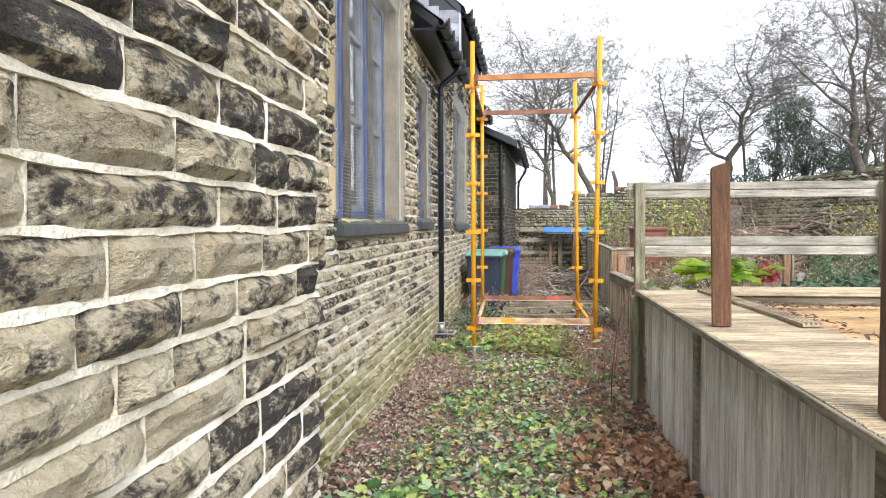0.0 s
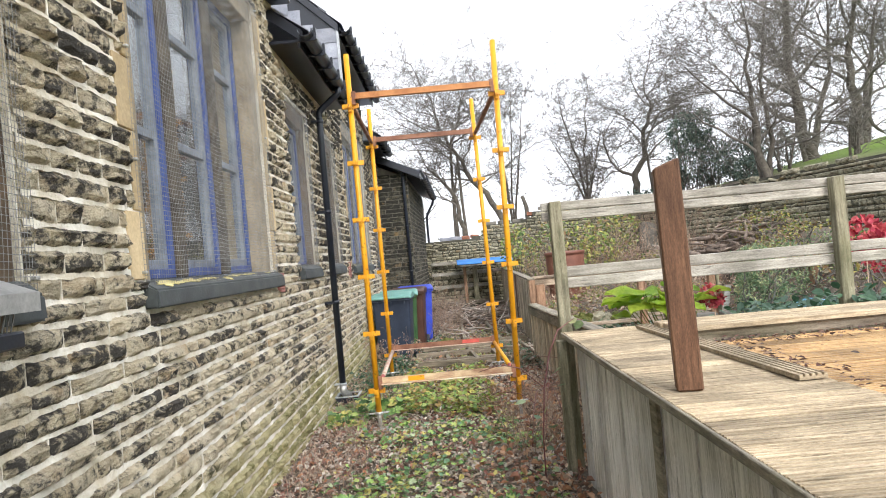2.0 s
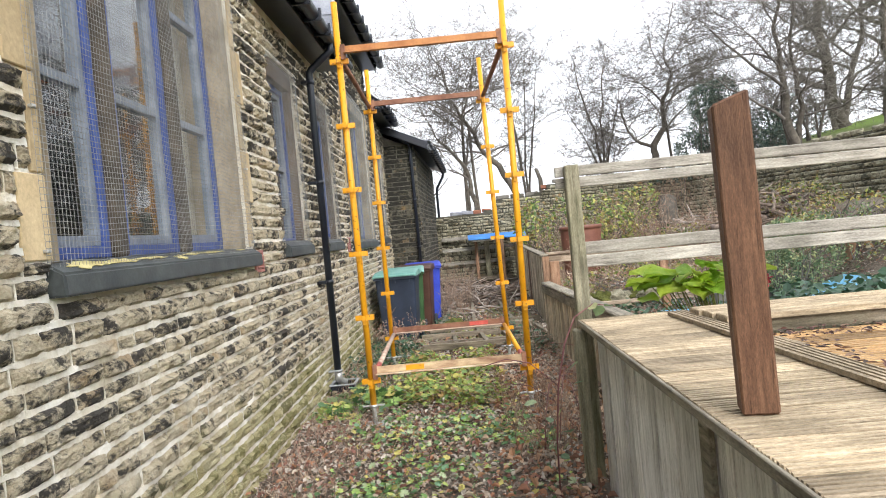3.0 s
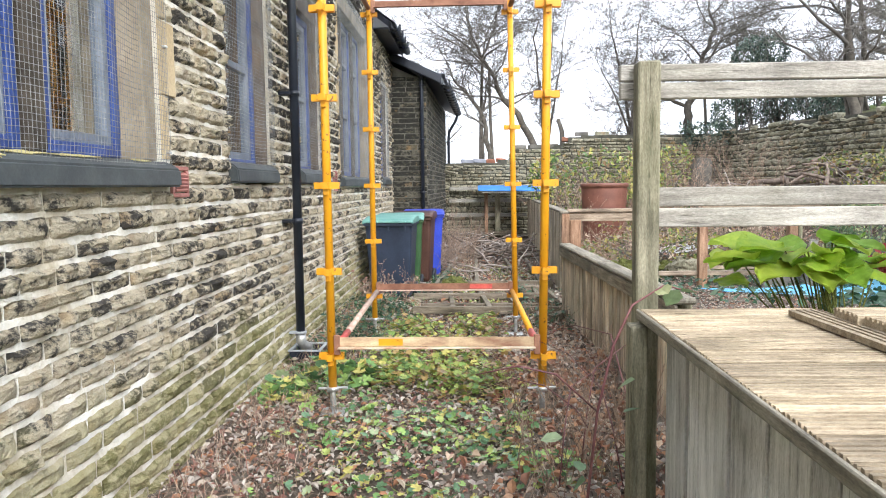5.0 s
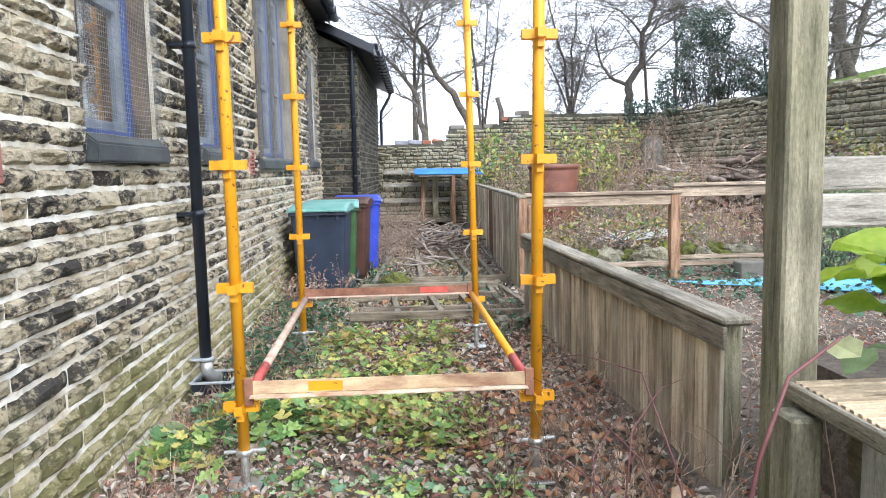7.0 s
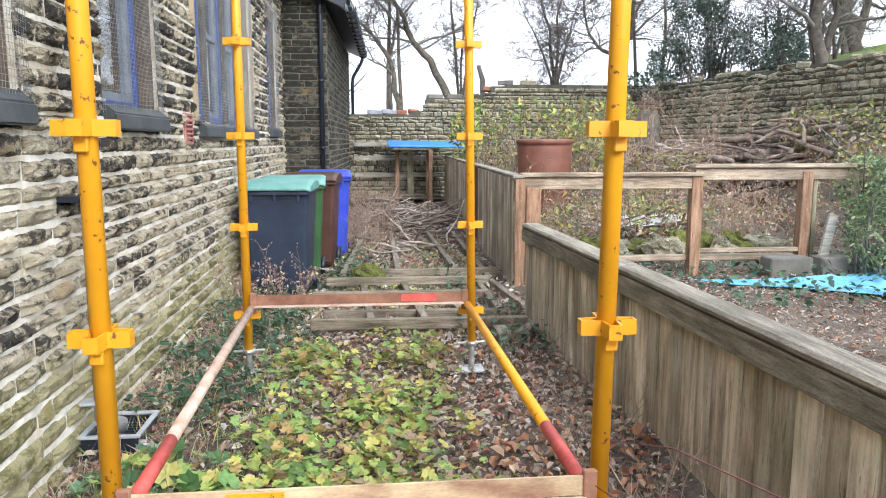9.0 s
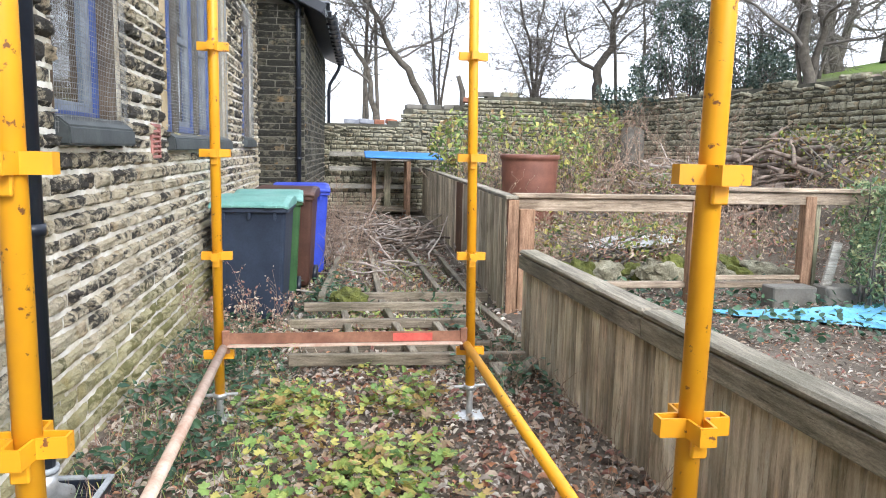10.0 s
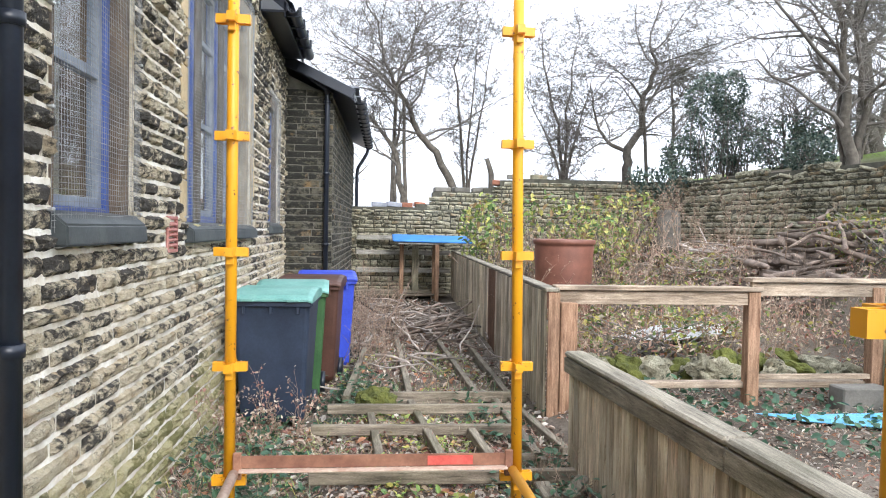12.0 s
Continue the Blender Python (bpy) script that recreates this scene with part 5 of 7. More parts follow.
bmesh.ops.recalc_face_normals(bm, faces=bm.faces)
sub("pot", bm, M_TERRA, pl)
stand = solid("planter_stand", boxm((px_ - 0.4, py_ - 0.4, gz(px_, py_) - 0.1), (px_ + 0.4, py_ + 0.4, 0.35), 0.02), M_CONC, "rough stone base under a planter", "plinth")


# pale blue tarpaulin on the chippings
def sheet(name, outline, mat, label, cat, lift=0.02, amp=0.03):
    bm = bmesh.new()
    cx = sum(p[0] for p in outline) / len(outline)
    cy = sum(p[1] for p in outline) / len(outline)
    rows = []
    for f in (0.0, 0.25, 0.5, 0.75, 1.0):
        ring = []
        for x, y in outline:
            xx, yy = cx + (x - cx) * f, cy + (y - cy) * f
            ring.append(bm.verts.new((xx, yy, gz(xx, yy) + lift + amp * abs(noise.noise((xx * 5, yy * 5, 2))) * (1.2 - f))))
        rows.append(ring)
    n = len(outline)
    for p, q in zip(rows, rows[1:]):
        for k in range(n):
            bm.faces.new((p[k], q[k], q[(k + 1) % n], p[(k + 1) % n]))
    bmesh.ops.remove_doubles(bm, verts=bm.verts, dist=0.001)
    g = bmesh.ops.solidify(bm, geom=list(bm.faces), thickness=0.004)
    return solid(name, bm, mat, label, cat)


sheet("tarpaulin", [(2.8, 11.5), (3.1, 11.33), (3.5, 11.08), (3.9, 10.80), (4.5, 10.5), (5.3, 10.6), (5.3, 11.6), (4.7, 11.72), (4.2, 11.52), (3.7, 11.44), (3.2, 11.5)], M_TARP, "crumpled pale blue tarpaulin lying on leaf litter", "tarpaulin", 0.03, 0.14)
sheet("tarpaulin", [(1.9, 6.5), (2.4, 6.35), (2.9, 6.5), (3.0, 6.9), (2.4, 7.1), (2.0, 6.9)], M_TARP, "scrap of pale blue plastic among low plants", "tarpaulin", 0.32, 0.1)
sheet("white_sheet", [(2.6, 14.2), (3.2, 13.9), (3.9, 14.0), (4.0, 14.4), (3.3, 14.6)], M_WHITE, "pale crumpled sheet lying in dead stems", "sheet", 0.16, 0.12)

# mossy edging rocks
for i in range(15):
    x = 2.0 + 0.165 * i
    yy = 12.75 + 0.12 * math.sin(i * 1.7) + R.uniform(-0.05, 0.05)
    bm = bmesh.new()
    bmesh.ops.create_icosphere(bm, subdivisions=3, radius=1)
    s = (R.uniform(0.13, 0.22), R.uniform(0.08, 0.13), R.uniform(0.08, 0.15))
    for v in bm.verts:
        q = v.co * 1.4 + Vector((i * 7, 0, 0))
        v.co *= 1 + 0.55 * noise.noise(q) + 0.28 * noise.noise(q * 3.0)
        v.co = Vector((v.co.x * s[0], v.co.y * s[1], v.co.z * s[2]))
    ob = solid("edging_rock", bm, M_MOSS if i in (1, 2, 5, 8, 9, 11, 12) else M_DRY, "moss-covered edging rock in the garden" if i in (1, 2, 5, 8, 9, 11, 12) else "rough brown edging rock in the garden", "rock", "edging rocks")
    ob.location = (x, yy, gz(x, yy) + 0.10)
    ob.rotation_euler = (R.uniform(-0.4, 0.4), R.uniform(0.1, 0.7), R.uniform(-0.4, 0.4))
bm = bmesh.new()
bmesh.ops.create_icosphere(bm, subdivisions=4, radius=1)
for v in bm.verts:
    v.co *= 1 + 0.25 * noise.noise(v.co * 2.2) + 0.10 * noise.noise(v.co * 7)
    v.co = Vector((v.co.x * 0.15, v.co.y * 0.12, v.co.z * 0.11))
ms = solid("moss_clump", bm, M_MOSS, "round yellow-green moss clump on a joist", "moss")
ms.location = (0.02, 12.05, 0.17)

# ---- plants and litter ----
NR = np.random.RandomState(5)


def leaves(points, sizes, tilt, shape="oval", fold=0.25, up=None, aspect=0.55):
    """Vertices and faces of many single leaves: points (n, 3), sizes (n). tilt: how far they lean from flat, in radians."""
    n = len(points)
    if shape == "oval":
        base = np.array([(0, 0, 0), (0.28, aspect * 0.42, 1), (0.68, aspect * 0.40, 1), (1, 0, 0), (0.68, -aspect * 0.40, 1), (0.28, -aspect * 0.42, 1)], float)
        base[:, 2] *= fold * 0.25
        base[3, 2] = -0.12 * fold
        faces = [(0, 1, 2, 3), (0, 3, 4, 5)]
    elif shape == "lobed":
        pts = [(0.42, 0.0, -0.02)]
        for k in range(14):
            a = -2.75 + k * 5.5 / 13
            r = 0.56 if k % 2 else 0.42
            pts.append((0.42 + r * math.cos(a), r * math.sin(a), 0.05 + 0.06 * (k % 2)))
        base = np.array(pts)
        faces = [(0, k, k + 1) for k in range(1, 14)]
    else:
        base = np.array([(0, 0.012, 0), (0, -0.012, 0), (0.5, -0.016, 0.02), (0.5, 0.016, 0.02), (1, 0, -0.03)], float)
        faces = [(0, 1, 2, 3), (3, 2, 4)]
    m = len(base)
    yaw = NR.uniform(0, math.tau, n)
    lean = NR.normal(0, 1, n) * tilt if up is None else NR.uniform(up[0], up[1], n)
    rollv = NR.normal(0, 1, n) * tilt
    b = base[None] * np.asarray(sizes)[:, None, None]
    cr, sr = np.cos(rollv)[:, None], np.sin(rollv)[:, None]
    x, y, z = b[..., 0], b[..., 1] * cr - b[..., 2] * sr, b[..., 1] * sr + b[..., 2] * cr
    cl, sl = np.cos(lean)[:, None], np.sin(lean)[:, None]
    x, z = x * cl - z * sl, x * sl + z * cl
    cy, sy = np.cos(yaw)[:, None], np.sin(yaw)[:, None]
    x, y = x * cy - y * sy, x * sy + y * cy
    v = np.stack([x, y, z], -1) + np.asarray(points)[:, None]
    fs = []
    for i in range(n):
        o = i * m
        fs += [tuple(o + k for k in f) for f in faces]
    return v.reshape(-1, 3).tolist(), fs


def stuff(name, vs, fs, mat, label, cat):
    return tagged(raw(name, vs, fs, mat), label, cat, kind="stuff")


def on_ground(n, x0, x1, y0, y1, lift=(0.005, 0.03), keep=None):
    out = []
    while len(out) < n:
        x, y = NR.uniform(x0, x1), NR.uniform(y0, y1)
        if keep and NR.rand() > keep(x, y):
            continue
        out.append((x, y, gz(x, y) + NR.uniform(*lift)))
    return np.array(out)


def path_keep(x, y):
    if y < 1.9 and x < BLOCK_X + 0.02:
        return 0
    return 1.0 if x < 0.84 or y > 5.6 else 0.0


p = on_ground(40000, -1.15, 1.25, 0.6, 11.8, (0.0, 0.035), path_keep)
stuff("leaf_litter", *leaves(p, 0.014 + 0.046 * NR.rand(len(p)) ** 1.9, 0.45, fold=0.9), M_LITTER, "brown and tan fallen leaves covering the path", "leaf litter")
p = on_ground(2900, 0.1, 1.2, 0.8, 8.5, (0.01, 0.06), lambda x, y: path_keep(x, y) * smooth01(0.0, 0.7, x) * (1.0 if y < 4.5 else 0.16))
stuff("leaf_drift", *leaves(p, NR.uniform(0.03, 0.07, len(p)), 0.5, fold=1.2, aspect=0.8), M_DRIFT, "drift of rust-brown leaves beside the deck skirt", "leaf litter")
p = on_ground(24000, 1.35, 6.0, 6.1, 13.5, (0.0, 0.03))
stuff("wood_chippings", *leaves(p, NR.uniform(0.018, 0.052, len(p)), 0.4, fold=0.6, aspect=0.32), M_LITTER, "brown wood chippings and fallen leaves on the bed", "chippings")
p = on_ground(5000, -1.1, 1.3, 11.0, 21.0, (0.0, 0.06))
stuff("boardwalk_litter", *leaves(p, NR.uniform(0.03, 0.08, len(p)), 0.4, fold=0.8, aspect=0.5), M_LITTER, "dead leaves and twigs among the joists", "leaf litter")
p = []
for _ in range(900):
    p.append((NR.uniform(1.44, 5.0), NR.choice([NR.uniform(4.55, 4.78), NR.uniform(-0.5, 4.7)], p=[0.75, 0.25]), DZ - 0.03 + NR.uniform(0, 0.012)))
for _ in range(260):
    p.append((1.43 + NR.normal(0.03, 0.035), NR.uniform(1.2, 4.6), DZ - 0.01 + NR.uniform(0, 0.03)))
stuff("deck_leaves", *leaves(np.array(p), NR.uniform(0.015, 0.042, len(p)), 0.2, fold=0.4), M_WETLEAF, "dark fallen leaves caught on the deck", "leaf litter")


def weed_patch(name, clumps, n, size, mat, label, spread, h, shape="lobed", keep=None, stemm=None):
    """Low leafy plants: leaves on thin stalks round clump centres."""
    pts = []
    while len(pts) < n:
        cx, cy, s = clumps[NR.randint(len(clumps))]
        x, y = cx + NR.normal(0, spread) * s, cy + NR.normal(0, spread) * s
        if x < WALL_X + 0.03 or (x > 0.8 and y < 6) or (x > 1.22 and y < 11):
            continue
        pts.append((x, y, gz(x, y) + NR.uniform(0.02, h) * math.exp(-((x - cx) ** 2 + (y - cy) ** 2) / (2 * (spread * s) ** 2 + 1e-6) * 0.5)))
    pts = np.array(pts)
    stuff(name, *leaves(pts, NR.uniform(size * 0.5, size * 1.25, len(pts)), 0.38, shape), mat, label, "weeds")


def clumps_in(k, x0, x1, y0, y1):
    return [(NR.uniform(x0, x1), NR.uniform(y0, y1), NR.uniform(0.6, 1.4)) for _ in range(k)]


weed_patch("green_weeds", clumps_in(95, -0.75, 0.55, 2.0, 7.3), 4300, 0.042, M_WEED, "low green and yellowing weeds on the path", 0.15, 0.09)
weed_patch("yellow_weeds", clumps_in(40, -0.36, 0.40, 7.5, 10.0), 2700, 0.048, M_YWEED, "yellow-green lobed weeds inside the scaffold", 0.14, 0.16)
weed_patch("gully_weeds", [(-0.8, 8.15, 1), (-0.72, 7.75, 1.2), (-0.95, 7.6, 0.8), (-0.55, 7.9, 0.9), (-0.85, 3.0, 1.0), (-0.6, 3.3, 1.2), (-0.62, 2.6, 1.0)], 520, 0.085, M_WEED, "green leafy weeds by the drain and wall foot", 0.13, 0.14)
weed_patch("wall_ivy", clumps_in(26, -1.12, -0.55, 8.8, 12.1) + clumps_in(10, 0.75, 1.15, 9.6, 12.4) + clumps_in(10, -0.5, 0.1, 11.9, 13.5), 2300, 0.06, M_DARKLEAF, "dark trailing ivy and grass at the wall foot", 0.15, 0.18, "oval")
weed_patch("frame_weeds", clumps_in(24, -0.3, 1.1, 10.2, 14.5), 1300, 0.05, M_YWEED, "small weeds growing through the joist frame", 0.14, 0.08, "oval")
p = on_ground(2600, -1.12, -0.35, 5.5, 12.0, (0.0, 0.02), lambda x, y: math.exp(-((x + 1.1) ** 2) / 0.14))
stuff("dry_grass", *leaves(p, NR.uniform(0.05, 0.15, len(p)), 0.4, "blade", up=(0.1, 1.3)), M_PALEDRY, "dry brown grass along the wall foot", "grass")
p = on_ground(1500, -1.1, -0.3, 8.0, 11.6, (0.0, 0.02))
stuff("green_grass", *leaves(p, NR.uniform(0.05, 0.15, len(p)), 0.4, "blade", up=(0.1, 1.2)), M_WEED, "thin green grass blades at the wall foot", "grass")

p = on_ground(2600, -0.45, 1.2, 10.6, 15.5, (0.0, 0.02))
stuff("joist_grass", *leaves(p, NR.uniform(0.05, 0.16, len(p)), 0.4, "blade", up=(0.1, 1.2)), M_PALEDRY, "dry straw-coloured grass between the joists", "grass")
p = on_ground(1500, -0.45, 1.2, 10.6, 15.0, (0.0, 0.02), lambda x, y: smooth01(-0.1, 0.3, noise.noise((x * 2, y * 2, 3))))
stuff("joist_green_grass", *leaves(p, NR.uniform(0.05, 0.14, len(p)), 0.4, "blade", up=(0.1, 1.2)), M_WEED, "green grass tufts between the joists", "grass")


def stems(name, bases, h, mat, label, cat, branch=5, rad=0.0022, seed=3, seedheads=None):
    """Dead standing stems with side twigs, joined as uncountable growth."""
    rr = random.Random(seed)
    bm = bmesh.new()
    tips = []
    for x, y in bases:
        z = gz(x, y) - 0.01
        hh = h * rr.uniform(0.5, 1.2)
        d = Vector((rr.gauss(0, 0.3), rr.gauss(0, 0.3), 1)).normalized()
        pts = [Vector((x, y, z))]
        for k in range(4):
            d = (d + Vector((rr.gauss(0, 0.16), rr.gauss(0, 0.16), -0.02))).normalized()
            pts.append(pts[-1] + d * hh / 4)
        tube(bm, pts, [rad, rad, rad * 0.8, rad * 0.7, rad * 0.4], 3, False)
        tips.append(pts[-1])
        for _ in range(branch):
            k = rr.randint(1, 3)
            o = pts[k].lerp(pts[k + 1], rr.random())
            e = o + (d + Vector((rr.gauss(0, 0.7), rr.gauss(0, 0.7), rr.uniform(0, 0.6)))).normalized() * hh * rr.uniform(0.12, 0.3)
            tube(bm, [o, (o + e) / 2 + Vector((0, 0, 0.01)), e], [rad * 0.6, rad * 0.5, rad * 0.3], 3, False)
            tips.append(e)
    ob = solid(name, bm, mat, label, cat, kind="stuff")
    if seedheads:
        pts = np.array([t + Vector((rr.gauss(0, 0.012), rr.gauss(0, 0.012), rr.gauss(0, 0.012))) for t in tips for _ in range(seedheads)])
        stuff(name + "_heads", *leaves(pts, NR.uniform(0.012, 0.035, len(pts)), 0.9), M_PALEDRY, "pale dry seed heads on dead stems", "weeds")
    return ob


def spots(n, x0, x1, y0, y1, keep=None):
    out = []
    while len(out) < n:
        x, y = R.uniform(x0, x1), R.uniform(y0, y1)
        if keep is None or R.random() < keep(x, y):
            out.append((x, y))
    return out


stems("dead_stems", spots(300, -1.1, -0.45, 3.6, 9.5), 0.15, M_STEM, "short dead brown stems at the wall foot", "weeds", 5, 0.0018, 4)
stems("dead_weeds_by_bin", spots(34, -1.05, -0.45, 10.9, 11.7), 0.42, M_STEM, "dry seeded weeds in front of a bin", "weeds", 6, 0.0022, 5, 3)
stems("brambles", spots(130, 0.40, 1.15, 5.8, 7.8), 0.34, M_STEM, "tangled reddish bramble stems by the fence", "brambles", 7, 0.0028, 6)
stems("bramble_edge", spots(70, 0.75, 1.2, 7.6, 10.8), 0.30, M_STEM, "dead stems along the low fence foot", "brambles", 6, 0.002, 7)
stems("tall_dead_stems", spots(120, -0.38, 0.25, 13.6, 17.5), 0.85, M_STEM, "tall dead brown stems beside the bins", "weeds", 7, 0.004, 8)
stems("garden_dead_stems", spots(620, 1.7, 6.2, 13.2, 18.5), 0.55, M_STEM, "mass of dead pinkish stems in the garden", "weeds", 6, 0.0035, 9, 1)
stems("deck_edge_stems", spots(160, 1.0, 6.0, 5.8, 8.0), 0.45, M_STEM, "dead stems growing beyond the deck", "weeds", 6, 0.003, 10)

# long arching bramble at the deck corner
br = thing("bramble", (0.75, 5.55, 0.1), "arching purple bramble cane with green and yellow leaves", "bramble")
cane = [(0.60, 5.35, 0.05), (0.61, 5.38, 0.35), (0.645, 5.40, 0.65), (0.70, 5.43, 0.86), (0.77, 5.47, 0.99), (0.88, 5.5, 1.05), (1.0, 5.52, 1.02)]
sub("cane", tubem(cane, [0.005, 0.005, 0.0045, 0.0045, 0.004, 0.003, 0.002], 7), M_CANE, br, "reddish thorny cane")
sub("cane", tubem([(0.645, 5.40, 0.65), (0.50, 5.30, 0.80), (0.38, 5.25, 0.84), (0.25, 5.3, 0.80)], [0.003, 0.003, 0.0025, 0.002], 6), M_CANE, br)
for a_, b_, c_ in (((0.72, 6.3, 0.05), (0.82, 6.5, 0.52), (1.22, 7.1, 0.50)), ((0.9, 6.2, 0.05), (0.85, 6.5, 0.42), (0.62, 7.2, 0.50)), ((1.0, 6.3, 0.05), (0.95, 6.8, 0.62), (0.7, 7.6, 0.46)), ((0.6, 6.1, 0.05), (0.72, 6.6, 0.40), (1.1, 7.3, 0.30)), ((0.9, 6.6, 0.05), (0.6, 6.7, 0.38), (0.28, 6.9, 0.30))):
    sub("cane", tubem([a_, tuple(0.5 * (p + q) + (0.06 if i == 2 else 0) for i, (p, q) in enumerate(zip(a_, b_))), b_, tuple(0.5 * (p + q) + (0.05 if i == 2 else 0) for i, (p, q) in enumerate(zip(b_, c_))), c_], [0.0035, 0.003, 0.0028, 0.0022, 0.0014], 6), M_CANE, br)
pts = np.array([(0.62, 5.36, 0.3), (0.60, 5.33, 0.34), (0.68, 5.38, 0.36), (0.58, 5.36, 0.5), (0.65, 5.34, 0.55), (0.72, 5.36, 0.66), (0.70, 5.35, 0.74), (0.92, 5.46, 1.04), (0.98, 5.45, 1.03), (1.04, 5.48, 1.02), (0.88, 5.44, 1.03), (0.56, 5.33, 0.42), (0.66, 5.30, 0.44), (0.52, 5.3, 0.60)])
v, f = leaves(pts, NR.uniform(0.05, 0.08, len(pts)), 0.6, aspect=0.9)
ob = raw("leaves", [(a - 0.75, b - 5.55, c - 0.1) for a, b, c in v], f, M_SAGE, br)

# broad bright leaves behind the deck
broad = thing("broad_leaf_plant", (1.75, 6.0, 0.5), "bright green broad-leaved plant behind the deck", "plant")
for k in range(34):
    a, r0 = R.uniform(0, math.tau), R.uniform(0.02, 0.42)
    L = R.uniform(0.14, 0.24)
    bm = bmesh.new()
    nseg, rows = 6, []
    for i in range(nseg + 1):
        t = i / nseg
        w = L * 0.42 * math.sin(math.pi * min(1, t * 0.93 + 0.05)) ** 0.75
        rows.append([bm.verts.new((t * L, s * w, 0.06 * L * abs(s) * 2 - 0.28 * L * t * t + 0.01 * math.sin(9 * t) * s)) for s in (-1, -0.5, 0, 0.5, 1)])
    for p_, q_ in zip(rows, rows[1:]):
        for j in range(4):
            fc = bm.faces.new((p_[j], p_[j + 1], q_[j + 1], q_[j]))
            fc.smooth = True
    bmesh.ops.solidify(bm, geom=list(bm.faces), thickness=0.0015)
    o = Vector((1.60 + r0 * 0.78 * math.cos(a), 6.0 + 0.5 * r0 * math.sin(a), 0.95 + R.uniform(0, 0.24) * (1 - r0)))
    bmesh.ops.transform(bm, verts=bm.verts, matrix=Matrix.Translation(o) @ Matrix.Rotation(a, 4, "Z") @ Matrix.Rotation(-R.uniform(-0.1, 0.5), 4, "Y") @ Matrix.Rotation(R.uniform(-0.4, 0.4), 4, "X"))
    lf = sub("leaf", bm, M_LIME, broad)
    sub("stalk", tubem([(1.70 + 0.3 * (o.x - 1.70), 6.02, 0.58), ((o.x + 1.70) / 2, o.y, 0.8), tuple(o)], [0.004, 0.0035, 0.003], 5), M_MOSS, broad)

# red flower head, low green cover
for c, n, s in (((1.95, 6.05, 1.07), 190, 0.085), ((4.38, 8.4, 1.33), 300, 0.22), ((4.9, 8.9, 1.15), 300, 0.28)):
    v = NR.normal(0, 1, (n, 3))
    v = v / np.linalg.norm(v, axis=1)[:, None] * s * NR.uniform(0.75, 1, (n, 1)) + np.array(c)
    vv, ff = leaves(v, NR.uniform(0.02, 0.04, n) if s < 0.1 else NR.uniform(0.04, 0.08, n), 0.8, aspect=0.9)
    fl = thing("red_flower" if s < 0.1 else "red_shrub", (c[0], c[1], gz(c[0], c[1])), "faded red mophead flower behind the deck" if s < 0.1 else "shrub with red autumn leaves beyond the fence", "flower" if s < 0.1 else "shrub")
    g0 = gz(c[0], c[1])
    raw("petals" if s < 0.1 else "foliage", [(a - c[0], b - c[1], q - g0) for a, b, q in vv], ff, M_PINK, fl)
    sub("stem", tubem([(c[0], c[1], g0), (c[0] + 0.02, c[1], c[2])], [0.008, 0.005], 5), M_STEM, fl)
p = []
for _ in range(2600):
    x = NR.uniform(2.2, 6.2)
    y = NR.uniform(5.3, 7.6)
    p.append((x, y, (1.0 if y < 5.55 else 0.88) + 0.10 * NR.rand() + 0.05 * noise.noise((x * 2, y * 2, 1)) - 0.25 * smooth01(6.2, 7.5, y)))
stuff("ground_cover", *leaves(np.array(p), NR.uniform(0.04, 0.085, len(p)), 0.45, aspect=0.8), M_DARKLEAF, "green trailing ground cover beyond the deck", "ground cover")
bm = bmesh.new()
box(bm, (1.62, 5.75, 0.0), (6.4, 7.1, 0.62))
solid("raised_bed", bm, M_GROUND, "raised soil bed behind the deck", "bed", kind="structure")


def leaf_mass(name, blobs, n, size, mat, label, cat="bush", tilt=0.7, aspect=0.6, twigs=40):
    """A bush: twigs and loose leaves through uneven lobes."""
    x0, y0, z0, _, _, _ = blobs[0]
    b = thing(name, (x0, y0, gz(x0, y0)), label, cat)
    pts = []
    while len(pts) < n:
        x, y, z, rx, ry, rz = blobs[NR.randint(len(blobs))]
        d = NR.normal(0, 1, 3)
        d = d / np.linalg.norm(d) * NR.uniform(0.45, 1.0) ** 0.6
        q = np.array((x + d[0] * rx, y + d[1] * ry, z + d[2] * rz))
        if noise.noise(Vector(q * 1.7 / max(rx, 0.4))) < -0.22:
            continue
        pts.append(q)
    g0 = gz(x0, y0)
    v, f = leaves(np.array(pts), NR.uniform(size * 0.6, size * 1.3, n), tilt, aspect=aspect)
    ob = raw("foliage", [(a - x0, c - y0, e - g0) for a, c, e in v], f, mat, b)
    bm = bmesh.new()
    for _ in range(twigs):
        x, y, z, rx, ry, rz = R.choice(blobs)
        o = Vector((x + R.gauss(0, rx * 0.25), y + R.gauss(0, ry * 0.25), gz(x, y)))
        e = Vector((x + R.uniform(-1, 1) * rx, y + R.uniform(-1, 1) * ry, z + R.uniform(-0.2, 1.05) * rz))
        tube(bm, [o, o.lerp(e, 0.5) + Vector((R.gauss(0, 0.08), R.gauss(0, 0.08), 0.05)), e], [0.012, 0.008, 0.003], 4, False)
    tagged(sub("twig_growth", bm, M_TWIG, b), kind="stuff")


leaf_mass("autumn_bush", [(1.9, 18.6, 1.5, 0.5, 0.5, 0.6), (2.9, 19.2, 1.45, 0.9, 0.7, 0.75), (4.0, 19.4, 1.5, 0.9, 0.6, 0.7), (3.6, 17.6, 1.2, 0.5, 0.5, 0.6), (4.4, 18.4, 1.5, 0.5, 0.5, 0.75)], 2500, 0.105, M_AUTUMN, "yellow-green autumn bush in front of the stone wall", twigs=120)
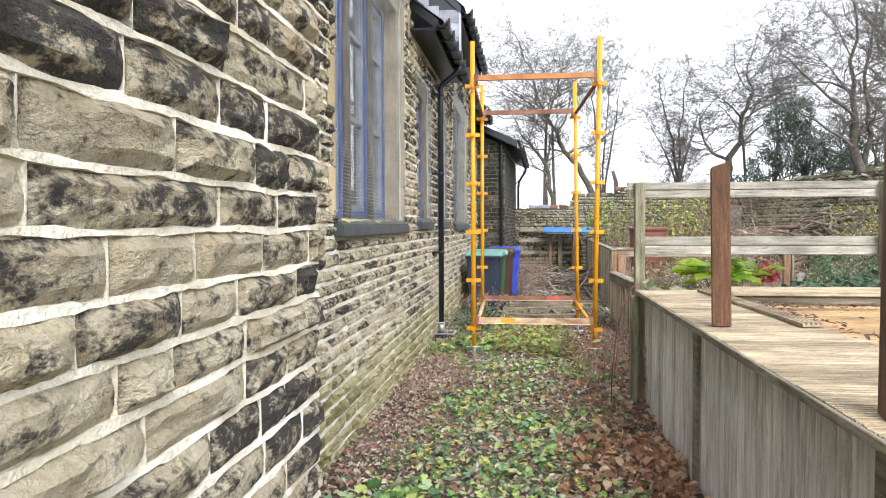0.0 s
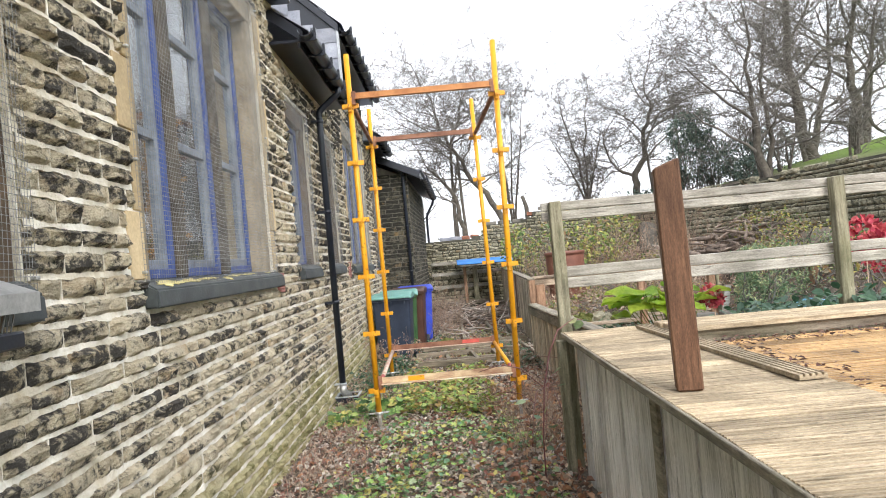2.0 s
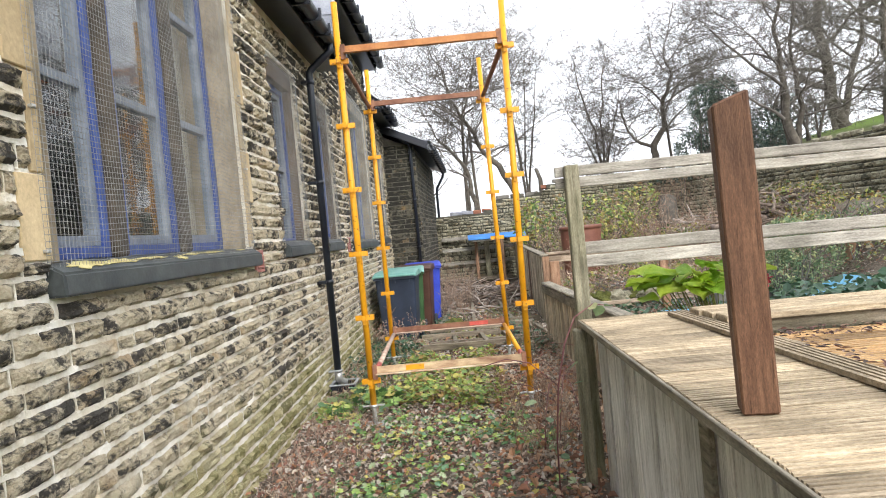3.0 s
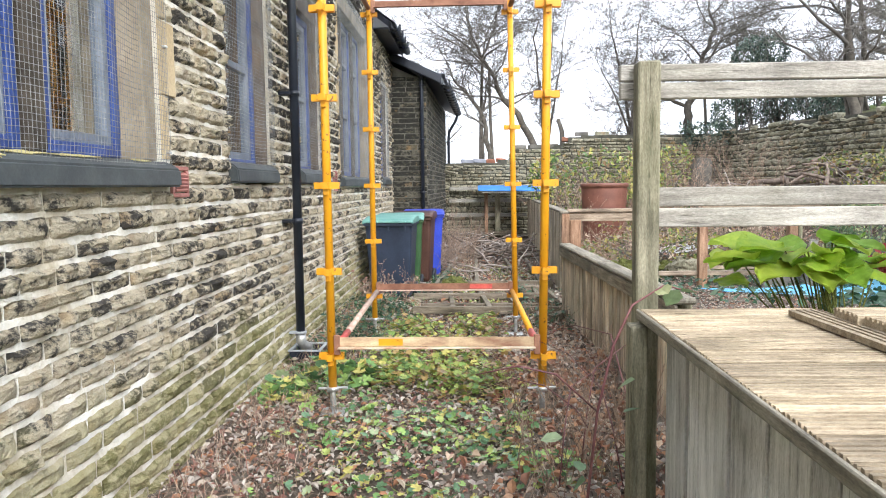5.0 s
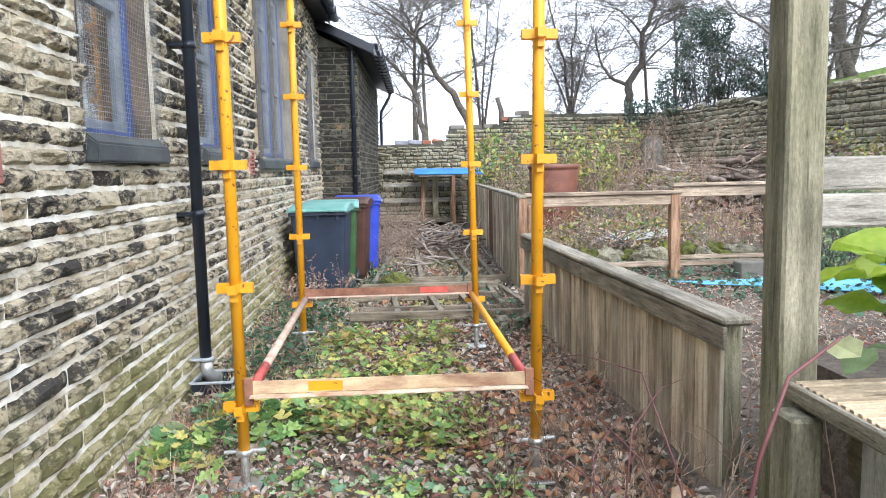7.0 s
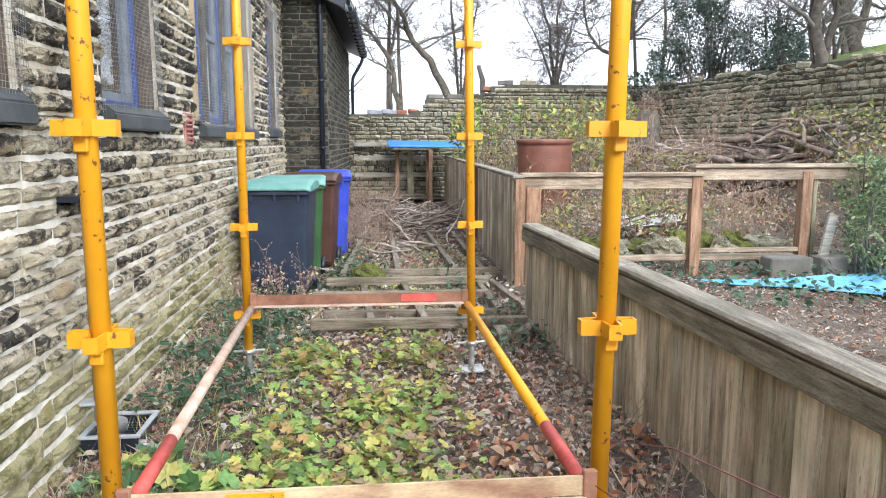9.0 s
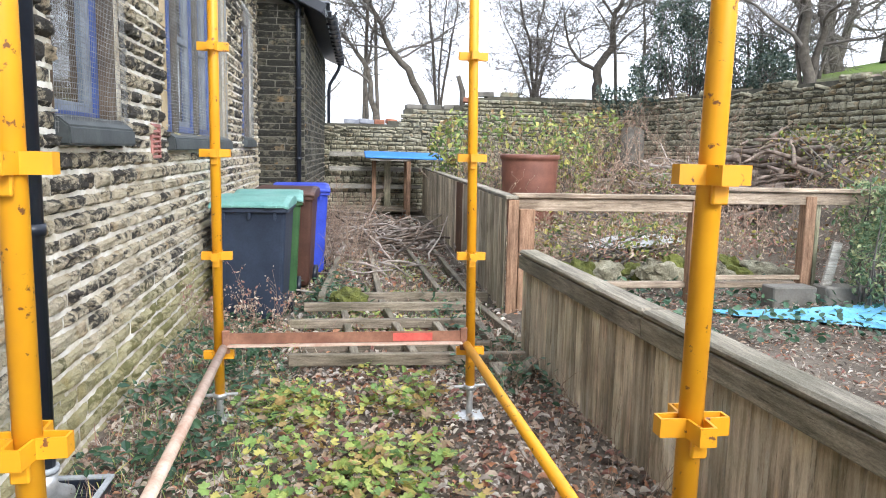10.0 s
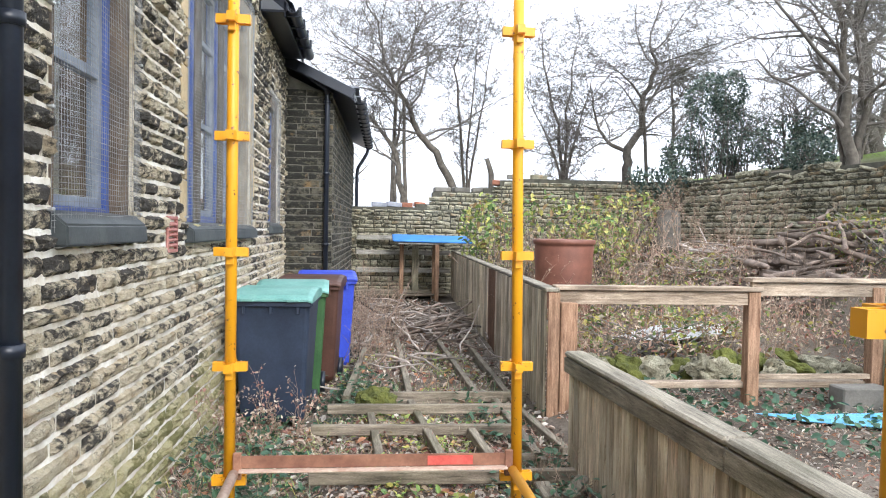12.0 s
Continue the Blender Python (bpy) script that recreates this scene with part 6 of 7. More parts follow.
stems("tall_garden_stems", spots(230, 1.8, 6.0, 15.6, 19.6), 1.25, M_STEM, "tall dead flower stems in front of the wall", "weeds", 7, 0.005, 12, 2)
gp = []
while len(gp) < 9000:
    x, y = NR.uniform(1.6, 6.3), NR.uniform(13.1, 18.6)
    h = 0.32 + 0.30 * noise.noise((x * 1.3, y * 1.3, 4))
    if h > 0.05:
        gp.append((x, y, gz(x, y) + NR.uniform(0.0, h)))
gp = np.array(gp)
stuff("dead_growth", *leaves(gp[:6800], NR.uniform(0.03, 0.09, 6800), 0.7, aspect=0.35), M_PALEDRY, "pinkish dead leaves and stalks in the garden", "weeds")
stuff("garden_ivy", *leaves(gp[6800:], NR.uniform(0.03, 0.075, 2200), 0.6, aspect=0.7), M_BUSH, "green and yellow leaves among dead stalks", "weeds")
gp = on_ground(900, 1.5, 5.0, 10.4, 12.6, (0.02, 0.12))
stuff("bed_ivy", *leaves(gp, NR.uniform(0.04, 0.08, len(gp)), 0.5, aspect=0.8), M_DARKLEAF, "dark ivy leaves on the garden bed", "weeds")
leaf_mass("side_bush", [(4.75, 11.75, 0.55, 0.35, 0.35, 0.40), (5.05, 11.8, 0.85, 0.5, 0.35, 0.50), (4.6, 11.9, 0.98, 0.3, 0.3, 0.30), (5.6, 11.7, 0.8, 0.5, 0.4, 0.6), (4.45, 11.55, 0.55, 0.22, 0.25, 0.35), (4.6, 11.5, 0.95, 0.25, 0.25, 0.35)], 4600, 0.055, M_SAGE, "grey-green twiggy bush behind the tarpaulin", twigs=36, aspect=0.45)
leaf_mass("bank_scrub", [(5.9, 12.5, 1.2, 0.7, 1.5, 0.4), (6.3, 15.0, 1.5, 0.5, 1.5, 0.4), (4.8, 16.8, 0.9, 0.9, 0.7, 0.35), (5.5, 9.5, 1.0, 0.9, 1.2, 0.4), (3.5, 15.8, 0.6, 1.2, 0.9, 0.3), (3.0, 13.9, 0.45, 1.2, 0.5, 0.25)], 5200, 0.06, M_BUSH, "mixed brown and green scrub on the garden bank", twigs=160)
leaf_mass("wall_ivy_mass", [(5.6, 21.2, 2.55, 0.5, 0.2, 0.3), (6.1, 20.9, 2.55, 0.4, 0.25, 0.35)], 700, 0.09, M_HOLLY, "dark ivy hanging over the drystone wall corner", twigs=10)
leaf_mass("holly_tree", [(7.2, 21.3, 3.6, 0.75, 0.6, 0.8), (7.0, 21.3, 4.3, 0.5, 0.45, 0.6), (7.8, 21.4, 3.5, 0.6, 0.5, 0.7), (6.6, 21.6, 3.1, 0.5, 0.4, 0.5), (7.45, 21.3, 4.5, 0.45, 0.4, 0.5)], 9500, 0.062, M_HOLLY, "dark evergreen holly behind the stone wall", "tree", twigs=60)

# loose stones and slabs at the foot of the wall
for x, y, s in ((-0.78, 2.35, 0.13), (-0.62, 2.2, 0.09), (-0.5, 2.32, 0.07), (-0.9, 2.6, 0.12), (-0.46, 2.15, 0.06)):
    bm = boxm((-s, -s * 0.7, -s * 0.3), (s, s * 0.7, s * 0.35), s * 0.12)
    bmesh.ops.subdivide_edges(bm, edges=list(bm.edges), cuts=1)
    for v in bm.verts:
        v.co += Vector((noise.noise(v.co * 14), noise.noise(v.co * 14 + Vector((9, 0, 0))), noise.noise(v.co * 14 + Vector((0, 9, 0))))) * s * 0.22
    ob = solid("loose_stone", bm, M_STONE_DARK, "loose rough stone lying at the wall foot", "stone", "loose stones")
    ob.location = (x, y, gz(x, y) + s * 0.25)
    ob.rotation_euler = (R.uniform(-0.25, 0.25), R.uniform(-0.25, 0.25), R.uniform(0, 3))

# ---- heaps of cut branches ----


def branch_heap(name, n, cx, cy, sx, sy, h, rad, label, seed, crook=0.12, length=(0.4, 1.3), mat=None):
    rr = random.Random(seed)
    b = thing(name, (cx, cy, gz(cx, cy)), label, "branches")
    for i in range(n):
        x, y = cx + rr.gauss(0, sx), cy + rr.gauss(0, sy)
        fall = math.exp(-((x - cx) / (1.6 * sx)) ** 2 - ((y - cy) / (1.6 * sy)) ** 2)
        z = gz(x, y) + 0.03 + rr.random() * h * fall
        a = rr.uniform(0, math.tau)
        d = Vector((math.cos(a), math.sin(a), rr.gauss(0, 0.14)))
        L = rr.uniform(*length)
        pts = [Vector((x, y, z)) - d * L / 2]
        for k in range(5):
            d = (d + Vector((rr.gauss(0, crook), rr.gauss(0, crook), rr.gauss(0, crook * 0.6)))).normalized()
            pts.append(pts[-1] + d * L / 5)
        for q in pts:
            q.z = max(q.z, gz(q.x, q.y) + 0.01)
        r = rr.uniform(*rad)
        sub("branch", tubem(pts, [r, r * 0.95, r * 0.85, r * 0.75, r * 0.6, r * 0.35], 6), mat or M_DEAD, b)


branch_heap("twig_heap", 75, 0.50, 16.3, 0.40, 1.3, 0.40, (0.006, 0.018), "heap of cut grey twigs lying on the joists", 21, 0.28)
branch_heap("branch_heap", 60, 0.55, 16.2, 0.36, 1.0, 0.35, (0.01, 0.026), "heap of dark branches lying on the joists", 24, 0.25, (0.5, 1.4), M_LOG)
branch_heap("log_heap", 190, 5.85, 15.9, 0.55, 0.7, 0.85, (0.02, 0.07), "pile of brown logs and roots below the stone wall", 22, 0.16, (0.25, 0.75), M_LOG)
branch_heap("branch_heap", 60, 5.1, 17.2, 0.5, 0.6, 0.5, (0.012, 0.03), "tangle of grey branches below the stone wall", 23, 0.25, (0.4, 1.1))
bm = bmesh.new()
tube(bm, [(4.75, 17.9, gz(4.75, 17.9) - 0.1), (4.8, 18.0, gz(4.8, 18) + 0.25), (4.9, 18.2, gz(4.9, 18.2) + 0.75)], [0.3, 0.24, 0.2], 12)
solid("tree_stump", bm, M_BRANCH, "dark leaning tree stump in the dead stems", "stump")

# ---- bare trees ----


def bare_tree(at, height, seed, trunk_r, lean=(0, 0), spread=0.75, levels=5, first=0.25, label="bare winter tree with fine twigs behind the wall", stemsn=1, wide=1.0, bole=0.52):
    rr = random.Random(seed)
    x0, y0 = at
    z0 = gz(x0, y0) - 0.2
    tr_ = thing("bare_tree", (x0, y0, z0), label, "tree", "bare trees")
    tb, cb = bmesh.new(), bmesh.new()
    count = [0]

    def grow(p, d, L, r, lev, bm):
        segs = 4 if lev < 2 else 3
        pts, rad = [p], [r]
        for k in range(segs):
            wob = (0.05, 0.13, 0.18, 0.22, 0.26, 0.3)[min(lev, 5)]
            d = (d + Vector((rr.gauss(0, wob), rr.gauss(0, wob), rr.gauss(0.02, wob * 0.6)))).normalized()
            pts.append(pts[-1] + d * L / segs)
            rad.append(r * (1 - 0.45 * (k + 1) / segs))
        sides = (8, 6, 4, 3, 3, 3)[min(lev, 5)]
        tube(bm, pts, rad, sides, False)
        count[0] += 1
        if lev >= levels:
            return
        n = (6, 5, 5, 5, 4)[min(lev, 4)] if bole < 0.7 or lev else 8
        for i in range(n):
            t = rr.uniform(first if lev == 0 else 0.2, 1.0) if i else 1.0
            f = t * segs
            k = min(int(f), segs - 1)
            o = pts[k].lerp(pts[k + 1], f - k)
            ax = Vector((rr.gauss(0, 1), rr.gauss(0, 1), rr.gauss(0, 0.35))).normalized()
            dd = (d * (1 - spread * 0.5) + ax * spread * rr.uniform(0.6, 1.1)).normalized()
            dd.x *= wide
            dd.y *= wide
            if lev >= 2:
                dd.z -= 0.12
            grow(o, dd.normalized(), L * rr.uniform(0.5, 0.78) * (0.62 if bole > 0.7 and lev == 0 else 1), max(0.0052, rad[k] * rr.uniform(0.36, 0.56)), lev + 1, cb)

    for s in range(stemsn):
        d = Vector((lean[0] + (rr.gauss(0, 0.15) if stemsn > 1 else 0), lean[1] + (rr.gauss(0, 0.12) if stemsn > 1 else 0), 1)).normalized()
        grow(Vector((x0 + 0.1 * s, y0, z0)), d, height * bole, trunk_r, 0, tb)
    sub("trunk", tb, M_BRANCH, tr_, "ridged grey-brown trunk")
    sub("crown", cb, M_TWIG, tr_, "bare branches and fine twigs")


def shaped_tree(trunks, seed, label, limbs=11, reach=1.7, start=0.35, rise=0.25, levels=3, flat=0.0):
    """A bare tree: bent stems given as points with a foot radius, and crooked limbs and twigs grown along them."""
    rr = random.Random(seed)
    x0, y0, _ = trunks[0][0][0]
    z0 = gz(x0, y0) - 0.15
    th = thing("bare_tree", (x0, y0, z0), label, "tree", "bare trees")
    tb, cb = bmesh.new(), bmesh.new()

    def grow(p, d, L, r, lev):
        segs = 5 if lev < 2 else 4
        pts, rad = [p], [r]
        for k in range(segs):
            wob = (0.24, 0.27, 0.30, 0.34)[min(lev, 3)]
            d = (d + Vector((rr.gauss(0, wob), rr.gauss(0, wob), rr.gauss(0.05 - flat * 0.1, wob * 0.8)))).normalized()
            pts.append(pts[-1] + d * L / segs)
            rad.append(max(0.004, r * (1 - 0.6 * (k + 1) / segs)))
        tube(cb, pts, rad, 5 if lev == 0 else 3, False)
        if lev < levels:
            for i in range((6, 5, 5, 4)[lev]):
                t = rr.uniform(0.2, 1.0) * segs if i else segs
                k = min(int(t), segs - 1)
                o = pts[k].lerp(pts[k + 1], t - k)
                side = Vector((rr.gauss(0, 1), rr.gauss(0, 1), rr.gauss(0.15, 0.6) * (1 - flat))).normalized()
                grow(o, (d * 0.6 + side * rr.uniform(0.6, 1.0)).normalized(), L * rr.uniform(0.42, 0.68), max(0.005, rad[k] * rr.uniform(0.45, 0.65)), lev + 1)

    for path, r in trunks:
        path = [Vector(p) for p in path]
        if path[0].z > gz(path[0].x, path[0].y):
            path.insert(0, Vector((path[0].x + 0.3 * (path[0].x - path[1].x), path[0].y, gz(path[0].x, path[0].y) - 0.1)))
        fine = []
        for a, b in zip(path, path[1:]):
            for k in range(3):
                fine.append(a.lerp(b, k / 3) + Vector((rr.gauss(0, 0.025), rr.gauss(0, 0.04), rr.gauss(0, 0.01))))
        fine.append(path[-1])
        n = len(fine)
        rad = [r * (1 - 0.78 * k / (n - 1)) for k in range(n)]
        tube(tb, fine, rad, 9, False)
        for i in range(limbs):
            t = (start + (1 - start) * (i + rr.random()) / limbs) * (n - 1)
            k = min(int(t), n - 2)
            o = fine[k].lerp(fine[k + 1], t - k)
            along = (fine[k + 1] - fine[k]).normalized()
            side = Vector((rr.gauss(0, 1), rr.gauss(0, 0.7), rr.gauss(rise, 0.35) * (1 - flat))).normalized()
            grow(o, (along * 0.45 + side).normalized(), reach * rr.uniform(0.6, 1.15), max(0.012, rad[k] * rr.uniform(0.4, 0.6)), 0)
        grow(fine[-1], (fine[-1] - fine[-2]).normalized(), reach * 0.9, rad[-1], 0)
    sub("trunk", tb, M_BRANCH, th, "ridged grey-brown trunk")
    sub("crown", cb, M_TWIG, th, "bare branches and fine twigs")


shaped_tree([([(0.81, 26, 2.41), (0.59, 26, 3.52), (0.19, 26, 4.18), (-0.29, 26, 4.69)], 0.11), ([(0.60, 26, 3.45), (0.72, 26.1, 4.3), (1.0, 26.2, 5.2)], 0.06)], 31, "small forked bare tree beyond the garden wall", 9, 1.6)
shaped_tree([([(2.22, 26, 2.59), (1.67, 26, 3.56), (1.24, 26, 4.02), (0.77, 26, 5.02), (0.43, 26, 5.61), (0.15, 26, 6.5)], 0.13), ([(0.80, 26, 4.95), (0.2, 25.8, 5.6), (-0.7, 25.7, 6.2)], 0.06), ([(0.6, 26, 5.3), (1.0, 26.2, 6.2), (1.2, 26.2, 7.2)], 0.06)], 32, "strongly leaning bare tree beyond the garden wall", 13, 2.5, 0.4, flat=0.35)
shaped_tree([([(2.6, 27, 2.81), (2.46, 27, 4.47), (2.27, 27, 6.04), (2.5, 27, 6.7)], 0.06), ([(2.75, 27, 2.8), (3.0, 27, 4.6), (3.3, 27.1, 6.6)], 0.055), ([(2.68, 27, 2.8), (2.75, 27, 4.8), (2.9, 27, 6.8)], 0.05)], 33, "slender multi-stemmed bare tree beyond the wall", 7, 1.0, 0.3, 0.4)
shaped_tree([([(4.88, 25, 3.0), (4.78, 25, 4.26), (4.38, 25, 5.5), (4.28, 25, 6.3)], 0.06), ([(4.95, 25, 3.0), (5.0, 25, 4.56), (5.18, 25, 6.3)], 0.06), ([(4.85, 25, 3.0), (4.5, 25, 3.9), (4.0, 25, 4.8)], 0.05), ([(5.0, 25, 3.0), (5.3, 25.1, 4.1), (5.6, 25.1, 5.2)], 0.05)], 34, "bushy many-stemmed bare tree beyond the wall", 8, 0.95, 0.15, 0.3)
shaped_tree([([(6.46, 24.5, 3.11), (6.41, 24.5, 3.6), (6.77, 24.5, 4.11), (6.82, 24.5, 4.97), (7.17, 24.5, 5.69), (6.94, 24.5, 6.25)], 0.14), ([(6.38, 24.5, 3.55), (5.9, 24.5, 3.8), (5.62, 24.5, 4.2), (5.5, 24.5, 4.9)], 0.075), ([(6.8, 24.5, 4.9), (6.3, 24.4, 5.4), (5.9, 24.4, 5.6)], 0.05)], 35, "crooked bare tree with a flat crown beyond the wall", 12, 1.9, 0.4, 0.1, flat=0.6)
shaped_tree([([(7.2, 16.95, 2.7), (7.12, 16.95, 3.6), (7.08, 17.0, 4.6), (7.15, 17.0, 6.0)], 0.115), ([(7.32, 16.95, 2.7), (7.42, 17.0, 3.7), (7.38, 17.1, 4.8), (7.6, 17.1, 6.2)], 0.08), ([(7.1, 17.0, 4.1), (6.8, 17.1, 4.8), (6.4, 17.1, 5.2)], 0.04)], 36, "tall forked bare tree on the bank above the wall", 8, 1.9, 0.35, 0.2, flat=0.3)
shaped_tree([([(9.84, 20, 3.2), (9.6, 20, 4.3), (9.45, 20, 5.6), (9.53, 20, 7.4), (9.3, 20, 9.0)], 0.2), ([(9.9, 20, 3.3), (10.05, 20, 4.2), (10.5, 20.1, 5.4), (10.7, 20.2, 7.0)], 0.13), ([(9.5, 20, 5.3), (9.0, 20.1, 6.4), (8.4, 20.2, 7.2)], 0.08)], 37, "large forked bare tree on the bank", 12, 2.0, 0.35, 0.2, flat=0.2)
shaped_tree([([(11.0, 20, 3.4), (11.1, 20, 4.6), (11.0, 20, 5.8), (11.4, 20.1, 7.6)], 0.17), ([(11.4, 20.3, 3.4), (11.7, 20.4, 5.0), (12.1, 20.5, 7.0)], 0.13)], 38, "pair of bare trunks on the grassy bank", 11, 1.9, 0.3, 0.2)
shaped_tree([([(13.4, 20.5, 3.8), (13.2, 20.5, 5.4), (13.6, 20.5, 7.6)], 0.16)], 41, "bare tree with upright limbs on the bank", 12, 2.0, 0.25, 0.3)
shaped_tree([([(8.8, 27.5, 3.2), (8.9, 27.5, 5.0), (8.7, 27.5, 6.6)], 0.09)], 39, "slim bare tree in the thicket behind the wall", 12, 1.4, 0.2, 0.3)
for k, (x, y, h) in enumerate(((8.4, 20.6, 2.6), (8.3, 18.6, 2.0), (8.9, 16.6, 1.8), (9.9, 15.0, 2.0), (7.9, 22.4, 2.8))):
    bare_tree((x, y), h, 50 + k, 0.035, (0.0, 0), stemsn=4, levels=3, spread=0.8, label="leafless shrub with many thin stems above the wall")
leaf_mass("bank_evergreen", [(8.1, 20.3, 3.35, 0.75, 0.6, 0.6), (8.8, 20.0, 3.5, 0.7, 0.6, 0.7), (7.6, 18.6, 2.95, 0.35, 0.6, 0.35)], 5500, 0.06, M_HOLLY, "low dark evergreen growth on the bank", "bush", twigs=50)
bare_tree((-1.5, 33.0), 7.0, 40, 0.12, (0.1, 0), levels=4, label="distant bare tree beyond the annexe")
leaf_mass("far_hedge", [(-3, 58, 1.0, 7, 2, 1.0), (8, 60, 1.2, 6, 2, 1.2), (16, 60, 2.4, 6, 2, 1.5), (1, 62, 1.4, 5, 2, 1.6)], 7000, 0.22, M_TWIGLEAF, "distant grey-brown hedge and woodland edge", "hedge", twigs=30)
bm = bmesh.new()
tube(bm, [(2.62, 22.4, 0.3), (2.60, 22.4, 2.75), (2.50, 22.4, 3.08)], [0.07, 0.065, 0.05], 8)
solid("stub_post", bm, M_BRANCH, "dark broken trunk standing behind the stone wall", "stump")

# ---- drystone walls ----


def stone_template(seed, rough):
    """One unit stone: front face on +x, y and z from -0.5 to 0.5, with an uneven pitched face."""
    rr = random.Random(seed)
    ny, nz = 8, 4
    vs, fs = [], []
    for j in range(nz + 1):
        for i in range(ny + 1):
            u, v = i / ny, j / nz
            e = min(1.0, 0.25 + 4.6 * min(u, 1 - u)) * min(1.0, 0.1 + 3.6 * min(v, 1 - v))
            d = 0.02 + (0.72 + rough * (noise.noise((u * 2.3 + seed * 3.1, v * 1.6, seed)) + 0.55 * noise.noise((u * 6 + seed, v * 5, seed + 9)))) * e
            jy = 0.02 * rr.uniform(-1, 1)
            jz = 0.04 * rr.uniform(-1, 1)
            vs.append((d, u - 0.5 + jy, v - 0.5 + jz))
    for j in range(nz):
        for i in range(ny):
            a = j * (ny + 1) + i
            fs.append((a, a + 1, a + ny + 2, a + ny + 1))
    rim = [i for i in range(ny + 1)] + [j * (ny + 1) + ny for j in range(1, nz + 1)] + [nz * (ny + 1) + i for i in range(ny - 1, -1, -1)] + [j * (ny + 1) for j in range(nz - 1, 0, -1)]
    base = len(vs)
    for k in rim:
        vs.append((-0.6, vs[k][1], vs[k][2]))
    n = len(rim)
    for k in range(n):
        fs.append((rim[k], base + k, base + (k + 1) % n, rim[(k + 1) % n]))
    return vs, fs


TEMPL = [stone_template(s, 0.55) for s in range(20)]


def lay(parent, mat, stones, near, label):
    """stones: (matrix, template). The nearest become pieces of their own, the rest one joined part."""
    meshes = {}
    vs, fs = [], []
    inv = parent.matrix_world.inverted()
    for m, k, is_near in stones:
        if is_near:
            if k not in meshes:
                me = bpy.data.meshes.new("stone")
                me.from_pydata(TEMPL[k][0], [], TEMPL[k][1])
                me.polygons.foreach_set("use_smooth", [False] * len(me.polygons))
                me.materials.append(mat)
                meshes[k] = me
            ob = new("stone", meshes[k])
            ob.parent = parent
            ob.matrix_local = inv @ m
        else:
            o = len(vs)
            tv, tf = TEMPL[k]
            a = np.array(m)
            q = np.array(tv) @ a[:3, :3].T + a[:3, 3]
            vs += q.tolist()
            fs += [tuple(o + i for i in f) for f in tf]
    if vs:
        ob = raw("stones", vs, fs, mat, parent)
        tagged(ob, label, kind="stuff")


def face_matrix(origin, along, out, y, z, w, h, depth, tilt=0.0):
    """Places a unit stone on a wall face: along and out are level unit vectors."""
    a, o = Vector(along), Vector(out)
    c = Vector(origin) + a * y + Vector((0, 0, z))
    m = Matrix(((o.x * depth, a.x * w, 0, c.x), (o.y * depth, a.y * w, 0, c.y), (0, 0, h, c.z), (0, 0, 0, 1)))
    return m @ Matrix.Rotation(tilt, 4, "X") if tilt else m


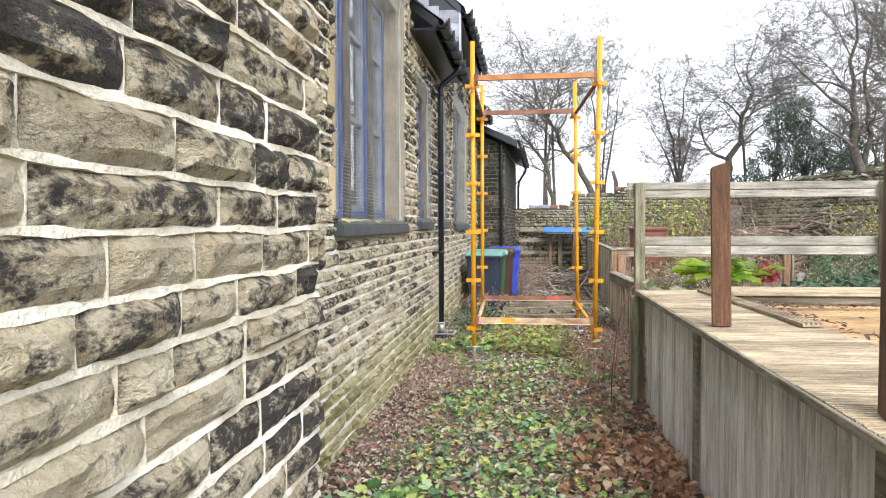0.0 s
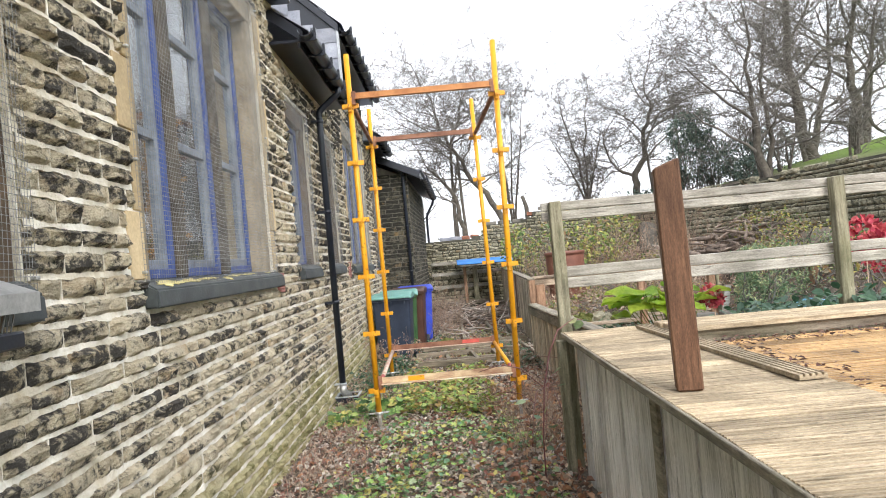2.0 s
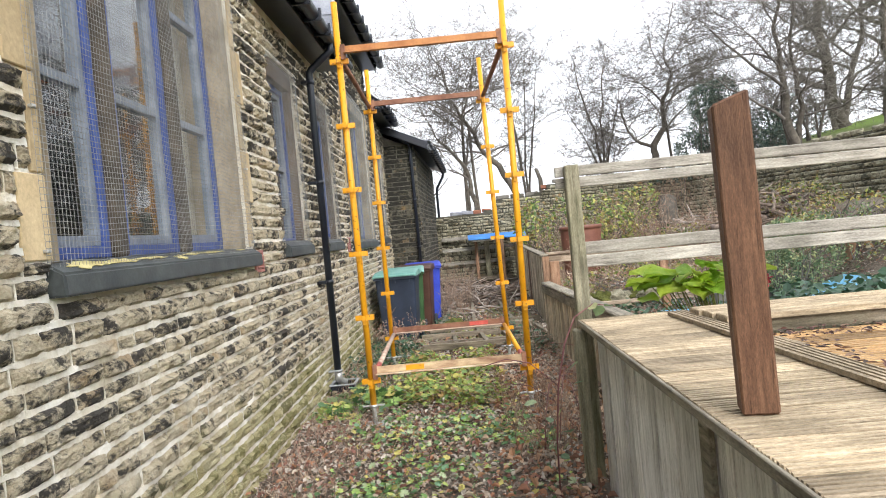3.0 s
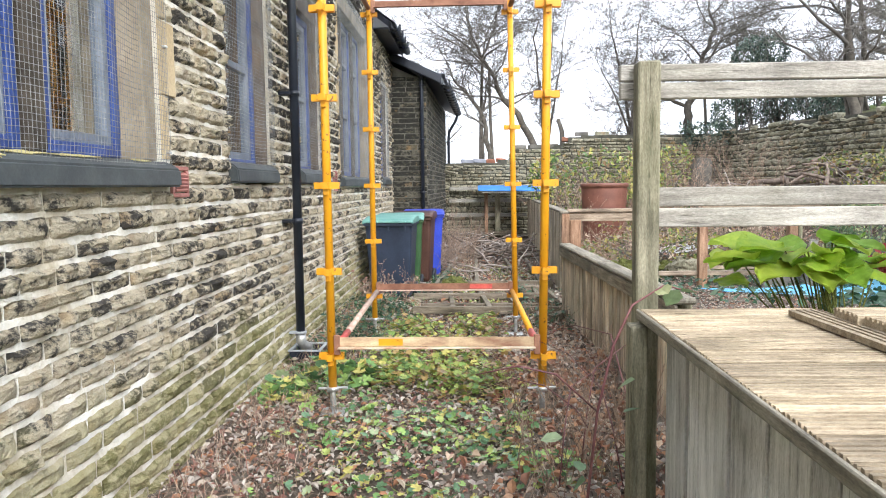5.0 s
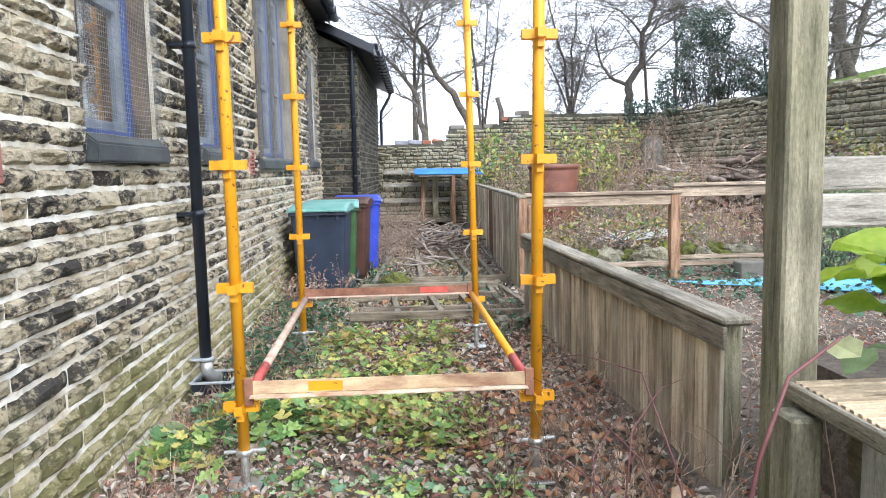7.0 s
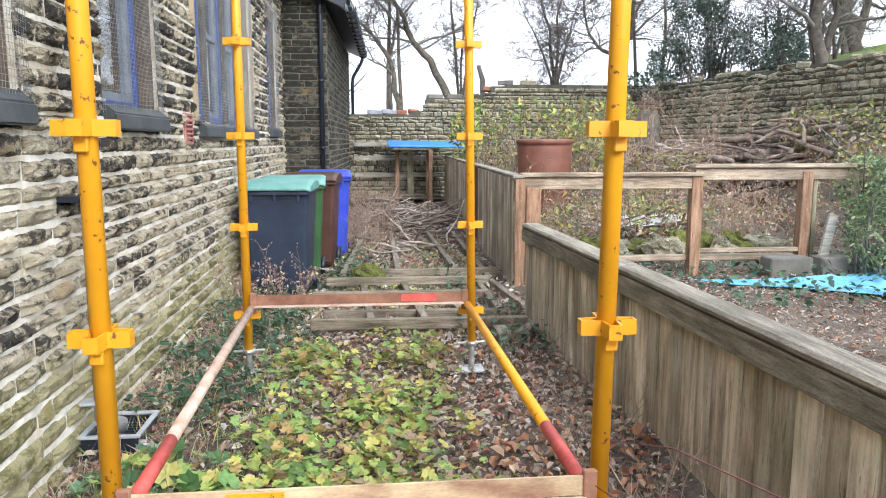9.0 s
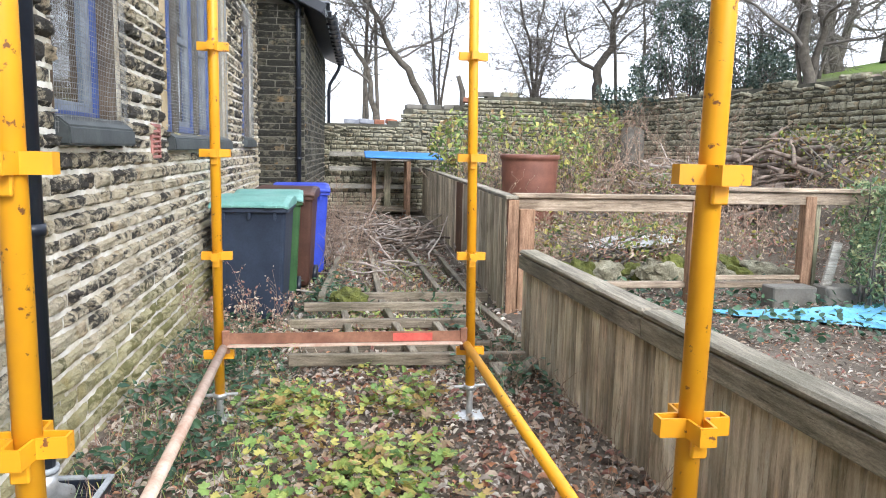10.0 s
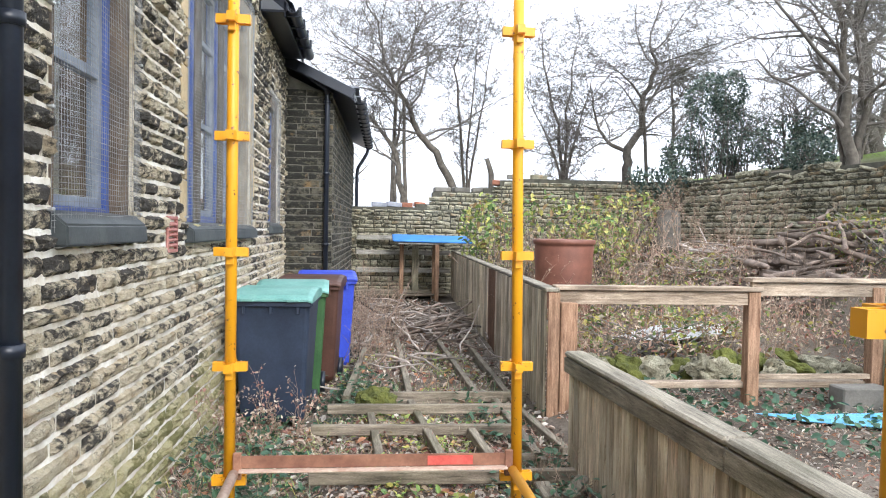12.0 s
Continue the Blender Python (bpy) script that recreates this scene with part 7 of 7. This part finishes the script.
def course_wall(parent, mat, origin, along, out, y0, y1, z0, top, hs, ws, gap, depth, holes, near_range, seed, label, limit=300, ribbon=0.0, tip=0.0):
    rr = random.Random(seed)
    stones = []
    joints, uprights = [], []
    cnt = 0
    z = z0
    while True:
        h = rr.uniform(*hs)
        if z + h > top(0.5 * (y0 + y1)) + 2:
            break
        y = y0 + rr.uniform(-0.15, 0.0)
        while y < y1:
            w = rr.uniform(*ws) * (1.5 if rr.random() < 0.12 else 1)
            a, b = max(y, y0), min(y + w, y1)
            zc = z + h / 2
            segs = [(a, b, z, z + h)]
            for ha, hb, hz0, hz1 in holes:
                if z + h <= hz0 or z >= hz1 or b <= ha or a >= hb:
                    continue
                out_ = []
                for p_, q_, c_, d_ in segs:
                    if q_ <= ha or p_ >= hb:
                        out_.append((p_, q_, c_, d_))
                        continue
                    if p_ < ha:
                        out_.append((p_, ha, c_, d_))
                    if q_ > hb:
                        out_.append((hb, q_, c_, d_))
                    if hz0 - c_ > 0.022:
                        out_.append((max(p_, ha), min(q_, hb), c_, hz0))
                    if d_ - hz1 > 0.022:
                        out_.append((max(p_, ha), min(q_, hb), hz1, d_))
                segs = out_
            for p_, q_, c_, d_ in segs:
                if q_ - p_ > 0.045 and d_ < top((p_ + q_) / 2):
                    zc = (c_ + d_) / 2
                    near = cnt < limit and near_range[0] < (p_ + q_) / 2 < near_range[1] and near_range[2] < zc < near_range[3]
                    cnt += near
                    if q_ < y1 - 0.02 and q_ == min(y + w, y1):
                        uprights.append((q_, c_, d_))
                    stones.append((face_matrix(origin, along, out, (p_ + q_) / 2, zc, q_ - p_ - gap * rr.uniform(0.6, 1.4), d_ - c_ - gap * rr.uniform(0.8, 1.3) * min(1.0, (d_ - c_) / 0.06), depth * rr.uniform(0.6, 1.25), rr.uniform(-tip, tip)), rr.randrange(20), near))
            y += w
        z += h
        joints.append(z)
        if z > 6:
            break
    lay(parent, mat, stones, None, label)
    if ribbon:
        vs, fs = [], []
        for zj in joints:
            o = len(vs)
            n = int((y1 - y0) / 0.03)
            for k in range(n + 1):
                y = y0 + (y1 - y0) * k / n
                half = ribbon * max(0.12, 0.46 + 0.42 * noise.noise((y * 8, zj * 7, seed)) + 0.30 * noise.noise((y * 27, zj * 7, seed + 1)))
                mid = zj + 0.009 * noise.noise((y * 4, zj * 3, seed + 3))
                pr = 0.010 + 0.005 * noise.noise((y * 14, zj * 9, seed + 5))
                b_ = Vector(origin) + Vector(along) * y
                for dz, do in ((-half - 0.003, -0.004), (-half, pr), (half, pr - 0.002), (half + 0.003, -0.004)):
                    q = b_ + Vector(out) * do
                    vs.append((q.x, q.y, mid + dz))
            for k in range(n):
                y = y0 + (y1 - y0) * (k + 0.5) / n
                if zj > top(y) or any(ha < y < hb and hz0 - 0.01 < zj < hz1 + 0.01 for ha, hb, hz0, hz1 in holes):
                    continue
                for t in range(3):
                    a = o + 4 * k + t
                    fs.append((a, a + 4, a + 5, a + 1))
        for yj, za, zb in uprights:
            o = len(vs)
            for k in range(4):
                z = za + (zb - za) * k / 3
                half = ribbon * (0.12 + 0.20 * noise.noise((yj * 9, z * 25, seed)))
                b_ = Vector(origin) + Vector(along) * (yj + 0.006 * noise.noise((yj * 5, z * 14, seed + 2)))
                for dy, do in ((-half - 0.003, -0.004), (-half, 0.008), (half, 0.007), (half + 0.003, -0.004)):
                    q = b_ + Vector(along) * dy + Vector(out) * do
                    vs.append((q.x, q.y, z))
            for k in range(3):
                for t in range(3):
                    a = o + 4 * k + t
                    fs.append((a, a + 1, a + 5, a + 4))
        tagged(raw("pointing", vs, fs, parent.data.materials[0], parent), "pale raised ribbon pointing", kind="stuff")


# garden back wall and the long retaining wall
bm = bmesh.new()
steps_ = [-0.5 + 0.35 * i for i in range(21)]
for a, b in zip(steps_, steps_[1:]):
    box(bm, (a, 21.5, -0.2), (b + 0.002, 21.95, back_top((a + b) / 2) - 0.03))
wall_back = solid("wall_back", bm, M_GAP, "mossy drystone garden wall with uneven top", "wall", kind="structure")
course_wall(wall_back, M_DRY, (-0.5, 21.5, 0), (1, 0, 0), (0, -1, 0), 0.0, 7.1, 0.1, lambda y: back_top(y - 0.5), (0.06, 0.14), (0.10, 0.32), 0.017, 0.06, [], (0, 5.0, 0.9, 3), 51, "uneven drystone courses", tip=0.10)
a0, a1 = Vector((6.30, 21.5, 0)), Vector((right_wall_x(4.0), 4.0, 0))
al = (a1 - a0).normalized()
ou = Vector((al.y, -al.x, 0))
if ou.x > 0:
    ou = -ou
bm = bmesh.new()
L_ = (a1 - a0).length
vsb = []
for s in (0.0, L_):
    for off in (0.0, -0.45):
        q = a0 + al * s + ou * off
        vsb.append((bm.verts.new((q.x, q.y, 0)), bm.verts.new((q.x, q.y, 2.58))))
for i, j in ((0, 1), (1, 3), (3, 2), (2, 0)):
    bm.faces.new((vsb[i][0], vsb[j][0], vsb[j][1], vsb[i][1]))
bm.faces.new([vsb[i][1] for i in (0, 1, 3, 2)])
bmesh.ops.recalc_face_normals(bm, faces=bm.faces)
wall_right = solid("wall_east", bm, M_GAP, "long mossy drystone retaining wall below a bank", "wall", kind="structure")
course_wall(wall_right, M_DRY, tuple(a0), tuple(al), tuple(ou), 0.0, L_, 0.9, lambda y: 2.66 + 0.05 * noise.noise((y * 1.3, 0, 0)), (0.06, 0.15), (0.10, 0.34), 0.018, 0.065, [], (0, 6.0, 1.6, 3), 52, "uneven drystone courses", tip=0.10)
# loose bricks and copings on the lower wall
for i, (x, m) in enumerate(((0.15, M_SLATE), (0.45, M_SLATE), (0.72, M_BRICK), (0.98, M_BRICK), (1.45, M_CONC), (1.85, M_CONC), (2.25, M_CONC), (2.62, M_BRICK), (3.0, M_CONC), (3.5, M_DRY))):
    w = 0.22 if m is M_BRICK else 0.33
    bm = boxm((-w / 2, -0.14, 0), (w / 2, 0.14, 0.10), 0.012)
    ob = solid("coping_stone" if m is not M_BRICK else "loose_brick", bm, m, "grey coping stone on the garden wall" if m is not M_BRICK else "loose red brick on the garden wall", "stone" if m is not M_BRICK else "brick", "wall top pieces")
    ob.location = (x, 21.72, back_top(x) - 0.03)
    ob.rotation_euler = (R.uniform(-0.05, 0.05), R.uniform(-0.06, 0.1), R.uniform(-0.15, 0.15))

# ---- coursed stones of the building ----
HOLES = [(y0, y1, z0 - (0.115 if n > 1 else 0.085), z1) for y0, y1, z0, z1, n in WINDOWS] + [(a, b, c, d) for a, b, c, d in AIR] + [(1.95, 2.96, 1.355, 1.57)]
HOLES += [(y0 - 0.045, y1 + 0.065, z0 - 0.115, z0) for y0, y1, z0, z1, n in WINDOWS if n > 1]
# dressed quoins beside the windows
quoins = []
rq = random.Random(3)
for wi, (y0, y1, z0, z1, n) in enumerate(WINDOWS):
    z = z0 + 0.03
    k = 0
    while z < z1 - 0.2 and n > 1:
        h = rq.uniform(0.26, 0.42)
        for s in (0, 1):
            wq = 0.075 if (k + s) % 2 else 0.17
            if wi == 0 and s == 0:
                continue
            ya, yb = (y0 - wq, y0 - 0.002) if s == 0 else (y1 + 0.002, y1 + wq)
            if (k + s) % 2 == 0 or n > 1:
                quoins.append((ya, yb, z, min(z + h, z1)))
        z += h
        k += 1
for a, b, c, d in quoins:
    q = part("quoin", boxm((WALL_X - 0.02, a, c), (WALL_X + 0.012, b, d - 0.008), 0.004), M_JAMB, wall_west)
HOLES += quoins
course_wall(wall_west, M_STONE, (WALL_X, 0, 0), (0, 1, 0), (1, 0, 0), BLOCK_Y, WALL_END, 0.02, wall_top, (0.074, 0.097), (0.13, 0.36), 0.013, 0.042, HOLES, (4.6, 7.4, 0.3, 1.5), 61, "rock-faced gritstone courses", ribbon=0.025)
course_wall(wall_block, M_STONE_BLOCK, (BLOCK_X, 0, 0), (0, 1, 0), (1, 0, 0), -1.0, BLOCK_Y + 0.014, 0.02, lambda y: 3.4, (0.084, 0.108), (0.16, 0.42), 0.010, 0.036, [], (-0.2, 1.8, 0.3, 2.7), 62, "rock-faced gritstone courses", ribbon=0.014)
course_wall(wall_block, M_STONE_BLOCK, (WALL_X, BLOCK_Y, 0), (1, 0, 0), (0, 1, 0), 0.03, 0.545, 0.02, lambda y: 3.4, (0.082, 0.088), (0.16, 0.3), 0.012, 0.010, [], (9, 9, 9, 9), 63, "rock-faced gritstone courses on the return")
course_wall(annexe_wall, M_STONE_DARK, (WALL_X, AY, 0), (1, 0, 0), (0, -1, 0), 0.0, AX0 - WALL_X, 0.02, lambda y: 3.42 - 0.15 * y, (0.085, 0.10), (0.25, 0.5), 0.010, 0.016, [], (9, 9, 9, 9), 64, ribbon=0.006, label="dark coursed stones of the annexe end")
sd = (Vector((AX1, AYE, 0)) - Vector((AX0, AY, 0))).normalized()
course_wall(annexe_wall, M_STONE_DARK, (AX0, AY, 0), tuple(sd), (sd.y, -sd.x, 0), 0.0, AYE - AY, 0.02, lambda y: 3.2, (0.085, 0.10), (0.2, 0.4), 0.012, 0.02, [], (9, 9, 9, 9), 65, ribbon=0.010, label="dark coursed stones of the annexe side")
